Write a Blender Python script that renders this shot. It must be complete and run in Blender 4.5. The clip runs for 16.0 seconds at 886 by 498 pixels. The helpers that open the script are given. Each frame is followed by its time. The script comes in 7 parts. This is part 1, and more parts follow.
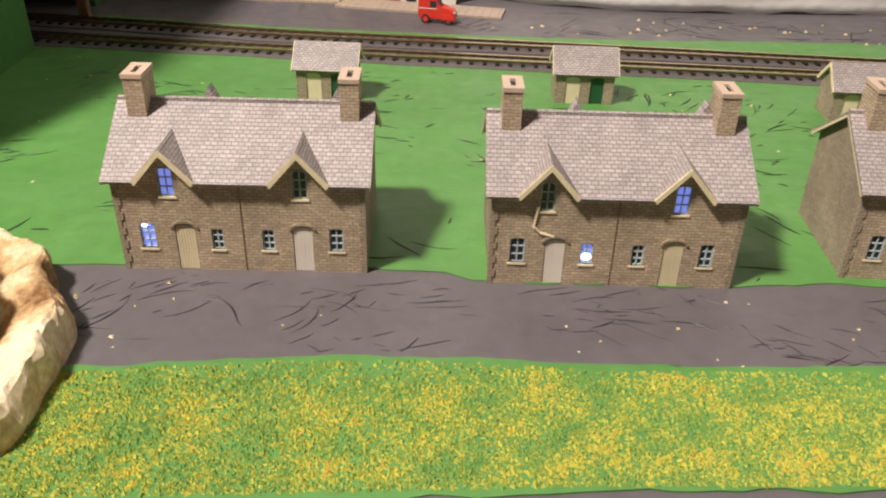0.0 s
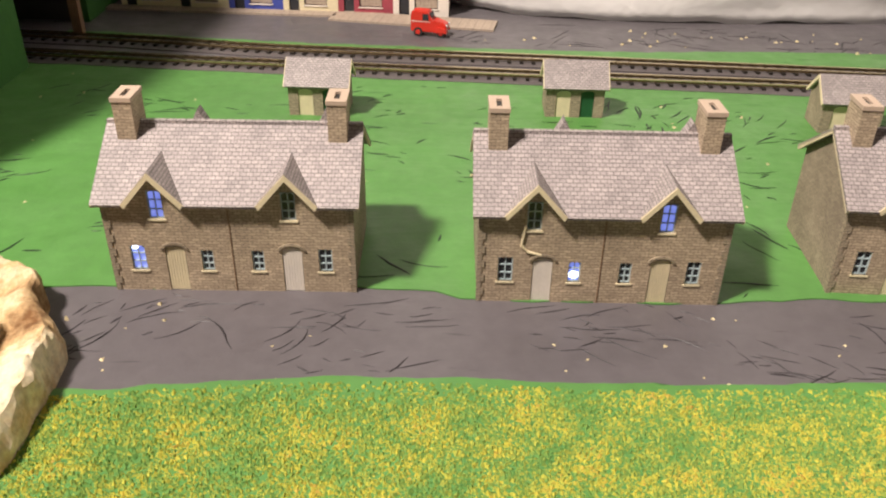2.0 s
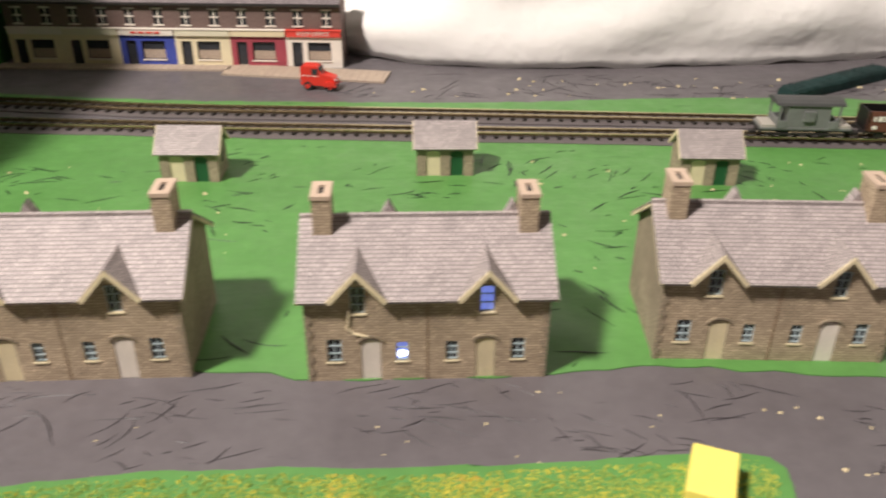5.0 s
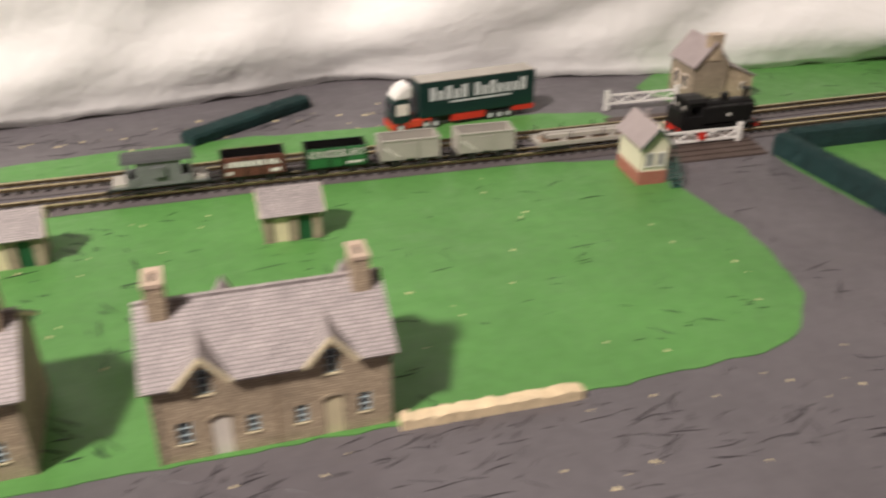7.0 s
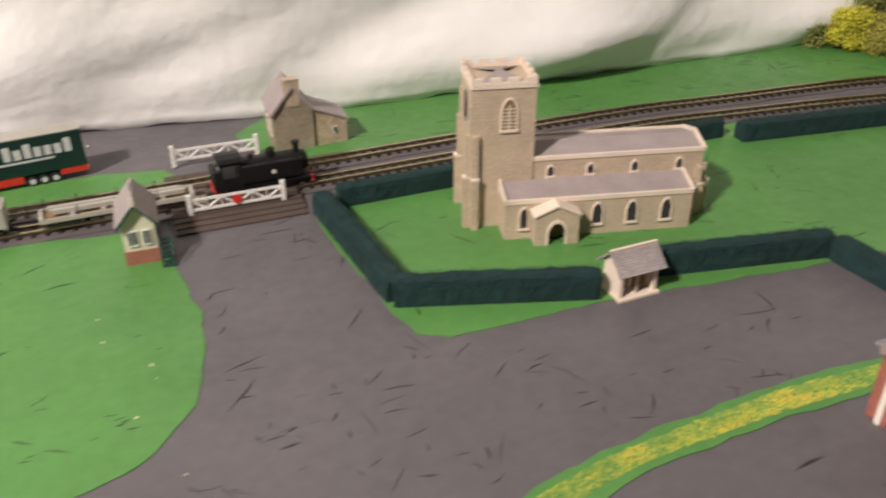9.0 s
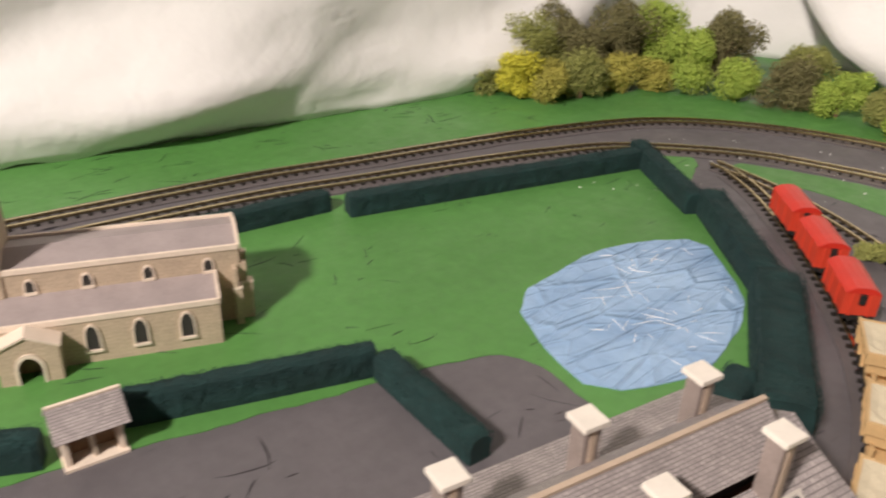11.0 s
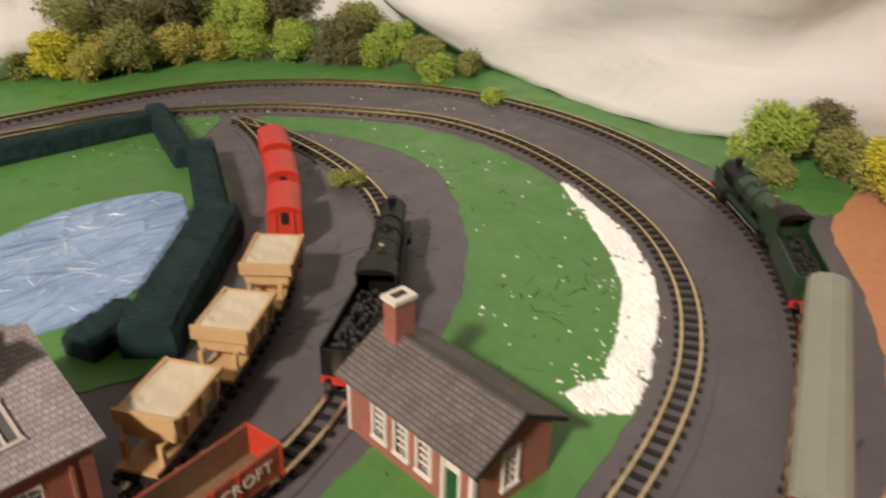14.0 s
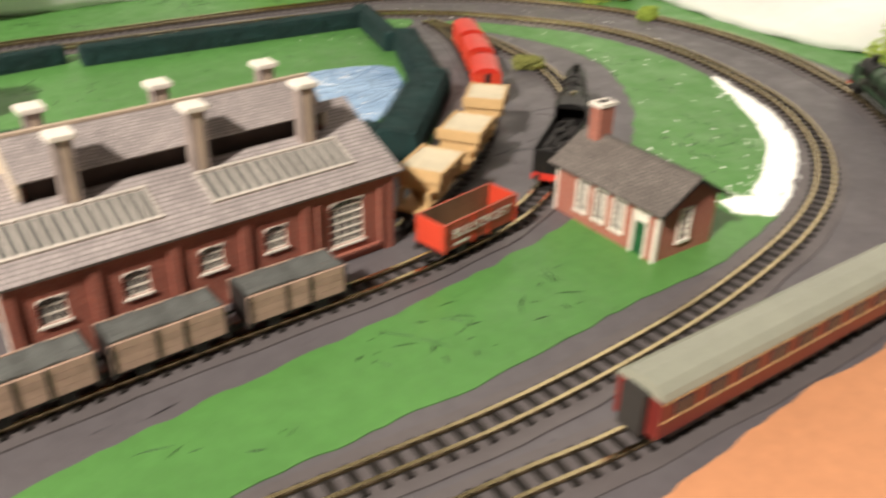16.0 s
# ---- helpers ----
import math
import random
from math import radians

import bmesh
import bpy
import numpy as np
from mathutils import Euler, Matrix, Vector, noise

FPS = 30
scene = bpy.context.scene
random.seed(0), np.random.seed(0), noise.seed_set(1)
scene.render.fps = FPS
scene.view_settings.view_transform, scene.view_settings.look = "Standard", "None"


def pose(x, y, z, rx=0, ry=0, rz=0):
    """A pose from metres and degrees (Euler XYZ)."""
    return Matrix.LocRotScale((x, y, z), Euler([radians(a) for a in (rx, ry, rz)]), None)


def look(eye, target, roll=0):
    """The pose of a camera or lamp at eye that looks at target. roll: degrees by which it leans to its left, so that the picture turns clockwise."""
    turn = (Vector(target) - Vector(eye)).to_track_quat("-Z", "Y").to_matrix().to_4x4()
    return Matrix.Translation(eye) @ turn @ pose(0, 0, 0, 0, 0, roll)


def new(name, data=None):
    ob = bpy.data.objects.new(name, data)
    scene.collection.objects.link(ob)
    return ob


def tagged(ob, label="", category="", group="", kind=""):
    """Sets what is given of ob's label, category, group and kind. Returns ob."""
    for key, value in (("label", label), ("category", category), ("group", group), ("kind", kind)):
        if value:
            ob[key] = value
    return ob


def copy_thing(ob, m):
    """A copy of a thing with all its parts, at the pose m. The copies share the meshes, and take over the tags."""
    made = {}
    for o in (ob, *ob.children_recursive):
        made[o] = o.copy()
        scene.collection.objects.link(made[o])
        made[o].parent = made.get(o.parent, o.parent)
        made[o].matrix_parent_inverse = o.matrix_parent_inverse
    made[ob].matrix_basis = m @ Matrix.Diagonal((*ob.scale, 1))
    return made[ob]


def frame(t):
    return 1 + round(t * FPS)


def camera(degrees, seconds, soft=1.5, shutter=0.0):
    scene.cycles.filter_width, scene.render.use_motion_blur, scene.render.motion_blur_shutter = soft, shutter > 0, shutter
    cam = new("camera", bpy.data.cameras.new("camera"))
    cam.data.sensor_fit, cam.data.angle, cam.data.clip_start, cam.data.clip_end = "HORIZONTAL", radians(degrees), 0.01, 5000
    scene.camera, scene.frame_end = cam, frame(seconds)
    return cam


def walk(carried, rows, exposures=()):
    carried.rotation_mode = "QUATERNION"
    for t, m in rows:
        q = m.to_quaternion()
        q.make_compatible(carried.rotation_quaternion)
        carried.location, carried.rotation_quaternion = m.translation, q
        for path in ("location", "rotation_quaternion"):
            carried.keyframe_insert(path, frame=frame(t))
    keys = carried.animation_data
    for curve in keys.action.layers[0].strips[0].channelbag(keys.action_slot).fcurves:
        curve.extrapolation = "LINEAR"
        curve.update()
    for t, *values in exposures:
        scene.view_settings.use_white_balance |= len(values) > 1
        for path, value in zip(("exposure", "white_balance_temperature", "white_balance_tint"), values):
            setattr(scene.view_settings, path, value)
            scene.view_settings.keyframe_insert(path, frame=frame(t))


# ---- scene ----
cam = camera(56.5, 16.0, soft=2.1, shutter=0.55)
PATH = [
    (0, (0.0072, 0.0457, 0.1652), (0.0103, 0.2173, 0.0624), 1.6),
    (0.5, (0.0053, 0.0472, 0.1649), (0.0073, 0.2185, 0.0617), 1.4),
    (1, (0.0059, 0.0477, 0.1643), (0.0081, 0.2187, 0.0607), 1.5),
    (1.5, (0.0097, 0.0458, 0.1661), (0.0120, 0.2169, 0.0626), 1.2),
    (2, (0.0114, 0.0468, 0.1709), (0.0144, 0.2189, 0.0690), 1.1),
    (2.5, (0.0107, 0.0473, 0.1724), (0.0136, 0.2202, 0.0719), 0.8),
    (3, (0.0121, 0.0474, 0.1735), (0.0143, 0.2209, 0.0739), 0.5),
    (3.2, (0.0128, 0.0468, 0.1761), (0.0150, 0.2203, 0.0767), 0.4),
    (5.3, (0.0867, 0.0539, 0.1962), (0.1036, 0.2275, 0.0984), 0.7),
    (5.5, (0.1074, 0.0568, 0.1936), (0.1295, 0.2301, 0.0963), 0.8),
    (6, (0.1627, 0.0551, 0.2028), (0.2044, 0.2244, 0.1049), 1.0),
    (6.5, (0.2154, 0.0517, 0.2101), (0.2730, 0.2164, 0.1123), 1.3),
    (7, (0.2981, 0.0355, 0.2239), (0.3661, 0.1957, 0.1255), 0.7),
    (7.5, (0.3825, 0.0130, 0.2348), (0.4595, 0.1707, 0.1388), 1.2),
    (8, (0.4513, 0.0006, 0.2361), (0.5311, 0.1552, 0.1374), 0.7),
    (8.5, (0.5098, -0.0090, 0.2408), (0.5908, 0.1443, 0.1411), 0.3),
    (9, (0.5664, -0.0177, 0.2503), (0.6488, 0.1342, 0.1495), -0.2),
    (9.5, (0.6319, -0.0283, 0.2549), (0.7173, 0.1220, 0.1544), -0.4),
    (10, (0.7001, -0.0221, 0.2478), (0.7894, 0.1249, 0.1457), -1.0),
    (10.2, (0.7196, -0.0183, 0.2591), (0.8142, 0.1254, 0.1571), -0.0),
    (12.3, (0.8566, -0.0604, 0.2257), (0.9865, 0.0618, 0.1353), 1.9),
    (12.5, (0.8687, -0.0696, 0.2246), (1.0011, 0.0501, 0.1344), 1.9),
    (13, (0.8944, -0.1081, 0.2271), (1.0340, 0.0030, 0.1367), 1.6),
    (13.5, (0.9083, -0.1396, 0.2248), (1.0525, -0.0350, 0.1338), 1.6),
    (14, (0.9114, -0.1769, 0.2155), (1.0591, -0.0789, 0.1229), 1.3),
    (14.5, (0.8996, -0.2062, 0.2073), (1.0487, -0.1108, 0.1141), 1.4),
    (15, (0.8613, -0.2369, 0.2172), (1.0098, -0.1410, 0.1236), 1.2),
    (15.5, (0.8154, -0.2415, 0.2122), (0.9590, -0.1392, 0.1178), 0.8),
    (16, (0.7756, -0.2194, 0.1926), (0.9064, -0.1041, 0.0946), 1.5),
]
EXPOSURES = [(0.0, -0.17, 6500, 17), (3.2, -0.06, 6500, 17), (5.5, -0.12, 6250, 16), (7.5, -0.08, 6250, 17), (9.0, 0.05, 6250, 16), (10.2, 0.30, 6150, 15), (12.5, -0.02, 6650, 19), (14.5, 0.05, 6650, 18), (15.4, 0.18, 6600, 15), (16.0, 0.60, 6450, 11)]
walk(cam, [(t, look(eye, target, roll)) for t, eye, target, roll in PATH], EXPOSURES)

# ---- light: a room with one lamp off to the side, plus two added fills ----
world = bpy.data.worlds.new("room_air")
scene.world = world
world.use_nodes = True
world.node_tree.nodes["Background"].inputs[0].default_value = (1.0, 0.93, 0.82, 1)
world.node_tree.nodes["Background"].inputs[1].default_value = 0.003


def ceiling_lamp(x, y, z, sx, sy, watts, colour, target):
    data = bpy.data.lights.new("ceiling_lamp", "AREA")
    data.shape, data.size, data.size_y, data.energy, data.color = "RECTANGLE", sx, sy, watts, colour
    ob = new("ceiling_lamp", data)
    ob.matrix_world = look((x, y, z), target)
    return ob


ceiling_lamp(-0.80, -0.26, 1.60, 0.18, 0.18, 72.0, (1.0, 0.90, 0.77), (0.5, 0.3, 0.0))
# Two weak lamps added as fill; no such sources are known.
ceiling_lamp(0.75, 0.10, 1.62, 0.3, 0.3, 0.8, (1.0, 0.88, 0.72), (1.2, 0.2, 0.0))
ceiling_lamp(0.6, -0.95, 1.55, 1.2, 0.5, 0.3, (1.0, 0.90, 0.77), (0.6, 0.4, 0.0))


# ---- materials ----
def nodes_of(name):
    m = bpy.data.materials.new(name)
    m.use_nodes = True
    nt = m.node_tree
    return m, nt, nt.nodes["Principled BSDF"]


def link(nt, a, b):
    nt.links.new(a, b)


def noise_node(nt, vec, scale, detail=4.0, rough=0.6, distortion=0.0):
    n = nt.nodes.new("ShaderNodeTexNoise")
    n.inputs["Scale"].default_value, n.inputs["Detail"].default_value = scale, detail
    n.inputs["Roughness"].default_value, n.inputs["Distortion"].default_value = rough, distortion
    if vec is not None:
        link(nt, vec, n.inputs["Vector"])
    return n.outputs["Fac"]


def ramp(nt, fac, stops):
    r = nt.nodes.new("ShaderNodeValToRGB")
    el = r.color_ramp.elements
    el[0].position, el[0].color = stops[0][0], (*stops[0][1], 1)
    el[1].position, el[1].color = stops[-1][0], (*stops[-1][1], 1)
    for p, c in stops[1:-1]:
        e = el.new(p)
        e.color = (*c, 1)
    link(nt, fac, r.inputs["Fac"])
    return r.outputs["Color"]


def mix(nt, fac, a, b, mode="MIX"):
    n = nt.nodes.new("ShaderNodeMix")
    n.data_type, n.blend_type = "RGBA", mode
    for sock, val in ((n.inputs[0], fac), (n.inputs[6], a), (n.inputs[7], b)):
        if isinstance(val, (int, float)):
            sock.default_value = val
        elif isinstance(val, tuple):
            sock.default_value = (*val, 1)
        else:
            link(nt, val, sock)
    return n.outputs[2]


def bump(nt, bsdf, height, strength, distance):
    b = nt.nodes.new("ShaderNodeBump")
    b.inputs["Strength"].default_value, b.inputs["Distance"].default_value = strength, distance
    link(nt, height, b.inputs["Height"])
    link(nt, b.outputs["Normal"], bsdf.inputs["Normal"])


def coords(nt, squash=None, turn=0.0):
    c = nt.nodes.new("ShaderNodeTexCoord").outputs["Object"]
    if squash is None:
        return c
    m = nt.nodes.new("ShaderNodeMapping")
    m.inputs["Scale"].default_value = squash
    m.inputs["Rotation"].default_value = (0, 0, radians(turn))
    link(nt, c, m.inputs["Vector"])
    return m.outputs["Vector"]


def paint(name, colour, rough=0.6, metal=0.0, vary=0.25, big=60.0, fine=700.0, relief=0.15, island=False, each=False):
    """Painted, printed or moulded surface: mottled at two sizes, with a fine relief."""
    m, nt, b = nodes_of(name)
    c = coords(nt)
    lo = tuple(v * (1 - vary) for v in colour)
    hi = tuple(min(1, v * (1 + vary)) for v in colour)
    col = ramp(nt, noise_node(nt, c, big), [(0.3, lo), (0.7, hi)])
    f = noise_node(nt, c, fine)
    col = mix(nt, 0.35, col, ramp(nt, f, [(0.3, lo), (0.7, hi)]))
    if island or each:
        src = nt.nodes.new("ShaderNodeNewGeometry").outputs["Random Per Island"] if island else nt.nodes.new("ShaderNodeObjectInfo").outputs["Random"]
        col = mix(nt, 0.6, col, ramp(nt, src, [(0.0, tuple(v * 0.65 for v in colour)), (1.0, tuple(min(1, v * 1.3) for v in colour))]))
    link(nt, col, b.inputs["Base Color"])
    b.inputs["Roughness"].default_value, b.inputs["Metallic"].default_value = rough, metal
    bump(nt, b, f, relief, 0.0006)
    return m


def card_vector(nt, mode):
    c = coords(nt)
    s = nt.nodes.new("ShaderNodeSeparateXYZ")
    link(nt, c, s.inputs[0])
    j = nt.nodes.new("ShaderNodeCombineXYZ")
    if mode == "wall":
        a = nt.nodes.new("ShaderNodeMath")
        a.operation = "ADD"
        link(nt, s.outputs[0], a.inputs[0])
        link(nt, s.outputs[1], a.inputs[1])
        link(nt, a.outputs[0], j.inputs[0])
        link(nt, s.outputs[2], j.inputs[1])
    else:
        link(nt, s.outputs["XY".index(mode[-1].upper())], j.inputs[0])
        a = nt.nodes.new("ShaderNodeMath")
        a.operation, a.inputs[1].default_value = "MULTIPLY", 1.45
        link(nt, s.outputs[2], a.inputs[0])
        link(nt, a.outputs[0], j.inputs[1])
    return j.outputs[0], c


def masonry(name, one, two, joint, wide, high, gap=0.12, mode="wall", rough=0.75, wear=0.3, relief=0.25, ragged=0.0):
    """Printed card courses: stone, brick or slates, with stained and rubbed patches."""
    m, nt, b = nodes_of(name)
    vec, c = card_vector(nt, mode)
    t = nt.nodes.new("ShaderNodeTexBrick")
    t.inputs["Scale"].default_value = 1.0
    t.inputs["Brick Width"].default_value, t.inputs["Row Height"].default_value = wide, high
    t.inputs["Mortar Size"].default_value, t.inputs["Mortar Smooth"].default_value = high * gap, 0.4
    t.inputs["Color1"].default_value, t.inputs["Color2"].default_value, t.inputs["Mortar"].default_value = (*one, 1), (*two, 1), (*joint, 1)
    if ragged:
        wob = nt.nodes.new("ShaderNodeTexNoise")
        wob.inputs["Scale"].default_value, wob.inputs["Detail"].default_value = 330.0, 2.0
        link(nt, c, wob.inputs["Vector"])
        soft = nt.nodes.new("ShaderNodeVectorMath")
        soft.operation = "SCALE"
        soft.inputs["Scale"].default_value = ragged
        link(nt, wob.outputs["Color"], soft.inputs[0])
        add = nt.nodes.new("ShaderNodeVectorMath")
        add.operation = "ADD"
        link(nt, vec, add.inputs[0])
        link(nt, soft.outputs[0], add.inputs[1])
        vec = add.outputs[0]
    link(nt, vec, t.inputs["Vector"])
    stain = ramp(nt, noise_node(nt, c, 55.0, 5.0), [(0.3, (1 - wear,) * 3), (0.7, (1 + wear * 0.25,) * 3)])
    grain = ramp(nt, noise_node(nt, c, 900.0, 3.0), [(0.25, (0.72,) * 3), (0.75, (1.15,) * 3)])
    col = mix(nt, 1.0, mix(nt, 1.0, t.outputs["Color"], stain, "MULTIPLY"), grain, "MULTIPLY")
    link(nt, col, b.inputs["Base Color"])
    b.inputs["Roughness"].default_value = rough
    bump(nt, b, t.outputs["Fac"], -relief, 0.0003)
    return m


def board_paint(name, colour, dark, vary=0.2, scratch=0.62, gloss=0.45):
    """Brushed paint over a rough, wrinkled sheet, with dark scratches and thin patches."""
    m, nt, b = nodes_of(name)
    c = coords(nt)
    lo = tuple(v * (1 - vary) for v in colour)
    hi = tuple(v * (1 + vary) for v in colour)
    col = ramp(nt, noise_node(nt, c, 9.0, 6.0), [(0.3, lo), (0.7, hi)])
    col = mix(nt, 0.4, col, ramp(nt, noise_node(nt, c, 130.0, 4.0), [(0.3, lo), (0.7, hi)]))
    heights = []
    cluster = ramp(nt, noise_node(nt, c, 13.0, 2.0), [(0.43, (0, 0, 0)), (0.55, (1, 1, 1))])
    for turn, squash, size in ((25, (1, 7, 1), 24.0), (-50, (1, 9, 1), 20.0), (8, (1, 10, 1), 30.0), (70, (1, 8, 1), 22.0)):
        warp = nt.nodes.new("ShaderNodeVectorMath")
        warp.operation = "ADD"
        wob = nt.nodes.new("ShaderNodeTexNoise")
        wob.inputs["Scale"].default_value = 9.0
        link(nt, c, wob.inputs["Vector"])
        soft = nt.nodes.new("ShaderNodeVectorMath")
        soft.operation = "SCALE"
        soft.inputs["Scale"].default_value = 0.10
        link(nt, wob.outputs["Color"], soft.inputs[0])
        link(nt, coords(nt, squash, turn), warp.inputs[0])
        link(nt, soft.outputs[0], warp.inputs[1])
        n = noise_node(nt, warp.outputs[0], size, 2.0, 0.5, 0.2)
        mask = ramp(nt, n, [(scratch + 0.11, (0, 0, 0)), (scratch + 0.15, (1, 1, 1))])
        col = mix(nt, mix(nt, 1.0, mask, cluster, "MULTIPLY"), col, dark)
        heights.append(n)
    link(nt, col, b.inputs["Base Color"])
    link(nt, ramp(nt, noise_node(nt, c, 40.0, 4.0), [(0.3, (gloss - 0.1,) * 3), (0.7, (gloss + 0.2,) * 3)]), b.inputs["Roughness"])
    h = mix(nt, 0.5, heights[0], heights[3])
    h = mix(nt, 0.55, h, noise_node(nt, c, 75.0, 5.0, 0.65))
    bump(nt, b, h, 0.30, 0.0026)
    return m


def leafy(name, dark, light):
    m, nt, b = nodes_of(name)
    r = nt.nodes.new("ShaderNodeNewGeometry").outputs["Random Per Island"]
    col = ramp(nt, r, [(0.0, dark), (1.0, light)])
    col = mix(nt, 0.5, col, ramp(nt, noise_node(nt, coords(nt), 70.0), [(0.35, dark), (0.65, light)]))
    link(nt, col, b.inputs["Base Color"])
    b.inputs["Roughness"].default_value = 0.85
    return m


GREY_ROAD = board_paint("grey_road_paint", (0.118, 0.108, 0.116), (0.022, 0.020, 0.024))
GRASS = board_paint("green_board_paint", (0.088, 0.245, 0.058), (0.025, 0.085, 0.02), 0.2, 0.63)
SAND = board_paint("terracotta_sand_paint", (0.60, 0.275, 0.135), (0.38, 0.17, 0.09), 0.15, 0.68, 0.7)
BED = board_paint("trackbed_grey_paint", (0.12, 0.106, 0.108), (0.04, 0.036, 0.04), 0.15, 0.66)
# Front stone is lightened in place of frontal light; the second copy stays dimmer.
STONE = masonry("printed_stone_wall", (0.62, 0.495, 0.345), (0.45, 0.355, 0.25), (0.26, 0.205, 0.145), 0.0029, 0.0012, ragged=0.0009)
STONE_DIM = masonry("printed_stone_dim", (0.42, 0.345, 0.25), (0.32, 0.26, 0.19), (0.23, 0.185, 0.135), 0.0028, 0.0011, ragged=0.0008)
SLATE = masonry("printed_slate_roof", (0.50, 0.44, 0.43), (0.37, 0.33, 0.325), (0.21, 0.185, 0.185), 0.0024, 0.00135, 0.14, "roof_x", 0.6, 0.2)
SLATE_Y = masonry("printed_slate_dormer", (0.46, 0.41, 0.39), (0.34, 0.30, 0.295), (0.19, 0.17, 0.17), 0.0022, 0.00135, 0.14, "roof_y", 0.6, 0.2)
SHED_STONE = masonry("printed_shed_stone", (0.46, 0.38, 0.27), (0.33, 0.27, 0.19), (0.24, 0.195, 0.14), 0.0030, 0.0013, ragged=0.0008)
CREAM = paint("cream_card", (0.72, 0.63, 0.42), 0.7, vary=0.12)
WHITE_CARD = paint("white_card", (0.80, 0.74, 0.66), 0.65, vary=0.1)
PALE_STONE = paint("pale_stone_card", (0.55, 0.46, 0.36), 0.8, vary=0.15)
CAP = paint("chimney_cap_card", (0.50, 0.39, 0.30), 0.75, vary=0.12)
DARK = paint("dark_recess", (0.03, 0.027, 0.025), 0.7)
DARK_GLASS = paint("dark_window_glazing", (0.035, 0.038, 0.045), 0.15, vary=0.3)
FRAME_BLUE = paint("pale_blue_frame", (0.42, 0.52, 0.55), 0.6)
GREEN_DOOR = paint("dark_green_door", (0.012, 0.085, 0.03), 0.5)
CHURCH = masonry("church_ashlar_card", (0.60, 0.475, 0.35), (0.55, 0.435, 0.32), (0.49, 0.385, 0.28), 0.0045, 0.0022, 0.06, wear=0.18, relief=0.1)
CHURCH_TRIM = paint("church_pale_trim", (0.76, 0.64, 0.53), 0.75, vary=0.12)
LEAD = paint("lead_roof_card", (0.33, 0.28, 0.275), 0.55, vary=0.18)
BRICK = masonry("printed_red_brick", (0.43, 0.13, 0.085), (0.35, 0.10, 0.07), (0.36, 0.17, 0.13), 0.0024, 0.0008, 0.14, wear=0.2)
BRICK_LIGHT = masonry("printed_light_brick", (0.44, 0.15, 0.10), (0.38, 0.12, 0.085), (0.42, 0.22, 0.17), 0.0024, 0.0008, 0.14, wear=0.15)
HEDGE = leafy("dark_hedge_flock", (0.004, 0.020, 0.020), (0.012, 0.045, 0.042))
HEDGE_CORE = paint("hedge_core", (0.007, 0.032, 0.031), 0.95, vary=0.4, relief=0.8)
RAIL = paint("nickel_rail", (0.70, 0.58, 0.34), 0.26, 1.0, vary=0.15, relief=0.02)
RAIL_SIDE = paint("dull_rail_web", (0.16, 0.115, 0.06), 0.5, 0.6)
SLEEPER = paint("black_plastic_sleeper", (0.018, 0.015, 0.013), 0.55, each=True)
BLACK = paint("loco_black", (0.010, 0.0095, 0.0095), 0.42, vary=0.3, relief=0.05)
BLACK.node_tree.nodes["Principled BSDF"].inputs["Specular IOR Level"].default_value = 0.25
CHASSIS = paint("black_chassis", (0.02, 0.018, 0.017), 0.5)
WHEEL = paint("dark_wheel", (0.05, 0.045, 0.04), 0.4, 0.5)
LOCO_GREEN = paint("loco_dark_green", (0.022, 0.055, 0.024), 0.3, vary=0.25, relief=0.05)
RED = paint("red_paint", (0.60, 0.035, 0.02), 0.4, vary=0.12)
ORANGE_RED = paint("bright_wagon_red", (0.62, 0.06, 0.028), 0.45, vary=0.12)
MAROON = paint("maroon_coach_side", (0.16, 0.022, 0.018), 0.3, vary=0.15, relief=0.04)
COACH_ROOF = paint("grey_green_coach_roof", (0.30, 0.31, 0.25), 0.42, vary=0.1, relief=0.04)
WAGON_GREY = paint("light_grey_wagon", (0.40, 0.375, 0.33), 0.55, vary=0.12)
WAGON_GREEN = paint("green_wagon_side", (0.025, 0.15, 0.04), 0.45)
WAGON_BROWN = paint("red_brown_wagon_side", (0.14, 0.05, 0.035), 0.5)
VAN_GREY = paint("brake_van_grey", (0.17, 0.18, 0.175), 0.5)
VAN_ROOF = paint("brake_van_roof", (0.06, 0.062, 0.062), 0.55)
TAN = paint("tan_tipper_body", (0.60, 0.40, 0.19), 0.55, vary=0.15)
TAN_LOAD = paint("cream_tipper_load", (0.66, 0.58, 0.42), 0.7, vary=0.15)
WOOD_IN = paint("worn_brown_planks", (0.22, 0.135, 0.075), 0.7, vary=0.35)
PLANK = paint("bare_timber_planks", (0.48, 0.33, 0.23), 0.7, vary=0.3)
TARP = paint("dark_grey_load", (0.10, 0.105, 0.10), 0.75)
LETTER = paint("white_lettering", (0.78, 0.76, 0.70), 0.5, vary=0.06)
GATE_WHITE = paint("white_gate_plastic", (0.82, 0.80, 0.76), 0.4, vary=0.06)
SIG_CREAM = paint("signal_box_cream", (0.70, 0.66, 0.50), 0.6, vary=0.1)
SIG_GREEN = paint("signal_box_green", (0.015, 0.06, 0.045), 0.5)
CRATE = paint("brown_timber_deck", (0.085, 0.06, 0.05), 0.7, vary=0.3)
LORRY_GREEN = paint("lorry_dark_green", (0.010, 0.035, 0.030), 0.3, vary=0.15, relief=0.03)
SILVER = paint("silver_lettering", (0.62, 0.64, 0.64), 0.35, vary=0.06)
TYRE = paint("black_tyre", (0.02, 0.02, 0.02), 0.7)
CLOTH_BLUE = paint("shop_blue", (0.05, 0.075, 0.36), 0.5)
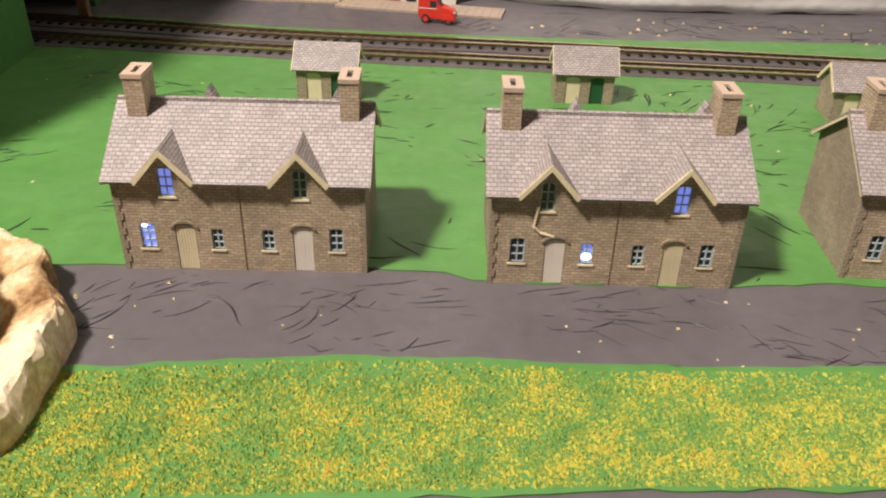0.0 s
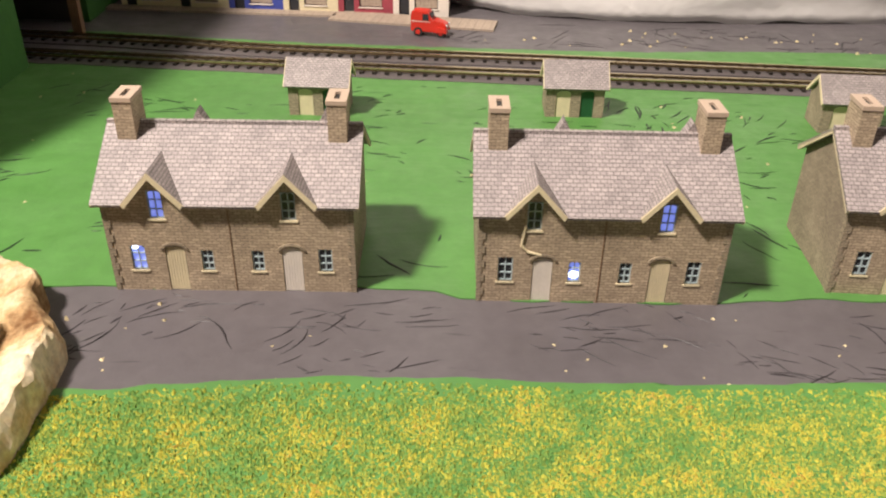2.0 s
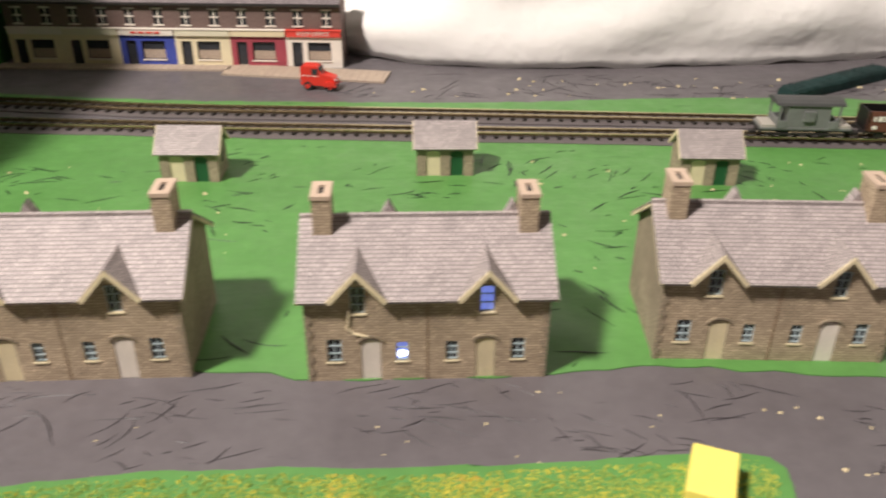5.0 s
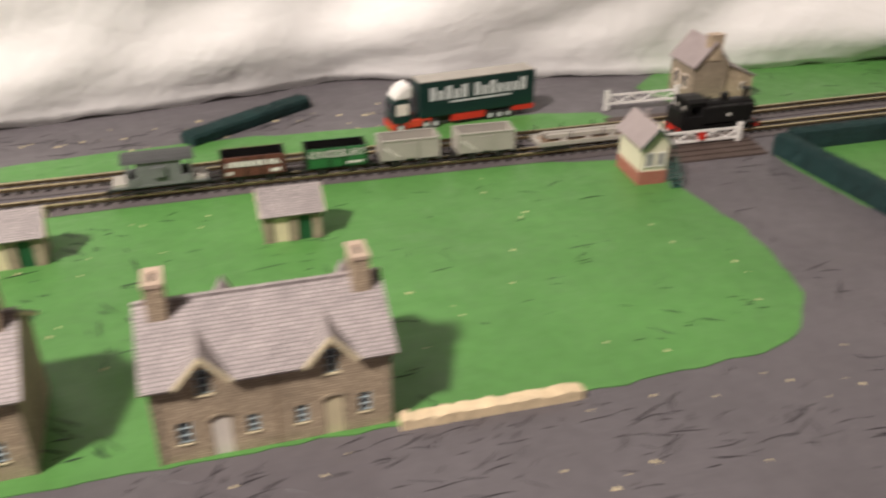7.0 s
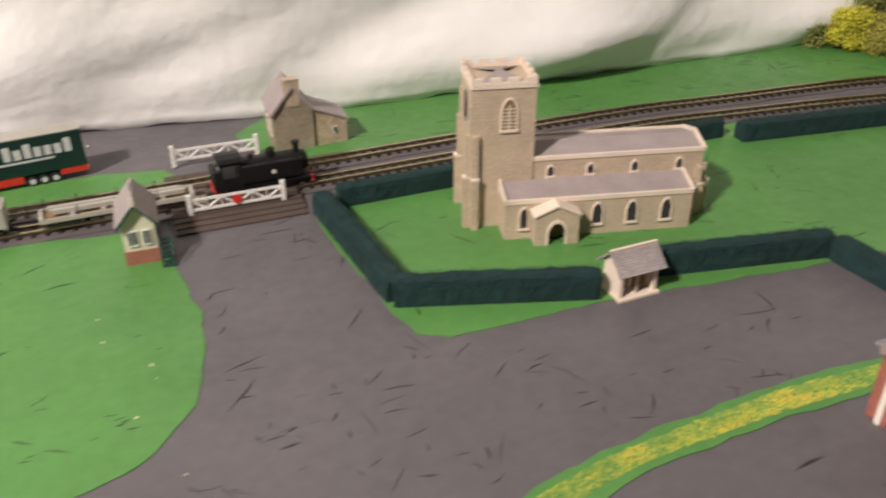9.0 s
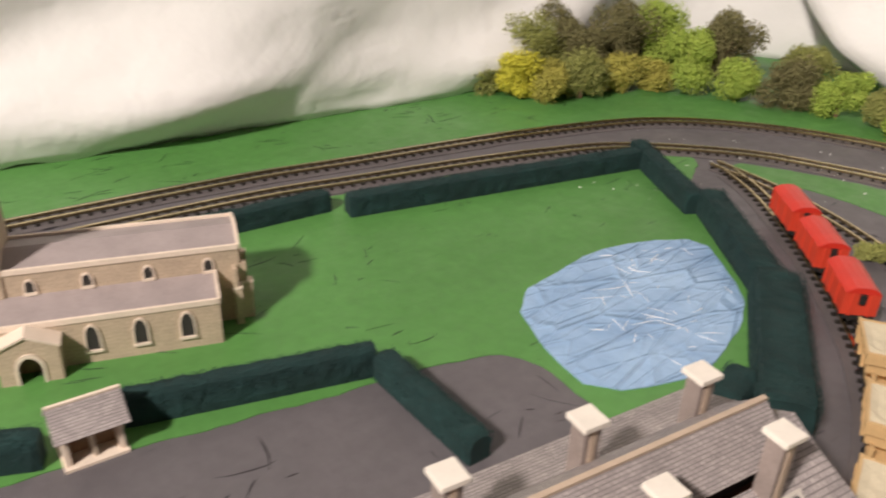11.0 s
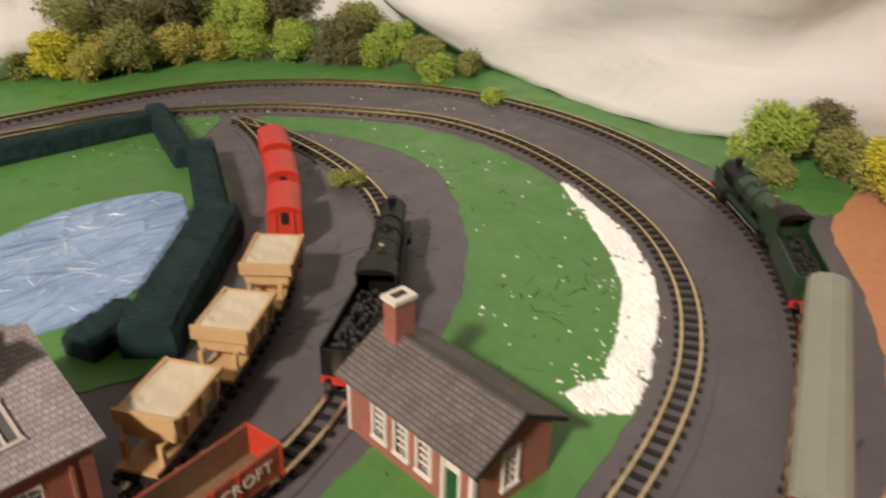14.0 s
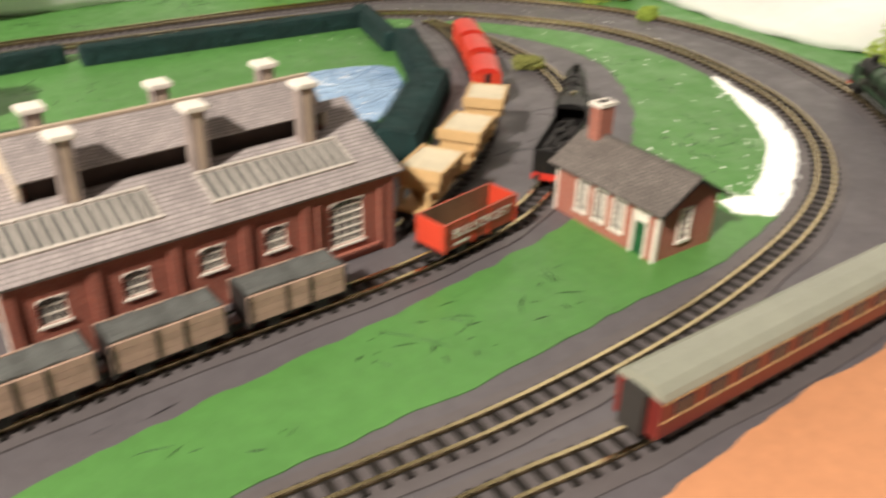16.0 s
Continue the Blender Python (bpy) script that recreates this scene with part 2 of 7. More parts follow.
SHOP_CREAM = paint("shop_cream", (0.74, 0.66, 0.45), 0.6, vary=0.1)
SHOP_RED = paint("shop_crimson", (0.34, 0.06, 0.085), 0.5)
SHOP_SIGN = paint("shop_sign_red", (0.72, 0.07, 0.05), 0.5)
SHOP_BRICK = masonry("shop_brown_brick", (0.20, 0.13, 0.115), (0.16, 0.105, 0.095), (0.22, 0.16, 0.14), 0.0024, 0.0009, wear=0.2)
SHOP_SLATE = masonry("shop_slate", (0.26, 0.22, 0.23), (0.21, 0.18, 0.19), (0.12, 0.10, 0.11), 0.003, 0.0016, 0.16, "roof_x")
PAVING = masonry("paving_card", (0.46, 0.37, 0.29), (0.42, 0.34, 0.27), (0.32, 0.26, 0.21), 0.006, 0.006, 0.05, "roof_x", wear=0.1)
def plaster_rock():
    """Broken plaster: cream where bare, brown stains, coarse and fine relief."""
    m, nt, b = nodes_of("cream_plaster_rock")
    c = coords(nt)
    col = ramp(nt, noise_node(nt, c, 38.0, 6.0, 0.65), [(0.34, (0.22, 0.105, 0.038)), (0.46, (0.68, 0.47, 0.24)), (0.58, (0.94, 0.82, 0.58))])
    grain = ramp(nt, noise_node(nt, c, 420.0, 4.0), [(0.3, (0.75,) * 3), (0.7, (1.1,) * 3)])
    link(nt, mix(nt, 1.0, col, grain, "MULTIPLY"), b.inputs["Base Color"])
    b.inputs["Roughness"].default_value = 0.9
    bump(nt, b, noise_node(nt, c, 150.0, 8.0, 0.75, 0.6), 0.6, 0.003)
    return m


ROCK = plaster_rock()
WALL_CREAM = paint("cream_plaster_wall", (0.68, 0.55, 0.36), 0.85, vary=0.25, big=90.0, fine=500.0, relief=0.6)
YELLOW = paint("yellow_card", (0.86, 0.74, 0.16), 0.6, vary=0.06)
BALLAST_WHITE = paint("white_filler", (0.93, 0.92, 0.88), 0.8, vary=0.08, relief=0.6)
ROOM_WALL = paint("plain_room_plaster", (0.13, 0.115, 0.10), 0.9, vary=0.05, big=3.0, fine=40.0)
HILL_GREEN = paint("hill_dark_green", (0.035, 0.145, 0.024), 0.75, vary=0.25, big=12.0, fine=160.0, relief=0.5)
FLAKE = paint("pale_flakes", (0.70, 0.60, 0.36), 0.8, island=True)
LIT = nodes_of("lit_blue_white_window")[0]
LIT.node_tree.nodes["Principled BSDF"].inputs["Base Color"].default_value = (0.3, 0.38, 0.8, 1)
LIT.node_tree.nodes["Principled BSDF"].inputs["Emission Color"].default_value = (0.22, 0.30, 0.95, 1)
LIT.node_tree.nodes["Principled BSDF"].inputs["Emission Strength"].default_value = 0.75
LED = nodes_of("white_lamp_glow")[0]
LED.node_tree.nodes["Principled BSDF"].inputs["Emission Color"].default_value = (0.75, 0.85, 1.0, 1)
LED.node_tree.nodes["Principled BSDF"].inputs["Emission Strength"].default_value = 4.0
LEAVES = [leafy("olive_lichen", (0.17, 0.19, 0.045), (0.42, 0.43, 0.13)), leafy("lime_lichen", (0.22, 0.33, 0.045), (0.54, 0.66, 0.12)),
          leafy("yellow_lichen", (0.42, 0.40, 0.03), (0.84, 0.78, 0.08)), leafy("dark_brown_lichen", (0.11, 0.105, 0.04), (0.28, 0.255, 0.11)),
          leafy("ochre_lichen", (0.30, 0.28, 0.045), (0.58, 0.53, 0.12))]


def water_paint():
    m, nt, b = nodes_of("blue_varnished_water")
    c = coords(nt)
    col = ramp(nt, noise_node(nt, c, 22.0, 5.0), [(0.3, (0.22, 0.36, 0.58)), (0.7, (0.36, 0.53, 0.76))])
    link(nt, col, b.inputs["Base Color"])
    b.inputs["Roughness"].default_value = 0.16
    h = None
    for turn, size in ((35, 20.0), (-30, 26.0), (80, 16.0)):
        w = nt.nodes.new("ShaderNodeTexVoronoi")
        w.feature = "DISTANCE_TO_EDGE"
        w.inputs["Scale"].default_value = size
        link(nt, coords(nt, (1, 3, 1), turn), w.inputs["Vector"])
        r = ramp(nt, w.outputs["Distance"], [(0.0, (1, 1, 1)), (0.06, (0, 0, 0))])
        h = r if h is None else mix(nt, 0.5, h, r)
    h = mix(nt, 0.45, h, noise_node(nt, c, 60.0, 3.0))
    bump(nt, b, h, 0.8, 0.0035)
    return m


WATER = water_paint()


def sheet_cloth():
    m, nt, b = nodes_of("white_cotton_sheet")
    c = coords(nt)
    col = ramp(nt, noise_node(nt, c, 4.0, 4.0), [(0.3, (0.76, 0.748, 0.728)), (0.7, (0.83, 0.822, 0.805))])
    link(nt, col, b.inputs["Base Color"])
    b.inputs["Roughness"].default_value = 0.9
    h = mix(nt, 0.35, noise_node(nt, coords(nt, (1, 1, 1.6)), 7.0, 3.0, 0.5, 0.9), noise_node(nt, c, 26.0, 3.0))
    bump(nt, b, h, 0.5, 0.014)
    return m


SHEET = sheet_cloth()


# ---- building helpers ----
def box(bm, x0, y0, z0, x1, y1, z1, chamfer=0.0):
    m = Matrix.LocRotScale(((x0 + x1) / 2, (y0 + y1) / 2, (z0 + z1) / 2), None, (abs(x1 - x0), abs(y1 - y0), abs(z1 - z0)))
    made = bmesh.ops.create_cube(bm, size=1, matrix=m)
    if chamfer:
        edges = list({e for v in made["verts"] for e in v.link_edges})
        bmesh.ops.bevel(bm, geom=edges, offset=chamfer, segments=2, profile=0.6, affect="EDGES")
    return bm


def prism(bm, pts, a, b, plane="xz"):
    """A polygon in one plane, drawn out along the third axis from a to b."""
    def at(p, d):
        return {"xz": (p[0], d, p[1]), "xy": (p[0], p[1], d), "yz": (d, p[0], p[1])}[plane]
    one = [bm.verts.new(at(p, a)) for p in pts]
    two = [bm.verts.new(at(p, b)) for p in pts]
    n = len(pts)
    bm.faces.new(one)
    bm.faces.new(list(reversed(two)))
    for i in range(n):
        bm.faces.new((one[i], two[i], two[(i + 1) % n], one[(i + 1) % n]))
    return bm


def rod(bm, p, q, r0, r1=None, n=12):
    p, q = Vector(p), Vector(q)
    way = q - p
    m = Matrix.Translation((p + q) / 2) @ way.to_track_quat("Z", "Y").to_matrix().to_4x4()
    bmesh.ops.create_cone(bm, cap_ends=True, segments=n, radius1=r0, radius2=r0 if r1 is None else r1, depth=way.length, matrix=m)
    return bm


def ball(bm, c, r, squash=(1, 1, 1), sub=2):
    bmesh.ops.create_icosphere(bm, subdivisions=sub, radius=1, matrix=Matrix.LocRotScale(c, None, tuple(r * s for s in squash)))
    return bm


def B(*boxes):
    bm = bmesh.new()
    for b in boxes:
        box(bm, *b)
    return bm


def mesh_of(name, bm, material, smooth=False):
    bmesh.ops.recalc_face_normals(bm, faces=bm.faces)
    me = bpy.data.meshes.new(name)
    bm.to_mesh(me)
    bm.free()
    me.materials.append(material)
    if smooth:
        me.polygons.foreach_set("use_smooth", [True] * len(me.polygons))
    return me


def part(name, bm, material, parent, label="", smooth=False):
    ob = new(name, mesh_of(name, bm, material, smooth))
    ob.parent = parent
    return tagged(ob, label)


def thing(name, label, category, group="", kind="", at=None):
    ob = new(name)
    ob.empty_display_size = 0.01
    if at is not None:
        ob.matrix_world = at
    return tagged(ob, label, category, group, kind)


def solid(name, bm, material, label, category, group="", kind="", at=None, smooth=False):
    ob = new(name, mesh_of(name, bm, material, smooth))
    if at is not None:
        ob.matrix_world = at
    return tagged(ob, label, category, group, kind)


def lettering(name, text, size, material, parent, m, label="", squeeze=1.0):
    cu = bpy.data.curves.new(name, "FONT")
    cu.body, cu.size, cu.extrude, cu.align_x, cu.align_y = text, size, 0.00008, "CENTER", "CENTER"
    cu.resolution_u = 2
    tmp = bpy.data.objects.new("tmp", cu)
    scene.collection.objects.link(tmp)
    me = bpy.data.meshes.new_from_object(tmp)
    bpy.data.objects.remove(tmp)
    me.materials.clear()
    me.materials.append(material)
    me.transform(m @ Matrix.Diagonal((squeeze, 1, 1, 1)))
    ob = new(name, me)
    ob.parent = parent
    return tagged(ob, label)


def glide(ctrl, step=0.004):
    """Points at even steps on a smooth line through the control points (Catmull-Rom)."""
    p = [Vector((*c, 0)) for c in ctrl]
    p = [2 * p[0] - p[1]] + p + [2 * p[-1] - p[-2]]
    fine = []
    for i in range(1, len(p) - 2):
        for k in range(24):
            t = k / 24
            a, b, c, d = p[i - 1], p[i], p[i + 1], p[i + 2]
            fine.append(0.5 * (2 * b + (c - a) * t + (2 * a - 5 * b + 4 * c - d) * t * t + (3 * b - a - 3 * c + d) * t ** 3))
    fine.append(p[-2])
    for _ in range(30):
        fine = [fine[0]] + [(fine[i - 1] + 2 * fine[i] + fine[i + 1]) / 4 for i in range(1, len(fine) - 1)] + [fine[-1]]
    out, left = [fine[0].copy()], step
    for a, b in zip(fine, fine[1:]):
        seg = (b - a).length
        while seg >= left:
            a = a + (b - a) * (left / seg)
            out.append(a.copy())
            seg = (b - a).length
            left = step
        left -= seg
    return out


def normals(line):
    out = []
    for i in range(len(line)):
        d = line[min(i + 1, len(line) - 1)] - line[max(i - 1, 0)]
        out.append(Vector((-d.y, d.x, 0)).normalized())
    return out


def on_line(line, near_x, near_y, away=0.0):
    """The pose of a vehicle on a track: nearest point to a place, moved on by away metres, x axis along the line."""
    i = min(range(len(line)), key=lambda k: (line[k] - Vector((near_x, near_y, 0))).length)
    i = max(2, min(len(line) - 3, i + round(away / 0.004)))
    d = line[i + 2] - line[i - 2]
    return Matrix.Translation(line[i]) @ Matrix.Rotation(math.atan2(d.y, d.x), 4, "Z")


def smooth_outline(pts, rounds=2, rough=0.0):
    p = [Vector((*q, 0)) for q in pts]
    for _ in range(rounds):
        p = [v for a, b in zip(p, p[1:] + p[:1]) for v in (a * 0.75 + b * 0.25, a * 0.25 + b * 0.75)]
    if rough:
        q = []
        for a, b in zip(p, p[1:] + p[:1]):
            n = max(1, int((b - a).length / 0.006))
            for k in range(n):
                v = a.lerp(b, k / n)
                j = noise.noise_vector(v * 70) * rough
                q.append(v + Vector((j.x, j.y, 0)))
        p = q
    return [(v.x, v.y) for v in p]


def sheet_area(name, pts, top, material, label, category="ground", rounds=1, rough=0.0025):
    bm = bmesh.new()
    prism(bm, smooth_outline(pts, rounds, rough), -0.001, top, "xy")
    return solid(name, bm, material, label, category, kind="structure")


# ---- the large structure ----
solid("ground", B((-1.0, -0.62, -0.02, 1.9, 0.95, 0.0)), GREY_ROAD, "grey painted baseboard with scratched road surface", "baseboard", kind="structure")
solid("floor", B((-2.2, -2.0, -0.92, 3.0, 2.0, -0.9)), ROOM_WALL, "plain floor of the room", "floor", kind="structure")
solid("ceiling", B((-2.2, -2.0, 1.7, 3.0, 2.0, 1.75)), ROOM_WALL, "plain ceiling of the room", "ceiling", kind="structure")
solid("wall_north", B((-2.2, 2.0, -0.9, 3.0, 2.05, 1.7)), ROOM_WALL, "plain plastered room wall", "wall", kind="structure")
solid("wall_south", B((-2.2, -2.05, -0.9, 3.0, -2.0, 1.7)), ROOM_WALL, "plain plastered room wall", "wall", kind="structure")
solid("wall_west", B((-2.25, -2.0, -0.9, -2.2, 2.0, 1.7)), ROOM_WALL, "plain plastered room wall", "wall", kind="structure")
solid("wall_east", B((3.0, -2.0, -0.9, 3.05, 2.0, 1.7)), ROOM_WALL, "plain plastered room wall", "wall", kind="structure")
solid("table_frame", B((-0.95, -0.58, -0.12, 1.85, 0.9, -0.021), (-0.9, -0.5, -0.9, -0.83, -0.43, -0.12), (1.7, -0.5, -0.9, 1.77, -0.43, -0.12),
                       (-0.9, 0.78, -0.9, -0.83, 0.85, -0.12), (1.7, 0.78, -0.9, 1.77, 0.85, -0.12)), PLANK, "timber frame carrying the baseboard", "table", kind="structure")

# track centre lines
NEAR = glide([(-0.55, 0.608), (-0.212, 0.573), (-0.089, 0.561), (0.089, 0.545), (0.24, 0.533), (0.40, 0.518), (0.60, 0.494), (0.80, 0.475), (1.0, 0.454), (1.085, 0.436),
              (1.165, 0.418), (1.243, 0.396), (1.305, 0.370), (1.376, 0.305), (1.410, 0.245), (1.434, 0.175), (1.420, 0.085), (1.362, -0.015), (1.30, -0.070), (1.235, -0.099),
              (1.175, -0.110), (1.110, -0.111), (1.045, -0.106), (0.963, -0.092), (0.889, -0.071), (0.70, -0.015), (0.45, 0.06)])
FAR = glide([(-0.55, 0.648), (-0.21, 0.612), (-0.095, 0.594), (0.093, 0.578), (0.237, 0.564), (0.40, 0.548), (0.627, 0.521), (0.82, 0.505), (1.014, 0.484), (1.10, 0.467),
             (1.198, 0.449), (1.275, 0.431), (1.36, 0.404), (1.42, 0.362), (1.475, 0.290), (1.507, 0.205), (1.505, 0.115), (1.48, 0.035), (1.44, -0.025), (1.39, -0.080),
             (1.315, -0.126), (1.233, -0.153), (1.15, -0.163), (1.075, -0.152), (0.976, -0.128), (0.91, -0.107), (0.70, -0.05), (0.45, 0.03)])
SIDE_ONE = glide([(0.70, 0.048), (0.836, 0.030), (0.895, 0.021), (0.941, 0.013), (0.997, 0.003), (1.055, -0.001), (1.10, 0.004), (1.15, 0.022), (1.20, 0.050), (1.24, 0.077),
                  (1.28, 0.115), (1.312, 0.171), (1.333, 0.240), (1.338, 0.306)])
SIDE_TWO = glide([(1.030, 0.030), (1.054, 0.038), (1.107, 0.059), (1.163, 0.089), (1.212, 0.130), (1.255, 0.175), (1.297, 0.225), (1.320, 0.258), (1.336, 0.29)])


def ribbon(line, left, right, top):
    bm = bmesh.new()
    ns = normals(line)
    rows = []
    for p, n in zip(line[::3], ns[::3]):
        w = noise.noise(p * 40) * 0.0015
        a, b = p + n * (left + w), p - n * (right - w)
        rows.append([bm.verts.new((v.x, v.y, z)) for v, z in ((a, 0.0), (a, top), (b, top), (b, 0.0))])
    for r, s in zip(rows, rows[1:]):
        for k in range(3):
            bm.faces.new((r[k], r[k + 1], s[k + 1], s[k]))
    return bm


# painted areas
sheet_area("lawn", [(-0.45, 0.31), (-0.25, 0.306), (-0.106, 0.304), (0.007, 0.307), (0.028, 0.2985), (0.117, 0.297), (0.16, 0.303), (0.221, 0.292), (0.29, 0.285), (0.456, 0.264),
                    (0.526, 0.260), (0.562, 0.256), (0.589, 0.271), (0.609, 0.297), (0.624, 0.341), (0.627, 0.40), (0.622, 0.435), (0.618, 0.476), (0.40, 0.510), (0.24, 0.522),
                    (0.089, 0.534), (-0.212, 0.561), (-0.45, 0.585)], 0.0005, GRASS, "bright green painted lawn round the cottages")
sheet_area("verge", [(-0.25, 0.625), (-0.095, 0.604), (0.093, 0.588), (0.237, 0.574), (0.40, 0.558), (0.627, 0.532), (0.66, 0.530), (0.644, 0.563), (0.50, 0.586), (0.432, 0.594),
                     (0.37, 0.604), (0.25, 0.609), (0.131, 0.602), (0.004, 0.609), (-0.118, 0.617), (-0.25, 0.64)], 0.0005, GRASS, "narrow green verge between railway and back road")
sheet_area("meadow", [(0.712, 0.615), (0.716, 0.545), (0.735, 0.528), (0.82, 0.518), (1.014, 0.498), (1.198, 0.463), (1.28, 0.447), (1.37, 0.418), (1.432, 0.375), (1.49, 0.298),
                      (1.522, 0.208), (1.521, 0.11), (1.497, 0.025), (1.462, -0.045), (1.432, -0.10), (1.436, -0.124), (1.465, -0.124), (1.70, -0.135), (1.72, 0.3), (1.62, 0.66), (1.3, 0.68), (0.9, 0.68)],
           0.0005, GRASS, "green painted ground behind the outer track")
sheet_area("churchyard", [(0.719, 0.455), (0.716, 0.39), (0.716, 0.318), (0.717, 0.281), (0.776, 0.273), (0.825, 0.267), (0.857, 0.259), (0.964, 0.236), (0.985, 0.233), (1.024, 0.222),
                          (1.037, 0.205), (1.038, 0.175), (1.033, 0.145), (1.05, 0.105), (1.085, 0.085), (1.12, 0.095), (1.20, 0.16), (1.262, 0.23), (1.275, 0.29), (1.345, 0.318), (1.32, 0.345), (1.243, 0.383), (1.165, 0.404),
                          (1.0, 0.440), (0.80, 0.460)], 0.0005, GRASS, "green painted churchyard and field by the pond")
sheet_area("green", [(0.70, 0.005), (0.78, 0.0), (0.858, -0.004), (0.911, -0.009), (0.96, -0.016), (1.03, -0.019), (1.09, -0.022), (1.13, -0.014), (1.16, -0.006), (1.185, 0.003), (1.222, 0.017),
                     (1.262, 0.038), (1.31, 0.077), (1.347, 0.115), (1.362, 0.157), (1.365, 0.20), (1.359, 0.236), (1.346, 0.262), (1.350, 0.31), (1.39, 0.25), (1.418, 0.175), (1.405, 0.09), (1.375, 0.035),
                     (1.333, -0.018), (1.28, -0.06), (1.225, -0.085), (1.175, -0.096), (1.11, -0.096), (1.06, -0.084), (0.979, -0.074), (0.918, -0.060), (0.85, -0.048), (0.70, -0.005)],
           0.0005, GRASS, "green painted strip inside the curve of the inner track")
sheet_area("sand_area", [(1.436, -0.122), (1.414, -0.122), (1.322, -0.163), (1.226, -0.187), (1.174, -0.187), (1.132, -0.179), (1.083, -0.171), (1.044, -0.159), (0.964, -0.149), (0.90, -0.135), (0.78, -0.10),
                         (0.78, -0.30), (1.0, -0.5), (1.75, -0.5), (1.75, -0.15), (1.60, -0.128), (1.465, -0.124)], 0.0006, SAND, "orange sand-coloured painted ground")
sheet_area("flower_verge", [(-0.22, 0.24), (-0.099, 0.245), (-0.041, 0.253), (0.006, 0.254), (0.069, 0.2505), (0.152, 0.252), (0.184, 0.252), (0.189, 0.242), (0.172, 0.2), (0.129, 0.2),
                            (0.053, 0.198), (0.026, 0.196), (-0.098, 0.19), (-0.22, 0.19)], 0.0007, GRASS, "green verge sprinkled with yellow flock")
sheet_area("flower_verge_2", [(0.625, 0.100), (0.650, 0.138), (0.674, 0.161), (0.705, 0.1735), (0.746, 0.177), (0.786, 0.176), (0.847, 0.173), (0.912, 0.1625), (0.935, 0.152), (0.89, 0.1455), (0.825, 0.1555),
                              (0.768, 0.1595), (0.734, 0.158), (0.704, 0.1455), (0.684, 0.126), (0.665, 0.095)], 0.0007, GRASS, "curved green verge sprinkled with yellow flock")
sheet_area("pond", [(1.069, 0.2535), (1.125, 0.260), (1.145, 0.264), (1.186, 0.2555), (1.222, 0.2335), (1.200, 0.198), (1.170, 0.164), (1.122, 0.149), (1.093, 0.144), (1.043, 0.166), (1.047, 0.203)],
           0.0012, WATER, "pale blue varnished pond with streaky glints", "pond", 1, 0.001)
for nm, line, l, r in (("trackbed_inner", NEAR, 0.0125, 0.0135), ("trackbed_outer", FAR, 0.0135, 0.0125), ("trackbed_siding", SIDE_ONE, 0.010, 0.012), ("trackbed_vans", SIDE_TWO, 0.012, 0.010)):
    solid(nm, ribbon(line, l, r, 0.0009), BED, "smooth grey trackbed under the rails", "trackbed", kind="structure")

# white cotton sheet hung behind the layout
HEM = glide([(-0.75, 0.80), (-0.2, 0.765), (0.0, 0.745), (0.055, 0.712), (0.12, 0.690), (0.24, 0.680), (0.40, 0.690), (0.487, 0.703), (0.567, 0.669), (0.653, 0.647), (0.738, 0.622), (0.826, 0.606), (0.92, 0.594), (1.03, 0.582),
             (1.16, 0.564), (1.28, 0.552), (1.40, 0.550), (1.52, 0.548), (1.62, 0.515), (1.68, 0.44), (1.70, 0.34), (1.70, 0.22)], 0.012)
EAST_HEM = glide([(1.585, 0.52), (1.595, 0.46), (1.60, 0.40), (1.604, 0.34), (1.602, 0.28), (1.588, 0.20), (1.560, 0.14), (1.533, 0.05), (1.538, -0.03), (1.598, -0.119), (1.66, -0.25), (1.72, -0.6)], 0.012)


def east_lift(y):
    """Height of the east sheet's lower edge: on the board, then gathered up towards the corner."""
    return float(np.interp(y, [0.20, 0.24, 0.294, 0.349, 0.392, 0.43, 0.46, 0.52], [0.001, 0.004, 0.019, 0.041, 0.079, 0.14, 0.22, 0.42]))


def hang_sheet(name, line, label, lift, lean):
    ns = normals(line)
    high = 44
    verts, faces = [], []
    for i, (p, n) in enumerate(zip(line, ns)):
        s = i * 0.012
        low = lift(p.y)
        for k in range(high + 1):
            h = k / high
            z = low + (0.78 - low) * h ** 1.25
            sag = 0.010 * math.sin(s * 11 - 3 * lean * z + 3.0 * noise.noise(Vector((s * 2, z * 4, 6)))) * (0.4 + h) + 0.036 * noise.noise(Vector((s * 2.4 + z * 3.5, z * 9 - s * 3.0, 1.7))) + 0.013 * noise.noise(Vector((s * 5 + z * 8, z * 24 - s * 9, 4.1)))
            lip = 0.022 * math.exp(-((z - low - 0.034 - 0.02 * noise.noise(Vector((s * 3, 0, 9)))) / 0.022) ** 2) * (0.6 + 0.8 * noise.noise(Vector((s * 3.1, 2, 3))))
            out = 0.03 * h + sag * min(1.0, 0.15 + h * 9) - lip
            verts.append((p.x + n.x * out, p.y + n.y * out, z + 0.004 * noise.noise(Vector((s * 30, 0, 0))) * (k == 0)))
    for i in range(len(line) - 1):
        for k in range(high):
            a = i * (high + 1) + k
            faces.append((a, a + high + 1, a + high + 2, a + 1))
    me = bpy.data.meshes.new(name)
    me.from_pydata(verts, [], faces)
    me.materials.append(SHEET)
    me.polygons.foreach_set("use_smooth", [True] * len(me.polygons))
    ob = new(name, me)
    m = ob.modifiers.new("thick", "SOLIDIFY")
    m.thickness = 0.001
    return tagged(ob, label, "backdrop sheet", kind="structure")


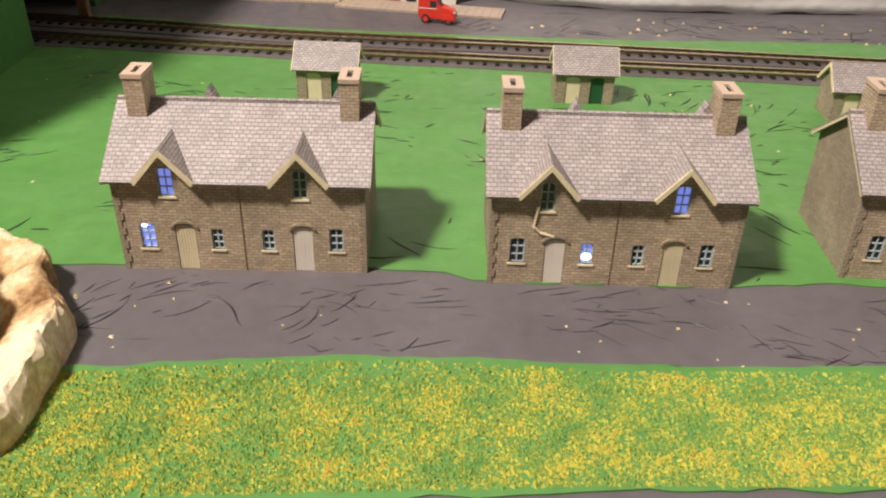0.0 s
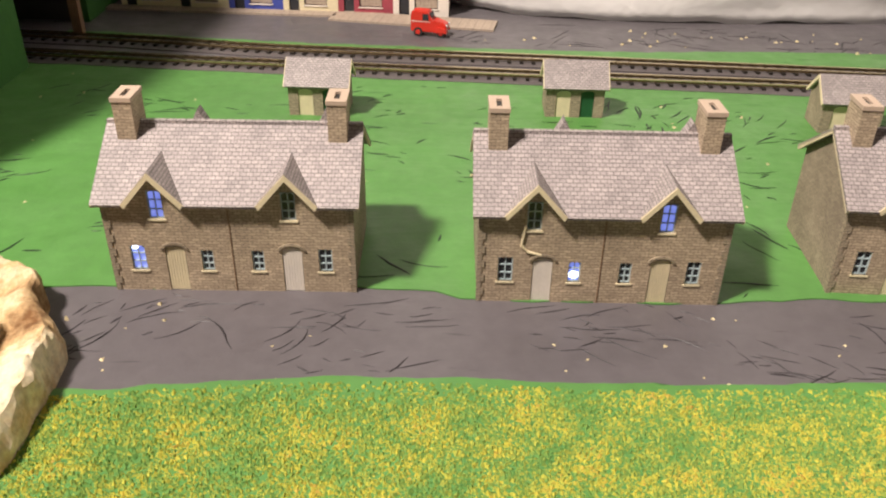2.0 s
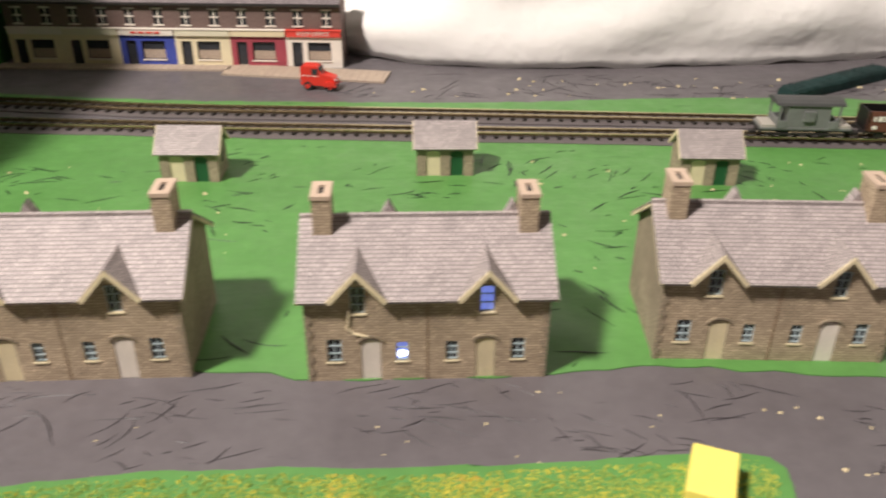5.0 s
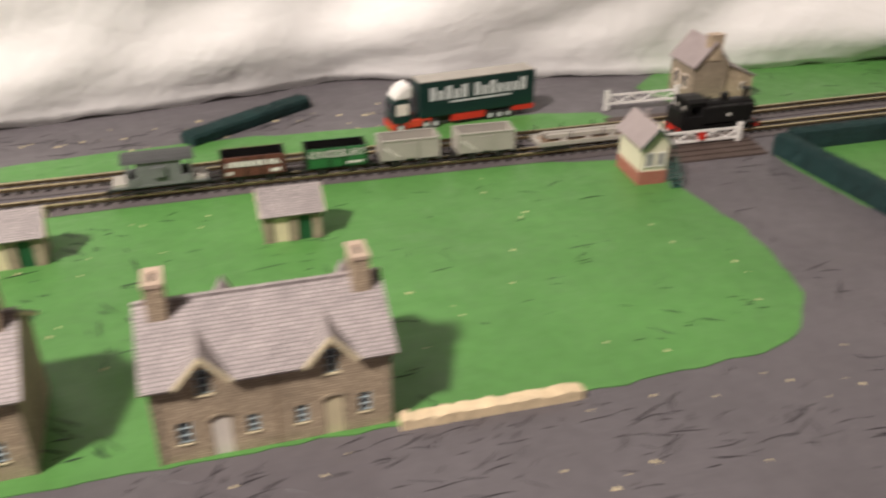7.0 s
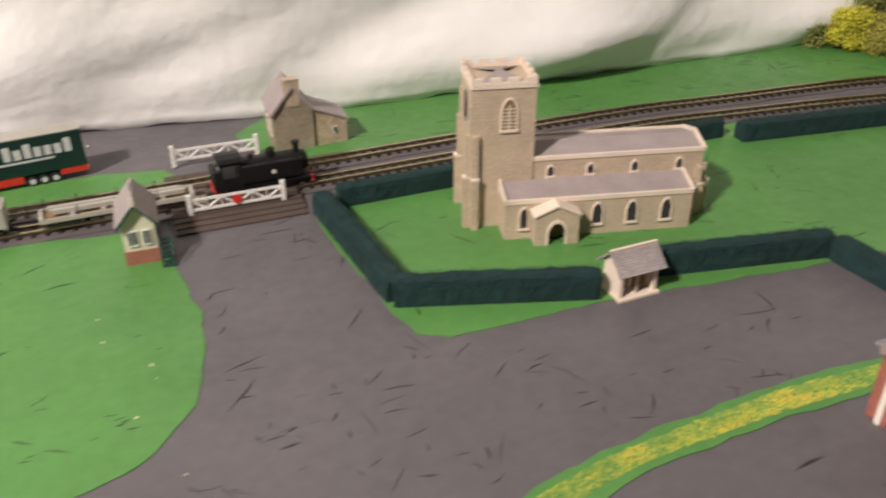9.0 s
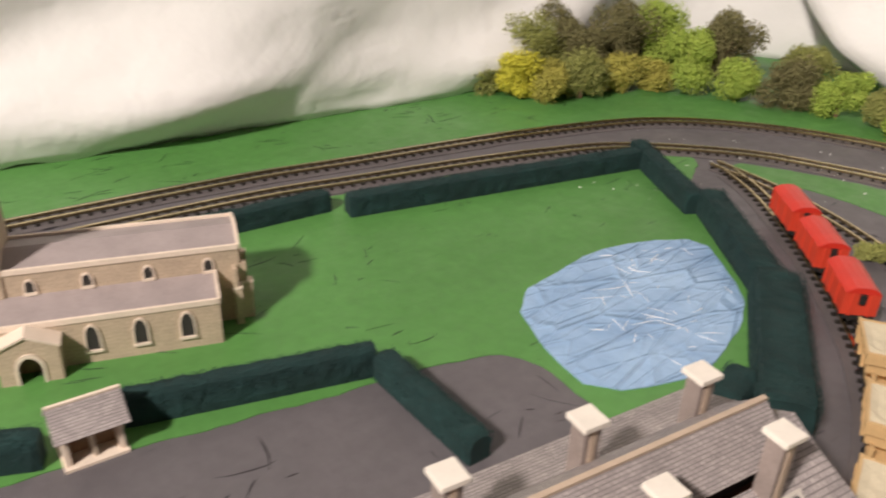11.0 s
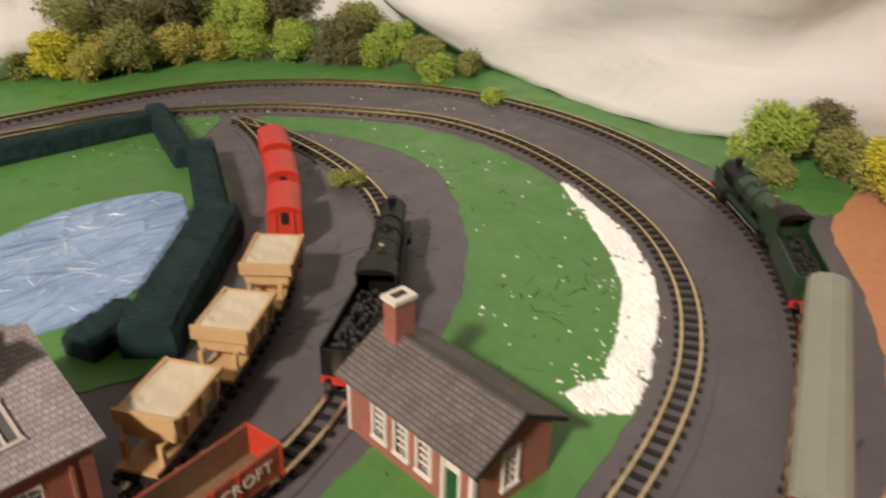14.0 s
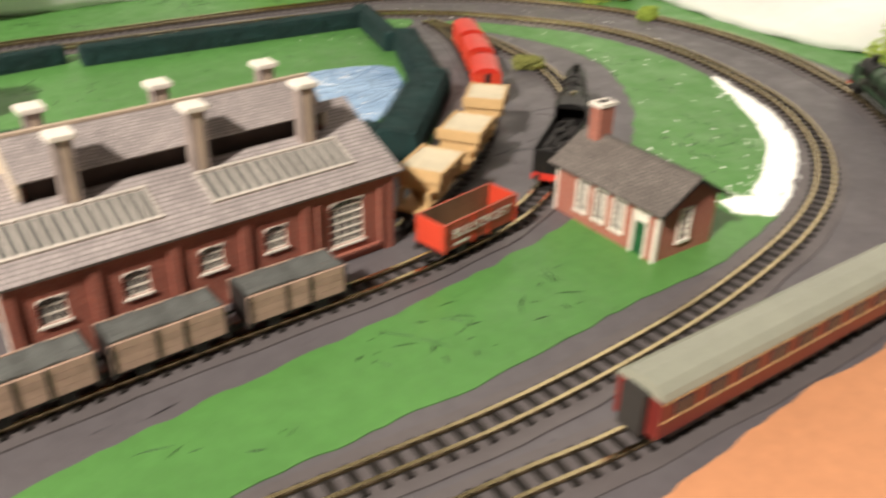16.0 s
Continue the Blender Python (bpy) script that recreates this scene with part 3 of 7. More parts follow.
hang_sheet("backdrop", HEM, "creased white cotton sheet hung behind the layout", lambda y: 0.001, 11)
hang_sheet("backdrop_east", EAST_HEM, "white cotton sheet gathered up at the corner", east_lift, 16)

# ---- hill with tunnel mouth ----
def tunnel_hill():
    t = thing("tunnel_hill", "dark green painted hill board with arched tunnel mouth", "hill")
    arch = [(0.555, 0.0), (0.555, 0.045)] + [(0.608 - 0.053 * math.cos(a), 0.045 + 0.045 * math.sin(a)) for a in np.linspace(0.25, math.pi - 0.25, 12)] + [(0.661, 0.045), (0.661, 0.0)]
    outline = [(0.34, 0.0)] + arch + [(0.74, 0.0), (0.74, 0.25), (0.60, 0.27), (0.42, 0.22), (0.34, 0.10)]
    bm = bmesh.new()
    prism(bm, outline, -0.25, -0.243, "yz")
    part("face_board", bm, HILL_GREEN, t)
    bm = bmesh.new()
    prism(bm, [(0.34, 0.0), (0.34, 0.10), (0.42, 0.22), (0.60, 0.27), (0.74, 0.25), (0.74, 0.0)], -0.60, -0.593, "yz")
    part("rear_board", bm, HILL_GREEN, t)
    bm = bmesh.new()
    prism(bm, [(0.34, 0.0), (0.34, 0.10), (0.42, 0.22), (0.60, 0.27), (0.74, 0.25), (0.74, 0.243), (0.60, 0.263), (0.424, 0.214), (0.346, 0.098), (0.346, 0.0)], -0.593, -0.25, "yz")
    part("shell", bm, HILL_GREEN, t)
    part("tunnel_lining", B((-0.59, 0.550, 0.001, -0.251, 0.554, 0.10), (-0.59, 0.662, 0.001, -0.251, 0.666, 0.10), (-0.59, 0.55, 0.10, -0.251, 0.666, 0.104)), DARK, t, "unlit black tunnel lining")
    part("portal_post", B((-0.2425, 0.628, 0.0, -0.236, 0.634, 0.09)), WOOD_IN, t, "brown timber post at the tunnel mouth")


tunnel_hill()


def rock_edge():
    """A broken plaster hill shell: uneven rim, steep outer face, darker hollow within."""
    bm = bmesh.new()
    around, rows = 220, []
    prof = [(1.0, 0.0), (0.995, 0.30), (0.985, 0.48), (0.972, 0.58), (0.955, 0.61), (0.93, 0.58), (0.87, 0.48), (0.82, 0.38), (0.78, 0.28), (0.76, 0.24), (0.748, 0.28), (0.742, 0.55), (0.728, 0.95), (0.705, 1.25), (0.67, 1.36), (0.60, 1.32), (0.45, 1.35), (0.02, 1.5)]
    for r, z in prof:
        row = []
        for k in range(around):
            a = 2 * math.pi * k / around
            d = Vector((math.cos(a), math.sin(a), 0))
            q = 1 + 0.055 * noise.noise(d * 3.1) + 0.022 * noise.noise(d * 8) - 0.010 * abs(math.sin(a * 4.5 + 0.7))
            p = Vector((d.x * 0.094 * r * q, d.y * 0.085 * r * q, z * 0.0225 * (1 + 0.25 * noise.noise(d * 2.4 + Vector((0, 0, 4))))))
            if z > 0:
                p += noise.noise_vector(Vector((p.x, p.y, p.z)) * 60) * 0.0018 + noise.noise_vector(Vector((p.x, p.y, p.z)) * 210) * 0.0017 + noise.noise_vector(Vector((p.x, p.y, p.z)) * 600) * 0.0007
            p.z = max(0.0, p.z)
            row.append(bm.verts.new(p))
        rows.append(row)
    for one, two in zip(rows, rows[1:]):
        for k in range(around):
            bm.faces.new((one[k], one[(k + 1) % around], two[(k + 1) % around], two[k]))
    bm.faces.new(rows[-1])
    return solid("rock_outcrop", bm, ROCK, "cream plaster hill shell with rough broken rim", "rock", at=pose(-0.1975, 0.2385, 0, 0, 0, -8))


rock_edge()


# ---- track ----
def track(name, line, label, singles=None):
    t = thing(name, label, "track", "model railway tracks")
    ns = normals(line)
    for side in (0.0045, -0.0045):
        for nm, w, z0, z1, mat in (("rail", 0.00075, 0.0034, 0.0042, RAIL), ("rail_web", 0.0004, 0.0022, 0.0034, RAIL_SIDE)):
            verts, faces = [], []
            for p, n in zip(line, ns):
                c = p + n * side
                for k, z in ((-w, z0), (-w, z1), (w, z1), (w, z0)):
                    q = c + n * k
                    verts.append((q.x, q.y, z))
            for i in range(len(line) - 1):
                for k in range(4):
                    a, b = i * 4 + k, i * 4 + (k + 1) % 4
                    faces.append((a, b, b + 4, a + 4))
            me = bpy.data.meshes.new(nm)
            me.from_pydata(verts, [], faces)
            me.materials.append(mat)
            ob = new(nm, me)
            ob.parent = t
    shared = mesh_of("sleeper", B((-0.00115, -0.0076, 0.0007, 0.00115, 0.0076, 0.0023)), SLEEPER)
    fine, count = bmesh.new(), 0
    run, last = 0.0, line[0]
    for i in range(1, len(line)):
        run += (line[i] - last).length
        last = line[i]
        if run < 0.0043:
            continue
        run = 0.0
        m = Matrix.Translation(line[i]) @ Matrix.Rotation(math.atan2(-ns[i].x, ns[i].y), 4, "Z")
        if singles and singles(line[i]) and count < 300:
            ob = new("sleeper", shared)
            ob.parent = t
            ob.matrix_world = m
            count += 1
        else:
            bmesh.ops.create_cube(fine, size=1, matrix=m @ Matrix.LocRotScale((0, 0, 0.0015), None, (0.0023, 0.0152, 0.0016)))
    if len(fine.verts):
        tagged(part("sleepers", fine, SLEEPER, t), kind="stuff")
    return t


track("inner_track", NEAR, "inner loop of bright nickel rail on black sleepers", lambda p: p.x > 0.86 and p.y < 0.34)
track("outer_track", FAR, "outer loop of bright nickel rail on black sleepers", lambda p: p.x > 0.86 and p.y < 0.30)
track("siding_track", SIDE_ONE, "curved siding with brassy rail on black sleepers", lambda p: p.x > 0.82)
track("van_siding_track", SIDE_TWO, "short siding holding the vans, black sleepers", lambda p: True)


# ---- cottages ----
def wall_with_holes(bm, w, h, holes, y0, y1, top=()):
    """One connected wall of width w and height h in the xz plane with rectangular holes. top: gable outlines above."""
    xs = sorted({round(v, 6) for v in (0.0, w, *[v for o in holes for v in (o[0], o[1])])})
    zs = sorted({round(v, 6) for v in (0.0, h, *[v for o in holes for v in (o[2], o[3])])})
    full = {(i, k) for i in range(len(xs) - 1) for k in range(len(zs) - 1)
            if not any(o[0] < (xs[i] + xs[i + 1]) / 2 < o[1] and o[2] < (zs[k] + zs[k + 1]) / 2 < o[3] for o in holes)}
    made = {}

    def v(i, k, y):
        if (i, k, y) not in made:
            made[i, k, y] = bm.verts.new((xs[i], y, zs[k]))
        return made[i, k, y]
    for i, k in full:
        bm.faces.new((v(i, k, y0), v(i + 1, k, y0), v(i + 1, k + 1, y0), v(i, k + 1, y0)))
        bm.faces.new((v(i, k, y1), v(i, k + 1, y1), v(i + 1, k + 1, y1), v(i + 1, k, y1)))
        for di, dk, a, b in ((-1, 0, (i, k), (i, k + 1)), (1, 0, (i + 1, k), (i + 1, k + 1)), (0, -1, (i, k), (i + 1, k)), (0, 1, (i, k + 1), (i + 1, k + 1))):
            if (i + di, k + dk) not in full:
                bm.faces.new((v(*a, y0), v(*b, y0), v(*b, y1), v(*a, y1)))
    for pts in top:
        prism(bm, pts, y0, y1)
    return bm


def window_unit(parent, x, z, w, h, y=0.0, lit=None, bars=(1, 2), frame=FRAME_BLUE, sill=CREAM, deep=0.0011):
    """A recessed small window with an arched head, glazing bars and a sill."""
    win = part("window", B((x - w / 2 + 0.00002, y + deep, z + 0.00002, x + w / 2 - 0.00002, y + deep + 0.0003, z + h - 0.00002)), lit or DARK_GLASS, parent, "window glowing blue-white" if lit else "")
    bm = bmesh.new()
    f = 0.00045
    box(bm, x - w / 2, y + 0.0006, z, x - w / 2 + f, y + deep, z + h)
    box(bm, x + w / 2 - f, y + 0.0006, z, x + w / 2, y + deep, z + h)
    box(bm, x - w / 2, y + 0.0006, z, x + w / 2, y + deep, z + f)
    for k in range(1, bars[0] + 1):
        c = x - w / 2 + w * k / (bars[0] + 1)
        box(bm, c - f / 2, y + 0.0006, z, c + f / 2, y + deep, z + h)
    for k in range(1, bars[1] + 1):
        c = z + h * k / (bars[1] + 1)
        box(bm, x - w / 2, y + 0.0006, c - f / 2, x + w / 2, y + deep, c + f / 2)
    prism(bm, [(x - w / 2, z + h)] + [(x - w / 2 * math.cos(a), z + h - 0.0016 + 0.0016 * math.sin(a)) for a in np.linspace(0.0, math.pi, 7)] + [(x + w / 2, z + h)], y + 0.0003, y + deep)
    part("window_frame", bm, frame, win)
    if sill:
        part("window_sill", B((x - w / 2 - 0.0007, y - 0.0004, z - 0.0007, x + w / 2 + 0.0006, y + 0.0008, z)), sill, win)
    return win


def slope(bm, a, b, c, d, thick):
    """A flat roof slab through four corners (in order), with thickness downwards along its normal."""
    a, b, c, d = map(Vector, (a, b, c, d))
    n = (b - a).cross(d - a).normalized()
    if n.z < 0:
        n = -n
    lo = [bm.verts.new(v - n * thick) for v in (a, b, c, d)]
    hi = [bm.verts.new(v) for v in (a, b, c, d)]
    bm.faces.new(hi)
    bm.faces.new(lo[::-1])
    for i in range(4):
        bm.faces.new((hi[i], lo[i], lo[(i + 1) % 4], hi[(i + 1) % 4]))


def cottage(at, doors, lights, label):
    W, D, EAVE, RIDGE = 0.088, 0.052, 0.0385, 0.0565
    t = thing("cottage_pair", label, "cottage", "row of semi-detached cottages", at=at)
    lows, ups, dd = (0.0098, 0.0347, 0.0530, 0.0775), (0.0190, 0.0655), (0.0232, 0.0655)
    low_size = ((0.0054, 0.0100), (0.0044, 0.0084), (0.0044, 0.0084), (0.0050, 0.0094))
    holes = [(x - w / 2, x + w / 2, 0.0088, 0.0088 + h) for x, (w, h) in zip(lows, low_size)] + [(x - 0.0036, x + 0.0036, 0.0, 0.0188) for x in dd] + [(x - 0.0026, x + 0.0026, 0.0300, EAVE) for x in ups]
    bm = bmesh.new()
    wall_with_holes(bm, W, EAVE, holes, 0.0, 0.0018)
    part("front_wall", bm, STONE, t)
    for x in ups:
        part("dormer_gable", prism(bmesh.new(), [(x - 0.0092, EAVE), (x - 0.0026, EAVE), (x - 0.0026, 0.0412), (x + 0.0026, 0.0412), (x + 0.0026, EAVE), (x + 0.0092, EAVE), (x, 0.0476)], 0.0, 0.0018), STONE, t)
    # Gable and rear walls take the dimmer copy of the stone.
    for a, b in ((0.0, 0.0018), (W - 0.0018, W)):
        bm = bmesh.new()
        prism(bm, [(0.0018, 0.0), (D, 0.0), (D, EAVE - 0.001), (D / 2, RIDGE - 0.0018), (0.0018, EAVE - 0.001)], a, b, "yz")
        part("gable_wall", bm, STONE_DIM, t)
    part("rear_wall", B((0.0018, D - 0.0018, 0.0, W - 0.0018, D, EAVE - 0.001)), STONE_DIM, t)
    for long in (0, 1):
        shared = mesh_of("quoin", B((0.0, -0.0004, 0.0002, 0.0026 if long else 0.0017, 0.0022, 0.0029)), SHED_STONE)
        for k in range(12):
            if k % 2 == long:
                for x, s in ((-0.0004, 1), (W + 0.0004, -1)):
                    q = new("quoin", shared)
                    q.parent = t
                    q.location, q.scale = (x, 0.0, k * 0.0029), (s, 1, 1)
    part("party_joint", B((W / 2 - 0.0002, -0.0002, 0.0, W / 2 + 0.0002, 0.0, EAVE)), WOOD_IN, t)
    # main roof, with notches for the wall dormers left to their own small roofs above
    ov, ey, ez = 0.0026, -0.0034, EAVE - 0.0016
    rise = (RIDGE - ez) / (D / 2 - ey)
    line = [(-ov, ey)]
    for x in ups:
        line += [(x - 0.0098, ey), (x, 0.0125), (x + 0.0098, ey)]
    line += [(W + ov, ey), (W + ov, D / 2), (-ov, D / 2)]
    bm = bmesh.new()
    hi = [bm.verts.new((x, y, ez + (y - ey) * rise)) for x, y in line]
    lo = [bm.verts.new((x, y + 0.0005, ez + (y - ey) * rise - 0.0011)) for x, y in line]
    bm.faces.new(hi)
    bm.faces.new(lo[::-1])
    for k in range(len(line)):
        bm.faces.new((hi[k], lo[k], lo[(k + 1) % len(line)], hi[(k + 1) % len(line)]))
    part("roof_slope", bm, SLATE, t, "pale grey slate roof slope")
    bm = bmesh.new()
    slope(bm, (-ov, D + 0.0034, ez), (-ov, D / 2, RIDGE), (W + ov, D / 2, RIDGE), (W + ov, D + 0.0034, ez), 0.0012)
    part("roof_slope", bm, SLATE, t)
    bm = bmesh.new()
    for k in range(26):
        x = -ov + k * (W + 2 * ov) / 26
        box(bm, x + 0.0001, D / 2 - 0.0010, RIDGE - 0.0007, x + (W + 2 * ov) / 26 - 0.0001, D / 2 + 0.0010, RIDGE + 0.0005)
    tagged(part("ridge_tiles", bm, SLATE, t), kind="stuff")
    for x in ups:
        bm = bmesh.new()
        apex, back = 0.0494, 0.0170
        for s in (-1, 1):
            slope(bm, (x, -0.0030, apex), (x + s * 0.0106, -0.0030, EAVE - 0.0010), (x + s * 0.0106, 0.0065, EAVE - 0.0010), (x, back, apex), 0.0010)
        dormer = part("dormer_roof", bm, SLATE_Y, t)
        bm = bmesh.new()
        for s in (-1, 1):
            prism(bm, [(x, apex - 0.0002), (x + s * 0.0108, EAVE - 0.0014), (x + s * 0.0098, EAVE - 0.0030), (x, apex - 0.0026)] if s > 0 else
                  [(x, apex - 0.0002), (x, apex - 0.0026), (x - 0.0098, EAVE - 0.0030), (x - 0.0108, EAVE - 0.0014)], -0.0036, -0.0030)
        part("bargeboard", bm, CREAM, dormer, "cream bargeboards under the dormer")
        part("ridge_gablet", prism(bmesh.new(), [(x + 0.0075, RIDGE - 0.0030), (x + 0.0150, RIDGE - 0.0030), (x + 0.01125, RIDGE + 0.0042)], D / 2 + 0.0010, D / 2 + 0.0060), SLATE, t)
    for x in (-ov, W + ov - 0.0008):
        for s in (0, 1):
            y = ey if s == 0 else D - ey
            bm = bmesh.new()
            slope(bm, (x, y, ez - 0.0002), (x + 0.0008, y, ez - 0.0002), (x + 0.0008, D / 2, RIDGE - 0.0002), (x, D / 2, RIDGE - 0.0002), 0.0018)
            part("verge_board", bm, CREAM, t)
    for x in (0.0062, W - 0.0062):
        stack = part("chimney", box(bmesh.new(), x - 0.0034, D / 2 - 0.0070, 0.0470, x + 0.0034, D / 2 + 0.0055, 0.0660), STONE, t)
        bm = bmesh.new()
        box(bm, x - 0.0037, D / 2 - 0.0074, 0.0660, x + 0.0037, D / 2 - 0.0046, 0.0676)
        box(bm, x - 0.0037, D / 2 + 0.0026, 0.0660, x + 0.0037, D / 2 + 0.0059, 0.0676)
        box(bm, x - 0.0037, D / 2 - 0.0046, 0.0660, x - 0.0010, D / 2 + 0.0026, 0.0676)
        box(bm, x + 0.0010, D / 2 - 0.0046, 0.0660, x + 0.0037, D / 2 + 0.0026, 0.0676)
        part("chimney_cap", bm, CAP, stack, "pale card cap with a dark slot")
        part("flue", B((x - 0.0010, D / 2 - 0.0046, 0.0655, x + 0.0010, D / 2 + 0.0026, 0.0667)), DARK, stack)
    for k, x in enumerate(lows):
        window_unit(t, x, 0.0088, *low_size[k], lit=LIT if ("low", k) in lights else None)
    for k, x in enumerate(ups):
        window_unit(t, x, 0.0300, 0.0052, 0.0108, lit=LIT if ("up", k) in lights else None)
    for k, x in enumerate(dd):
        d = part("door", B((x - 0.0035, 0.0006, 0.0, x + 0.0035, 0.0014, 0.0187)), CREAM if doors[k] == "cream" else WHITE_CARD, t, doors[k] + " plank door")
        bm = bmesh.new()
        for j in range(7):
            box(bm, x - 0.0035 + j * 0.001 + 0.0001, 0.0003, 0.0002, x - 0.0035 + j * 0.001 + 0.0009, 0.0006, 0.0172)
        part("planks", bm, CREAM if doors[k] == "cream" else WHITE_CARD, d)
        part("door_head", prism(bmesh.new(), [(x - 0.0036, 0.0188)] + [(x - 0.0036 * math.cos(a), 0.0172 + 0.0014 * math.sin(a)) for a in np.linspace(0, math.pi, 9)] + [(x + 0.0036, 0.0188)], -0.0001, 0.0012), STONE, t)
        arch = bmesh.new()
        prism(arch, [(x - 0.0050 * math.cos(a), 0.0175 + 0.0030 * math.sin(a)) for a in np.linspace(0, math.pi, 11)] + [(x + 0.0037 * math.cos(a), 0.0180 + 0.0016 * math.sin(a)) for a in np.linspace(0, math.pi, 11)], -0.0006, 0.0)
        part("door_arch", arch, SHED_STONE, t)
    for kind, k in lights:
        if kind == "low":
            x = lows[k]
            part("lamp", ball(bmesh.new(), (x - 0.0009 if k == 0 else x, 0.0008, 0.0180 if k == 0 else 0.0115), 0.0013 if k == 0 else 0.0019, (1, 0.3, 0.8)), LED, t, "small white lamp glowing behind glass", True)
    return t


cottage(pose(-0.1043, 0.3038, 0, 0, 0, -0.3), ("cream", "white"), {("up", 0), ("low", 0)}, "brown stone card cottage pair with two windows lit blue")
b_house = cottage(pose(0.0285, 0.2985, 0, 0, 0, -1.0), ("white", "cream"), {("up", 1), ("low", 1)}, "brown stone card cottage pair with glue streak and lit windows")
bm = bmesh.new()
for a, b in (((0.0160, 0.0320), (0.0150, 0.0240)), ((0.0150, 0.0240), (0.0172, 0.0215)), ((0.0172, 0.0215), (0.0225, 0.0200))):
    rod(bm, (a[0], -0.0003, a[1]), (b[0], -0.0003, b[1]), 0.0006, 0.0004, 6)
part("glue_streak", bm, CREAM, b_house, "dried pale glue streak")
cottage(pose(0.1610, 0.3055, 0, 0, 0, -4.5), ("cream", "white"), set(), "brown stone card cottage pair, windows dark")
cottage(pose(0.2915, 0.2860, 0, 0, 0, -6.0), ("white", "cream"), set(), "brown stone card cottage pair beside the plaster wall")


def outhouse(at):
    W, D, E, R = 0.032, 0.022, 0.0190, 0.0300
    t = thing("outhouse", "small pale stone outhouse with cream and green doors", "outhouse", "outhouses behind the cottages", at=at)
    bm = bmesh.new()
    wall_with_holes(bm, W, E, [(0.0055, 0.0135, 0.0, 0.0160), (0.0190, 0.0265, 0.0, 0.0160)], 0.0, 0.0016)
    part("front_wall", bm, SHED_STONE, t)
    for a, b in ((0.0, 0.0016), (W - 0.0016, W)):
        part("gable_wall", prism(bmesh.new(), [(0.0016, 0.0), (D, 0.0), (D, E - 0.001), (D / 2, R - 0.0018), (0.0016, E - 0.001)], a, b, "yz"), SHED_STONE, t)
    part("rear_wall", B((0.0016, D - 0.0016, 0, W - 0.0016, D, E - 0.001)), SHED_STONE, t)
    bm = bmesh.new()
    for s in (0, 1):
        y = -0.0024 if s == 0 else D + 0.0024
        slope(bm, (-0.0018, y, E - 0.0012), (W + 0.0018, y, E - 0.0012), (W + 0.0018, D / 2, R), (-0.0018, D / 2, R), 0.0011)
    part("roof", bm, SLATE, t)
    for x in (-0.0022, W + 0.0014):
        for y in (-0.0024, D + 0.0024):
            bm = bmesh.new()
            slope(bm, (x, y, E - 0.0013), (x + 0.0008, y, E - 0.0013), (x + 0.0008, D / 2, R - 0.0002), (x, D / 2, R - 0.0002), 0.0018)
            part("verge_board", bm, CREAM, t)
    part("door", B((0.0056, 0.0006, 0, 0.0134, 0.0014, 0.0159)), CREAM, t, "cream plank door")
    part("green_door", B((0.0191, 0.0008, 0, 0.0264, 0.0014, 0.0159)), GREEN_DOOR, t, "dark green door")
    for x in (0.0095, 0.02275):
        part("door_head", prism(bmesh.new(), [(x - 0.0040, 0.0161)] + [(x - 0.0040 * math.cos(a), 0.0143 + 0.0016 * math.sin(a)) for a in np.linspace(0, math.pi, 9)] + [(x + 0.0040, 0.0161)], -0.0002, 0.0013), SHED_STONE, t)
    part("gable_window", B((W - 0.0001, 0.0095, 0.0085, W + 0.0002, 0.0130, 0.0155)), DARK, t)
    return t


first = outhouse(pose(-0.0675, 0.4790, 0, 0, 0, -3))
for x, y, a in ((0.0745, 0.4810, -2), (0.2205, 0.4625, -4), (0.3630, 0.4400, -6)):
    copy_thing(first, pose(x, y, 0, 0, 0, a))

# plaster wall beside the last cottage
bm = bmesh.new()
n = 40
for i in range(n):
    x0, x1 = 0.078 * i / n, 0.078 * (i + 1) / n
    h = 0.0048 + 0.0012 * noise.noise(Vector((i * 0.6, 0, 0)))
    w = 0.0030 + 0.0007 * noise.noise(Vector((i * 0.5, 3, 0)))
    box(bm, x0, -w, 0.0, x1, w, h)
bmesh.ops.remove_doubles(bm, verts=bm.verts, dist=0.0003)
for v in bm.verts:
    if v.co.z > 0.001:
        v.co += noise.noise_vector(v.co * 400) * 0.0007
solid("low_wall", bm, WALL_CREAM, "low rough cream plaster wall along the road", "wall", at=pose(0.3815, 0.2735, 0, 0, 0, -7.5))


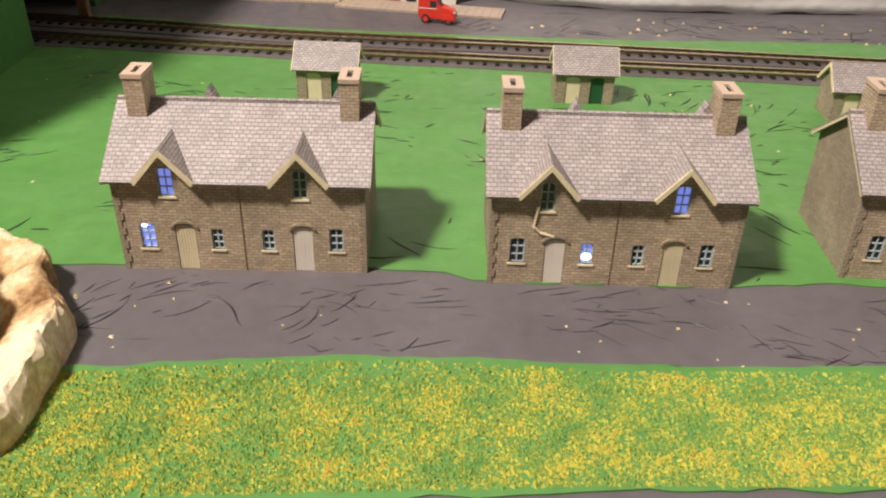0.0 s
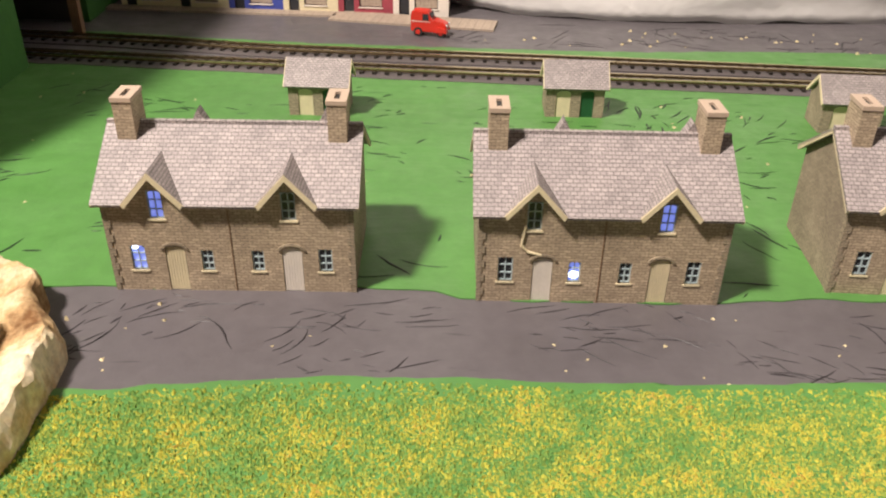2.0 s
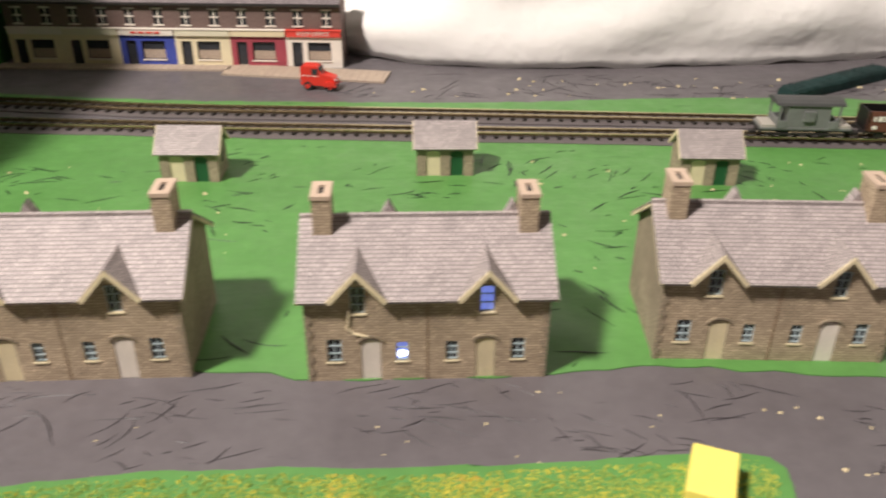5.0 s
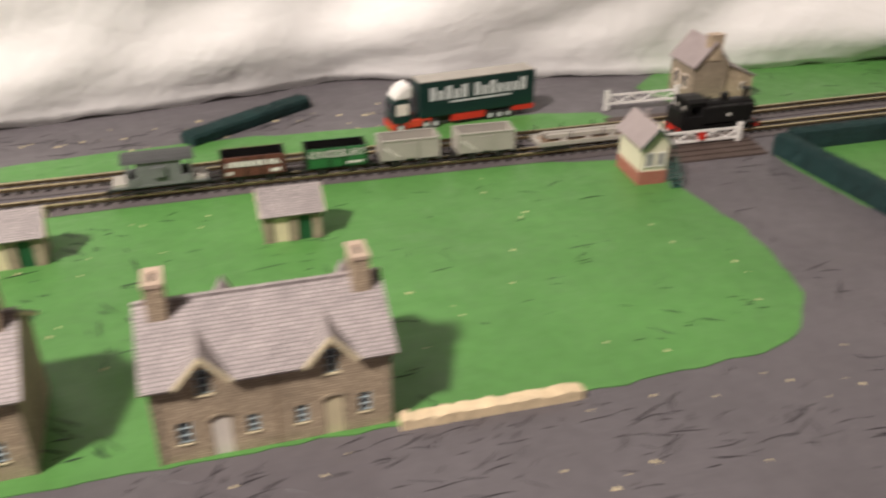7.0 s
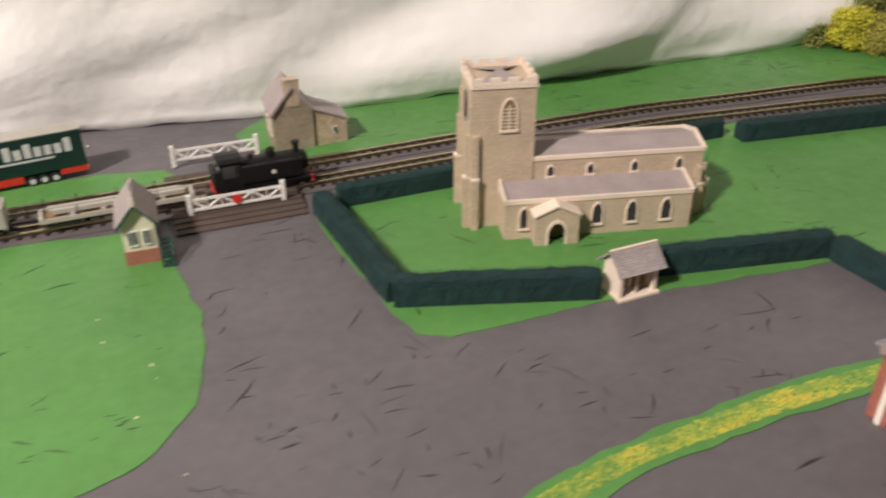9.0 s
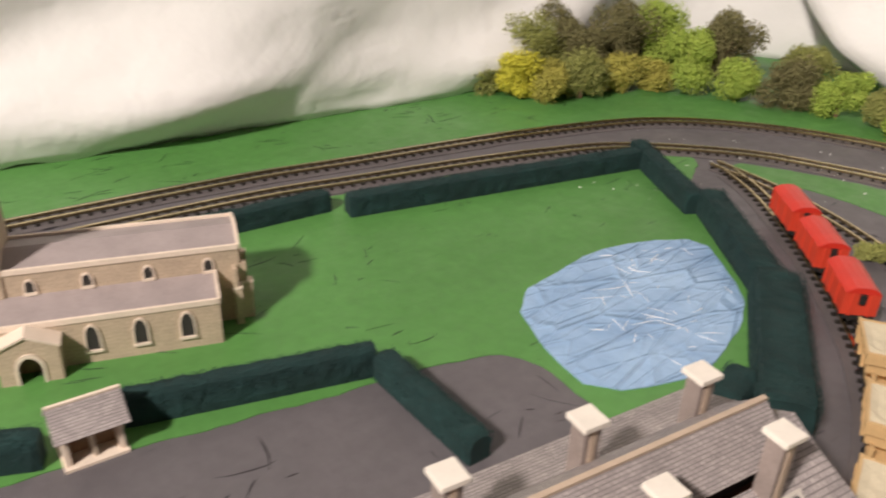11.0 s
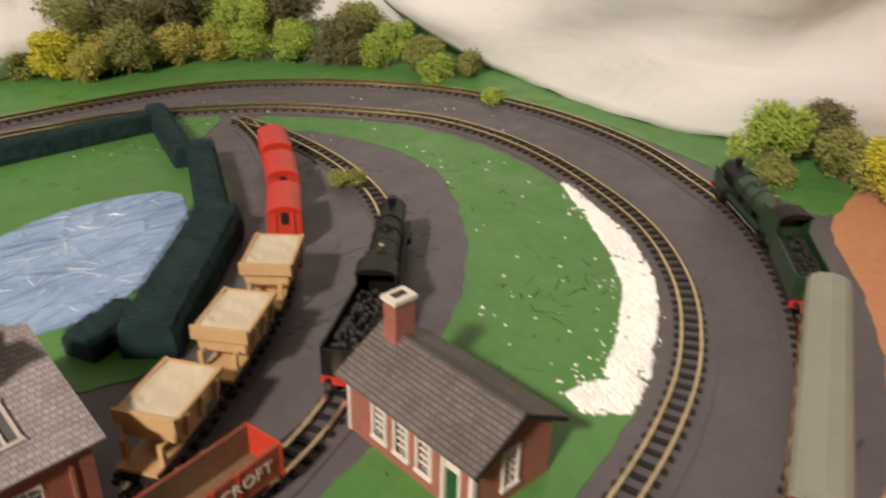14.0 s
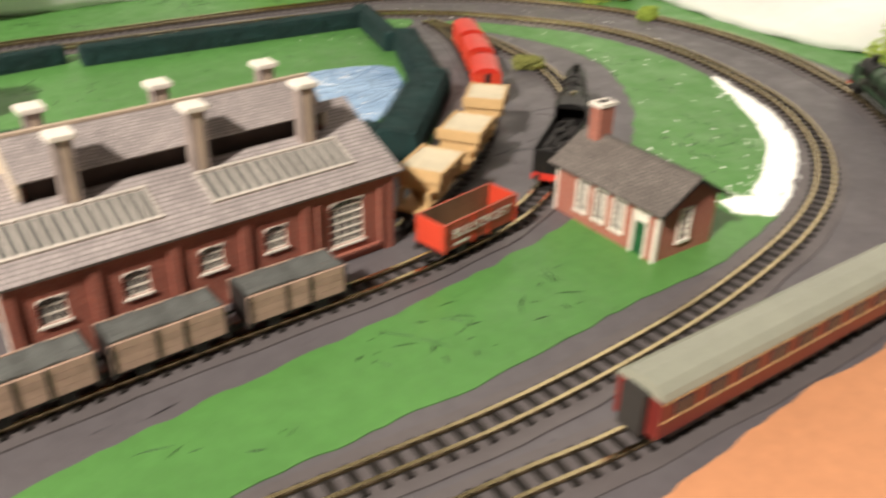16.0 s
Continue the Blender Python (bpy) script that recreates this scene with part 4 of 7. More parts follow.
# ---- shop terrace along the back road ----
def shop(x, front, sign, at, label, upper=SHOP_BRICK):
    W, H, D = 0.043, 0.0575, 0.03
    t = thing("shop", label, "shop", "terrace of shops", at=at @ pose(x, 0, 0))
    bm = bmesh.new()
    wall_with_holes(bm, W, 0.050, [(0.0045, 0.0125, 0.0, 0.0200), (0.0165, 0.0345, 0.0055, 0.0200), (0.0065, 0.0135, 0.0325, 0.0440), (0.0285, 0.0355, 0.0325, 0.0440)], 0.0, 0.0016)
    part("front_wall", bm, upper, t)
    for wall in ((0.0, 0.0016, 0, 0.0014, D, 0.050), (W - 0.0014, 0.0016, 0, W, D, 0.050), (0.0014, D - 0.0014, 0, W - 0.0014, D, 0.050)):
        part("side_wall", B(wall), upper, t)
    bm = bmesh.new()
    for a, b, z0, z1 in ((0.0, 0.0045, 0.0, 0.0245), (0.0125, 0.0165, 0.0, 0.0245), (0.0345, 0.043, 0.0, 0.0245), (0.0045, 0.0125, 0.0200, 0.0245), (0.0165, 0.0345, 0.0200, 0.0245), (0.0165, 0.0345, 0.0, 0.0055)):
        box(bm, a, -0.0010, z0, b, -0.0002, z1)
    part("shopfront", bm, front, t)
    s = part("sign_board", B((0.0005, -0.0028, 0.0245, W - 0.0005, -0.0002, 0.0292)), sign, t)
    part("cornice", B((0.0, -0.0034, 0.0292, W, -0.0002, 0.0300)), WHITE_CARD if sign is not SHOP_SIGN else SHOP_SIGN, s)
    part("shop_window", B((0.0165, 0.0010, 0.0055, 0.0345, 0.0014, 0.0200)), DARK_GLASS, t)
    part("display", B((0.0172, 0.0006, 0.0060, 0.0338, 0.0009, 0.0128)), PAVING, t, "pale goods behind the shop window")
    part("shop_door", B((0.0045, 0.0008, 0.0, 0.0125, 0.0013, 0.0200)), DARK_GLASS, t)
    part("shop_sill", B((0.0160, -0.0018, 0.0048, 0.0350, -0.0010, 0.0056)), WHITE_CARD, t)
    for c in (0.010, 0.032):
        w = part("window", B((c - 0.0035, 0.0010, 0.0325, c + 0.0035, 0.0014, 0.0440)), DARK_GLASS, t)
        part("window_frame", B((c - 0.0035, 0.0004, 0.0378, c + 0.0035, 0.0010, 0.0388), (c - 0.0004, 0.0004, 0.0325, c + 0.0004, 0.0010, 0.0440)), WHITE_CARD, w)
        part("window_sill", B((c - 0.0042, -0.0010, 0.0316, c + 0.0042, 0.0004, 0.0325), (c - 0.0042, -0.0006, 0.0440, c + 0.0042, 0.0004, 0.0452)), WHITE_CARD, w)
    bm = bmesh.new()
    slope(bm, (0, -0.0026, 0.0495), (W, -0.0026, 0.0495), (W, D / 2, 0.066), (0, D / 2, 0.066), 0.0012)
    slope(bm, (0, D + 0.002, 0.0495), (W, D + 0.002, 0.0495), (W, D / 2, 0.066), (0, D / 2, 0.066), 0.0012)
    part("roof", bm, SHOP_SLATE, t)
    part("gutter", B((0, -0.0034, 0.0478, W, -0.0020, 0.0492)), DARK, t)
    part("rooflight", B((W / 2 - 0.004, 0.0006, 0.0530, W / 2 + 0.004, 0.0034, 0.0575)), WHITE_CARD, t)
    return t


SHOPS = pose(-0.191, 0.7045, 0, 0, 0, -4.0)
shop(-0.043, SHOP_CREAM, WHITE_CARD, SHOPS, "brown brick shop with cream front")
shop(0.0, SHOP_CREAM, SIG_CREAM, SHOPS, "brown brick shop with cream front and pale sign")
shop(0.043, CLOTH_BLUE, WHITE_CARD, SHOPS, "brown brick shop with bright blue front")
shop(0.086, SHOP_CREAM, SIG_CREAM, SHOPS, "brown brick shop with cream-yellow front")
shop(0.129, SHOP_RED, CREAM, SHOPS, "brown brick shop with crimson front")
post = shop(0.172, WHITE_CARD, SHOP_SIGN, SHOPS, "brown brick post office with red sign")
lettering("sign_letters", "POST OFFICE", 0.0042, LETTER, post, pose(0.0215, -0.0030, 0.0268, 90, 0, 0), "white capital letters")
bars = bmesh.new()
for k in range(4):
    box(bars, 0.010 + k * 0.006, -0.0034, 0.0262, 0.0145 + k * 0.006, -0.0028, 0.0275)
for ob in [o for o in scene.objects if o.name.startswith("shop") and o.parent is None][2:3]:
    part("sign_bars", bars, RED, ob)
solid("shop_pavement", B((0.0, -0.026, 0.0, 0.126, 0.0, 0.0016)), PAVING, "pale card paving in front of the shops", "pavement", kind="structure", at=pose(-0.063, 0.6985, 0, 0, 0, -11))
solid("shop_pavement_west", B((-0.06, -0.012, 0.0, 0.128, 0.0, 0.0016)), PAVING, "pale card paving in front of the shops", "pavement", kind="structure", at=SHOPS @ pose(0, -0.0012, 0))


# ---- road vehicles ----
def wheel_set(t, spots, r, w, rim=SILVER):
    for x, y in spots:
        s = 1 if y > 0 else -1
        wh = part("wheel", rod(bmesh.new(), (x, y - s * w, r), (x, y, r), r, n=18), TYRE, t)
        part("rim", rod(bmesh.new(), (x, y, r), (x, y + s * 0.0002, r), r * 0.55, n=12), rim, wh)


def post_van(at):
    t = thing("vintage_car", "small red vintage car parked by the shops", "car", at=at)
    bm = bmesh.new()
    prism(bm, [(0.0, 0.003), (0.0, 0.0165), (0.002, 0.0178), (0.013, 0.0178), (0.0155, 0.0115), (0.0245, 0.0100), (0.0262, 0.0085), (0.0262, 0.003)], -0.0050, 0.0050)
    bmesh.ops.bevel(bm, geom=bm.edges[:], offset=0.0007, segments=2, affect="EDGES")
    part("body", bm, RED, t)
    for s in (-1, 1):
        part("side_window", B((0.0088, s * 0.00502, 0.0115, 0.0132, s * 0.0053, 0.0160)), DARK_GLASS, t)
        part("side_stripe", B((0.0005, s * 0.00502, 0.0104, 0.0140, s * 0.0052, 0.0108)), LETTER, t)
        bm = bmesh.new()
        prism(bm, [(0.0175, 0.0035), (0.019, 0.0066), (0.022, 0.0075), (0.0255, 0.006), (0.027, 0.0035)], s * 0.0050, s * 0.0066)
        part("mudguard", bm, RED, t)
        part("headlight", ball(bmesh.new(), (0.0262, s * 0.0035, 0.0082), 0.0009), SILVER, t)
    part("windscreen", B((0.0136, -0.0042, 0.0122, 0.0150, 0.0042, 0.0165)), DARK_GLASS, t)
    wheel_set(t, [(0.0055, 0.0056), (0.0055, -0.0056), (0.0222, 0.0056), (0.0222, -0.0056)], 0.0032, 0.0016, RED)


post_van(pose(-0.0035, 0.6420, 0.0002, 0, 0, -13))


def lorry(at):
    t = thing("articulated_lorry", "dark green articulated lorry with white cab roof", "lorry", at=at)
    bm = box(bmesh.new(), 0.021, -0.0085, 0.0085, 0.116, 0.0085, 0.0352, 0.0006)
    body = part("trailer", bm, LORRY_GREEN, t)
    part("trailer_roof", B((0.0212, -0.0083, 0.0352, 0.1158, 0.0083, 0.0359)), WAGON_GREY, body)
    for y in (-0.0087, 0.0085):
        for a, b, z0, z1 in ((0.029, 0.061, 0.0210, 0.0310), (0.065, 0.110, 0.0210, 0.0310)):
            n = 5 if a < 0.05 else 7
            for k in range(n):
                x0 = a + (b - a) * k / n
                part("sign_bar", B((x0, y, z0, x0 + (b - a) / n * 0.72, y + 0.0002, z1 if k in (0, n - 1, 2) else z1 - 0.0030)), SILVER, body)
        part("small_bars", B((0.045, y, 0.0180, 0.096, y + 0.0002, 0.0194)), SILVER, body)
    part("side_skirt", B((0.047, -0.0088, 0.0035, 0.074, 0.0088, 0.0084)), RED, t, "red side skirt")
    part("rear_skirt", B((0.098, -0.0088, 0.0048, 0.116, 0.0088, 0.0084)), RED, t)
    part("chassis", B((0.006, -0.005, 0.0035, 0.114, 0.005, 0.0084)), CHASSIS, t)
    bm = bmesh.new()
    prism(bm, [(0.0, 0.004), (0.0, 0.018), (0.002, 0.024), (0.014, 0.024), (0.014, 0.004)], -0.0085, 0.0085)
    bmesh.ops.bevel(bm, geom=bm.edges[:], offset=0.0008, segments=2, affect="EDGES")
    cab = part("cab", bm, LORRY_GREEN, t)
    bm = bmesh.new()
    prism(bm, [(0.001, 0.0242), (0.005, 0.031), (0.010, 0.0345), (0.0155, 0.0345), (0.0155, 0.0242)], -0.0082, 0.0082)
    bmesh.ops.bevel(bm, geom=bm.edges[:], offset=0.0015, segments=2, affect="EDGES")
    part("cab_roof", bm, GATE_WHITE, cab, "white wind deflector")
    part("windscreen", B((-0.0004, -0.0072, 0.0150, 0.0006, 0.0072, 0.0215)), DARK_GLASS, cab)
    part("bumper", B((-0.0008, -0.0086, 0.0022, 0.012, 0.0086, 0.0068)), ORANGE_RED, cab, "orange-red bumper")
    part("cab_side", B((0.0025, -0.0088, 0.0130, 0.0120, -0.0085, 0.0215)), WHITE_CARD, cab)
    part("fuel_tank", B((0.013, -0.0086, 0.0030, 0.030, 0.0086, 0.0080)), ORANGE_RED, t)
    wheel_set(t, [(x, y) for x in (0.006, 0.026, 0.0335, 0.079, 0.0865, 0.094) for y in (-0.0088, 0.0088)], 0.0036, 0.0032)


lorry(pose(0.4845, 0.5790, 0.0002, 0, 0, 1.0))


# ---- church ----
CH = pose(0.7985, 0.3745, 0, 0, 0, -20.5)


def pointed(x, z, w, h, n=6):
    """A pointed-arch outline standing at z, in the xz plane."""
    k = z + h * 0.55
    left = [(x - w / 2, z), (x - w / 2, k)] + [(x - w / 2 * (1 - (i / n) ** 1.6), k + (h - h * 0.55) * math.sin(math.pi / 2 * i / n)) for i in range(1, n)]
    return left + [(x, z + h)] + [(2 * x - p, q) for p, q in reversed(left)]


def lancet(t, x, y, z, w, h, wide=0.0009, pane=DARK):
    """A dark pointed window let into the wall with a pale surround."""
    win = part("window", prism(bmesh.new(), pointed(x, z, w, h), y - 0.0003, y + 0.0002), pane, t)
    outer, inner = pointed(x, z - wide, w + 2 * wide, h + 2 * wide), pointed(x, z, w, h)
    bm = bmesh.new()
    for i in range(len(outer) - 1):
        prism(bm, [outer[i], outer[i + 1], inner[i + 1], inner[i]], y - 0.0010, y + 0.0002)
    box(bm, x - w / 2 - wide * 1.3, y - 0.0014, z - wide * 1.6, x + w / 2 + wide * 1.3, y + 0.0002, z - wide * 0.2)
    part("surround", bm, CHURCH_TRIM, win)
    return win


def church():
    t = thing("church", "pinkish stone card church with square battlemented tower", "church", at=CH)
    TW, TH = 0.0385, 0.0920
    tower = part("tower", box(bmesh.new(), 0, 0, 0, TW, TW, TH), CHURCH, t)
    for z in (0.0905,):
        part("string_course", B((-0.0008, -0.0008, z, TW + 0.0008, TW + 0.0008, z + 0.0012)), CHURCH_TRIM, tower)
    for a in np.linspace(0, TW - 0.0062, 4):
        for y in (-0.0004, TW - 0.0012):
            part("merlon", B((a, y - 0.0001, TH, a + 0.0062, y + 0.0017, TH + 0.0046)), CHURCH_TRIM, tower)
            part("merlon", B((y - 0.0001, a, TH, y + 0.0017, a + 0.0062, TH + 0.0046)), CHURCH_TRIM, tower)
    bm = bmesh.new()
    for s in (-0.0004, TW - 0.0012):
        box(bm, 0, s, TH, TW, s + 0.0016, TH + 0.0018)
        box(bm, s, 0.0012, TH, s + 0.0016, TW - 0.0012, TH + 0.0018)
    part("parapet", bm, CHURCH_TRIM, tower, "pale parapet round the tower top")
    bm = bmesh.new()
    slope(bm, (TW * 0.1, TW * 0.1, TH + 0.0003), (TW * 0.9, TW * 0.1, TH + 0.0003), (TW / 2 + 0.001, TW / 2, TH + 0.004), (TW / 2 - 0.001, TW / 2, TH + 0.004), 0.0006)
    slope(bm, (TW * 0.1, TW * 0.9, TH + 0.0003), (TW * 0.9, TW * 0.9, TH + 0.0003), (TW / 2 + 0.001, TW / 2, TH + 0.004), (TW / 2 - 0.001, TW / 2, TH + 0.004), 0.0006)
    part("tower_roof", bm, LEAD, tower)
    for x, y, dx, dy in ((-0.0045, 0.0, 0.0045, 0.0042), (0.0, -0.0045, 0.0042, 0.0045), (-0.0045, TW - 0.0042, 0.0045, 0.0042), (0.0, TW, 0.0042, 0.0045)):
        bm = bmesh.new()
        box(bm, x, y, 0, x + dx, y + dy, 0.034)
        k = 0.6
        if dx > dy:
            box(bm, x + dx * (1 - k), y, 0.034, x + dx, y + dy, 0.062)
            box(bm, x + dx * 0.75, y, 0.062, x + dx, y + dy, 0.080)
        else:
            yy = y + dy * (1 - k) if y < 0 else y
            box(bm, x, yy, 0.034, x + dx, yy + dy * k, 0.062)
        part("buttress", bm, CHURCH, tower)
        part("buttress_cap", B((x - 0.0004, y - 0.0004, 0.034, x + dx + 0.0004, y + dy + 0.0004, 0.0352)), CHURCH_TRIM, tower)
    bell = lancet(tower, 0.0225, 0.0, 0.0650, 0.0085, 0.0185, 0.0010, WOOD_IN)
    part("mullion", B((0.0221, -0.0008, 0.065, 0.0229, 0.0, 0.080)), CHURCH_TRIM, bell)
    bm = bmesh.new()
    for k in range(6):
        box(bm, 0.0185, -0.0005, 0.0662 + k * 0.0022, 0.0265, -0.0001, 0.0672 + k * 0.0022)
    part("louvre", bm, PALE_STONE, bell)
    bell = part("west_window", prism(bmesh.new(), [(p, q) for p, q in pointed(0.019, 0.066, 0.0085, 0.018)], -0.0006, -0.0002, "yz"), DARK, tower)
    # nave with a low lead roof, aisle in front, chancel buttresses
    N0, N1, NV0, NV1, NH = TW, 0.1485, 0.0010, 0.0375, 0.0440
    nave = part("nave", B((N0, NV0, 0, N1, NV1, NH)), CHURCH, t)
    bm = bmesh.new()
    slope(bm, (N0, NV0 + 0.001, NH + 0.0002), (N1, NV0 + 0.001, NH + 0.0002), (N1, (NV0 + NV1) / 2, NH + 0.0045), (N0, (NV0 + NV1) / 2, NH + 0.0045), 0.001)
    slope(bm, (N0, NV1 - 0.001, NH + 0.0002), (N1, NV1 - 0.001, NH + 0.0002), (N1, (NV0 + NV1) / 2, NH + 0.0045), (N0, (NV0 + NV1) / 2, NH + 0.0045), 0.001)
    part("nave_roof", bm, LEAD, nave, "dull mauve-grey lead roof")
    bm = B((N0, NV0 - 0.0006, NH - 0.001, N1 + 0.0004, NV0 + 0.001, NH + 0.0016), (N0, NV1 - 0.001, NH - 0.001, N1 + 0.0004, NV1 + 0.0006, NH + 0.0016))
    prism(bm, [(NV0 - 0.0006, NH - 0.001), (NV0 - 0.0006, NH + 0.0020), ((NV0 + NV1) / 2, NH + 0.0070), (NV1 + 0.0006, NH + 0.0020), (NV1 + 0.0006, NH - 0.001)], N1 - 0.0006, N1 + 0.0010, "yz")
    part("nave_coping", bm, CHURCH_TRIM, nave)
    A0, A1, AV, AH = 0.0180, 0.1360, -0.0190, 0.0255
    aisle = part("aisle", B((A0, AV, 0, A1, NV0, AH)), CHURCH, t)
    bm = bmesh.new()
    slope(bm, (A0 + 0.001, AV + 0.001, AH + 0.0002), (A1 - 0.001, AV + 0.001, AH + 0.0002), (A1 - 0.001, NV0, AH + 0.0055), (A0 + 0.001, NV0, AH + 0.0055), 0.001)
    part("aisle_roof", bm, LEAD, aisle)
    bm = B((A0 - 0.0004, AV - 0.0006, AH - 0.0012, A1 + 0.0004, AV + 0.0010, AH + 0.0016))
    for x in (A0 - 0.0006, A1 - 0.0008):
        prism(bm, [(AV - 0.0006, AH - 0.0010), (AV - 0.0006, AH + 0.0022), (NV0 - 0.001, AH + 0.0072), (NV0 - 0.001, AH - 0.0010)], x, x + 0.0014, "yz")
    part("aisle_coping", bm, CHURCH_TRIM, aisle)
    for x in (0.0500, 0.0755, 0.1040, 0.1330):
        lancet(nave, x, NV0, 0.0325, 0.0040, 0.0064)
    for x, w in ((0.0295, 0.0046), (0.0755, 0.0060), (0.0975, 0.0060), (0.1195, 0.0060)):
        lancet(aisle, x, AV, 0.0080, w, 0.0135)
    porch = part("porch", bmesh.new(), CHURCH, t)
    bm = bmesh.new()
    px, pw, pv = 0.0480, 0.0270, -0.0290
    arch = pointed(px, 0.0, 0.0105, 0.0150)
    outline = [(px - pw / 2, 0.0)] + arch + [(px + pw / 2, 0.0), (px + pw / 2, 0.0200), (px, 0.0255), (px - pw / 2, 0.0200)]
    prism(bm, outline, pv, pv + 0.0016)
    box(bm, px - pw / 2, pv + 0.0016, 0, px - pw / 2 + 0.0016, AV, 0.0200)
    box(bm, px + pw / 2 - 0.0016, pv + 0.0016, 0, px + pw / 2, AV, 0.0200)
    bmesh.ops.recalc_face_normals(bm, faces=bm.faces)
    bm.to_mesh(porch.data)
    bm.free()
    bm = bmesh.new()
    for s in (-1, 1):
        slope(bm, (px, pv - 0.001, 0.0272), (px + s * (pw / 2 + 0.0014), pv - 0.001, 0.0205), (px + s * (pw / 2 + 0.0014), AV, 0.0205), (px, AV, 0.0272), 0.0011)
    part("porch_roof", bm, CHURCH_TRIM, porch)
    part("porch_door", B((px - 0.006, AV - 0.0012, 0.0, px + 0.006, AV - 0.0004, 0.0150)), WOOD_IN, porch, "brown timber door inside the porch")
    outer = pointed(px, 0.0, 0.0130, 0.0172)
    bm = bmesh.new()
    for i in range(len(outer) - 1):
        prism(bm, [outer[i], outer[i + 1], arch[i + 1], arch[i]], pv - 0.0007, pv)
    part("porch_arch", bm, CHURCH_TRIM, porch)
    for x, y, dx, dy in ((N1, 0.0012, 0.0060, 0.0040), (N1, NV1 - 0.004, 0.0060, 0.0040), (N1 - 0.004, -0.0045, 0.0040, 0.0054)):
        part("buttress", B((x, y, 0, x + dx, y + dy, 0.022), (x, y, 0.022, x + dx * 0.55, y + dy, 0.034)), CHURCH, nave)
        part("buttress_cap", B((x, y - 0.0004, 0.022, x + dx + 0.0004, y + dy + 0.0004, 0.0232)), CHURCH_TRIM, nave)


church()


def lychgate(at):
    t = thing("lychgate", "small open stone lychgate with slate roof", "lychgate", at=at)
    W, D, E, R = 0.0240, 0.0165, 0.0190, 0.0275
    for x in (0.0, W - 0.0022):
        part("side_wall", prism(bmesh.new(), [(0.0, 0.0), (D, 0.0), (D, E), (D / 2, R - 0.001), (0.0, E)], x, x + 0.0022, "yz"), CHURCH_TRIM, t)
    part("posts", B((W / 2 - 0.0008, 0.001, 0.0014, W / 2 + 0.0008, 0.0026, E), (0.0022, 0.001, E - 0.0028, W - 0.0022, 0.0026, E - 0.0006), (0.0022, D - 0.0026, E - 0.0028, W - 0.0022, D - 0.001, E - 0.0006)), PALE_STONE, t)
    part("step", B((-0.001, -0.0022, 0.0, W + 0.001, D, 0.0014)), CHURCH_TRIM, t)
    part("gates", B((0.0024, D / 2 - 0.0006, 0.0014, W / 2 - 0.0010, D / 2, 0.0125), (W / 2 + 0.0010, D / 2 - 0.0006, 0.0014, W - 0.0024, D / 2, 0.0125)), WOOD_IN, t, "brown timber gates")
    bm = bmesh.new()
    for y in (-0.0036, D + 0.0036):
        slope(bm, (-0.003, y, E - 0.0022), (W + 0.003, y, E - 0.0022), (W + 0.003, D / 2, R), (-0.003, D / 2, R), 0.0011)
    part("roof", bm, SLATE, t)
    part("ridge", B((-0.003, D / 2 - 0.0008, R - 0.0004, W + 0.003, D / 2 + 0.0008, R + 0.0006)), CHURCH_TRIM, t)


lychgate(pose(0.8275, 0.2640, 0, 0, 0, -5.0))


# ---- hedges ----
def hedge(a, b, w, h, label="dense dark green flock hedge"):
    a, b = Vector((*a, 0)), Vector((*b, 0))
    long = (b - a).length
    ang = math.atan2((b - a).y, (b - a).x)
    bm = bmesh.new()
    nx = max(4, int(long / 0.003))
    prof = [(-0.5, 0.0), (-0.52, 0.3), (-0.5, 0.7), (-0.42, 0.95), (-0.15, 1.0), (0.15, 1.0), (0.42, 0.95), (0.5, 0.7), (0.52, 0.3), (0.5, 0.0)]
    rows = []
    for i in range(nx + 1):
        row = []
        for y, z in prof:
            e = 1.0 if 0 < i < nx else 0.9
            p = Vector((long * i / nx, y * w * e, z * h * (0.96 if e < 1 else 1)))
            if z > 0:
                p += noise.noise_vector((p + a) * 180) * 0.0009
            row.append(bm.verts.new(p))
        rows.append(row)
    for r, s in zip(rows, rows[1:]):
        for k in range(len(prof) - 1):
            bm.faces.new((r[k], s[k], s[k + 1], r[k + 1]))
    bm.faces.new(rows[0][::-1])
    bm.faces.new(rows[-1])
    t = thing("hedge", label, "hedge", "churchyard hedges", at=Matrix.Translation(a) @ Matrix.Rotation(ang, 4, "Z"))
    part("hedge_body", bm, HEDGE_CORE, t)
    rnd = random.Random(int(long * 1e5))
    verts, faces = [], []
    for _ in range(int(long * (w + 2 * h) * 2.0e6)):
        s = rnd.random()
        x = rnd.random() * long
        if s < w / (w + 2 * h):
            p = Vector((x, (rnd.random() - 0.5) * w * 0.95, h + rnd.uniform(-0.0004, 0.0005)))
        else:
            p = Vector((x, rnd.choice((-1, 1)) * w * 0.515, rnd.random() * h))
        i = len(verts)
        for _k in range(3):
            d = Vector((rnd.gauss(0, 1), rnd.gauss(0, 1), rnd.gauss(0, 1))).normalized()
            verts.append(p + d * 0.00045)
        faces.append((i, i + 1, i + 2))
    me = bpy.data.meshes.new("flock")
    me.from_pydata([tuple(v) for v in verts], [], faces)
    me.materials.append(HEDGE)
    ob = new("flock", me)
    ob.parent = t
    tagged(ob, kind="stuff")


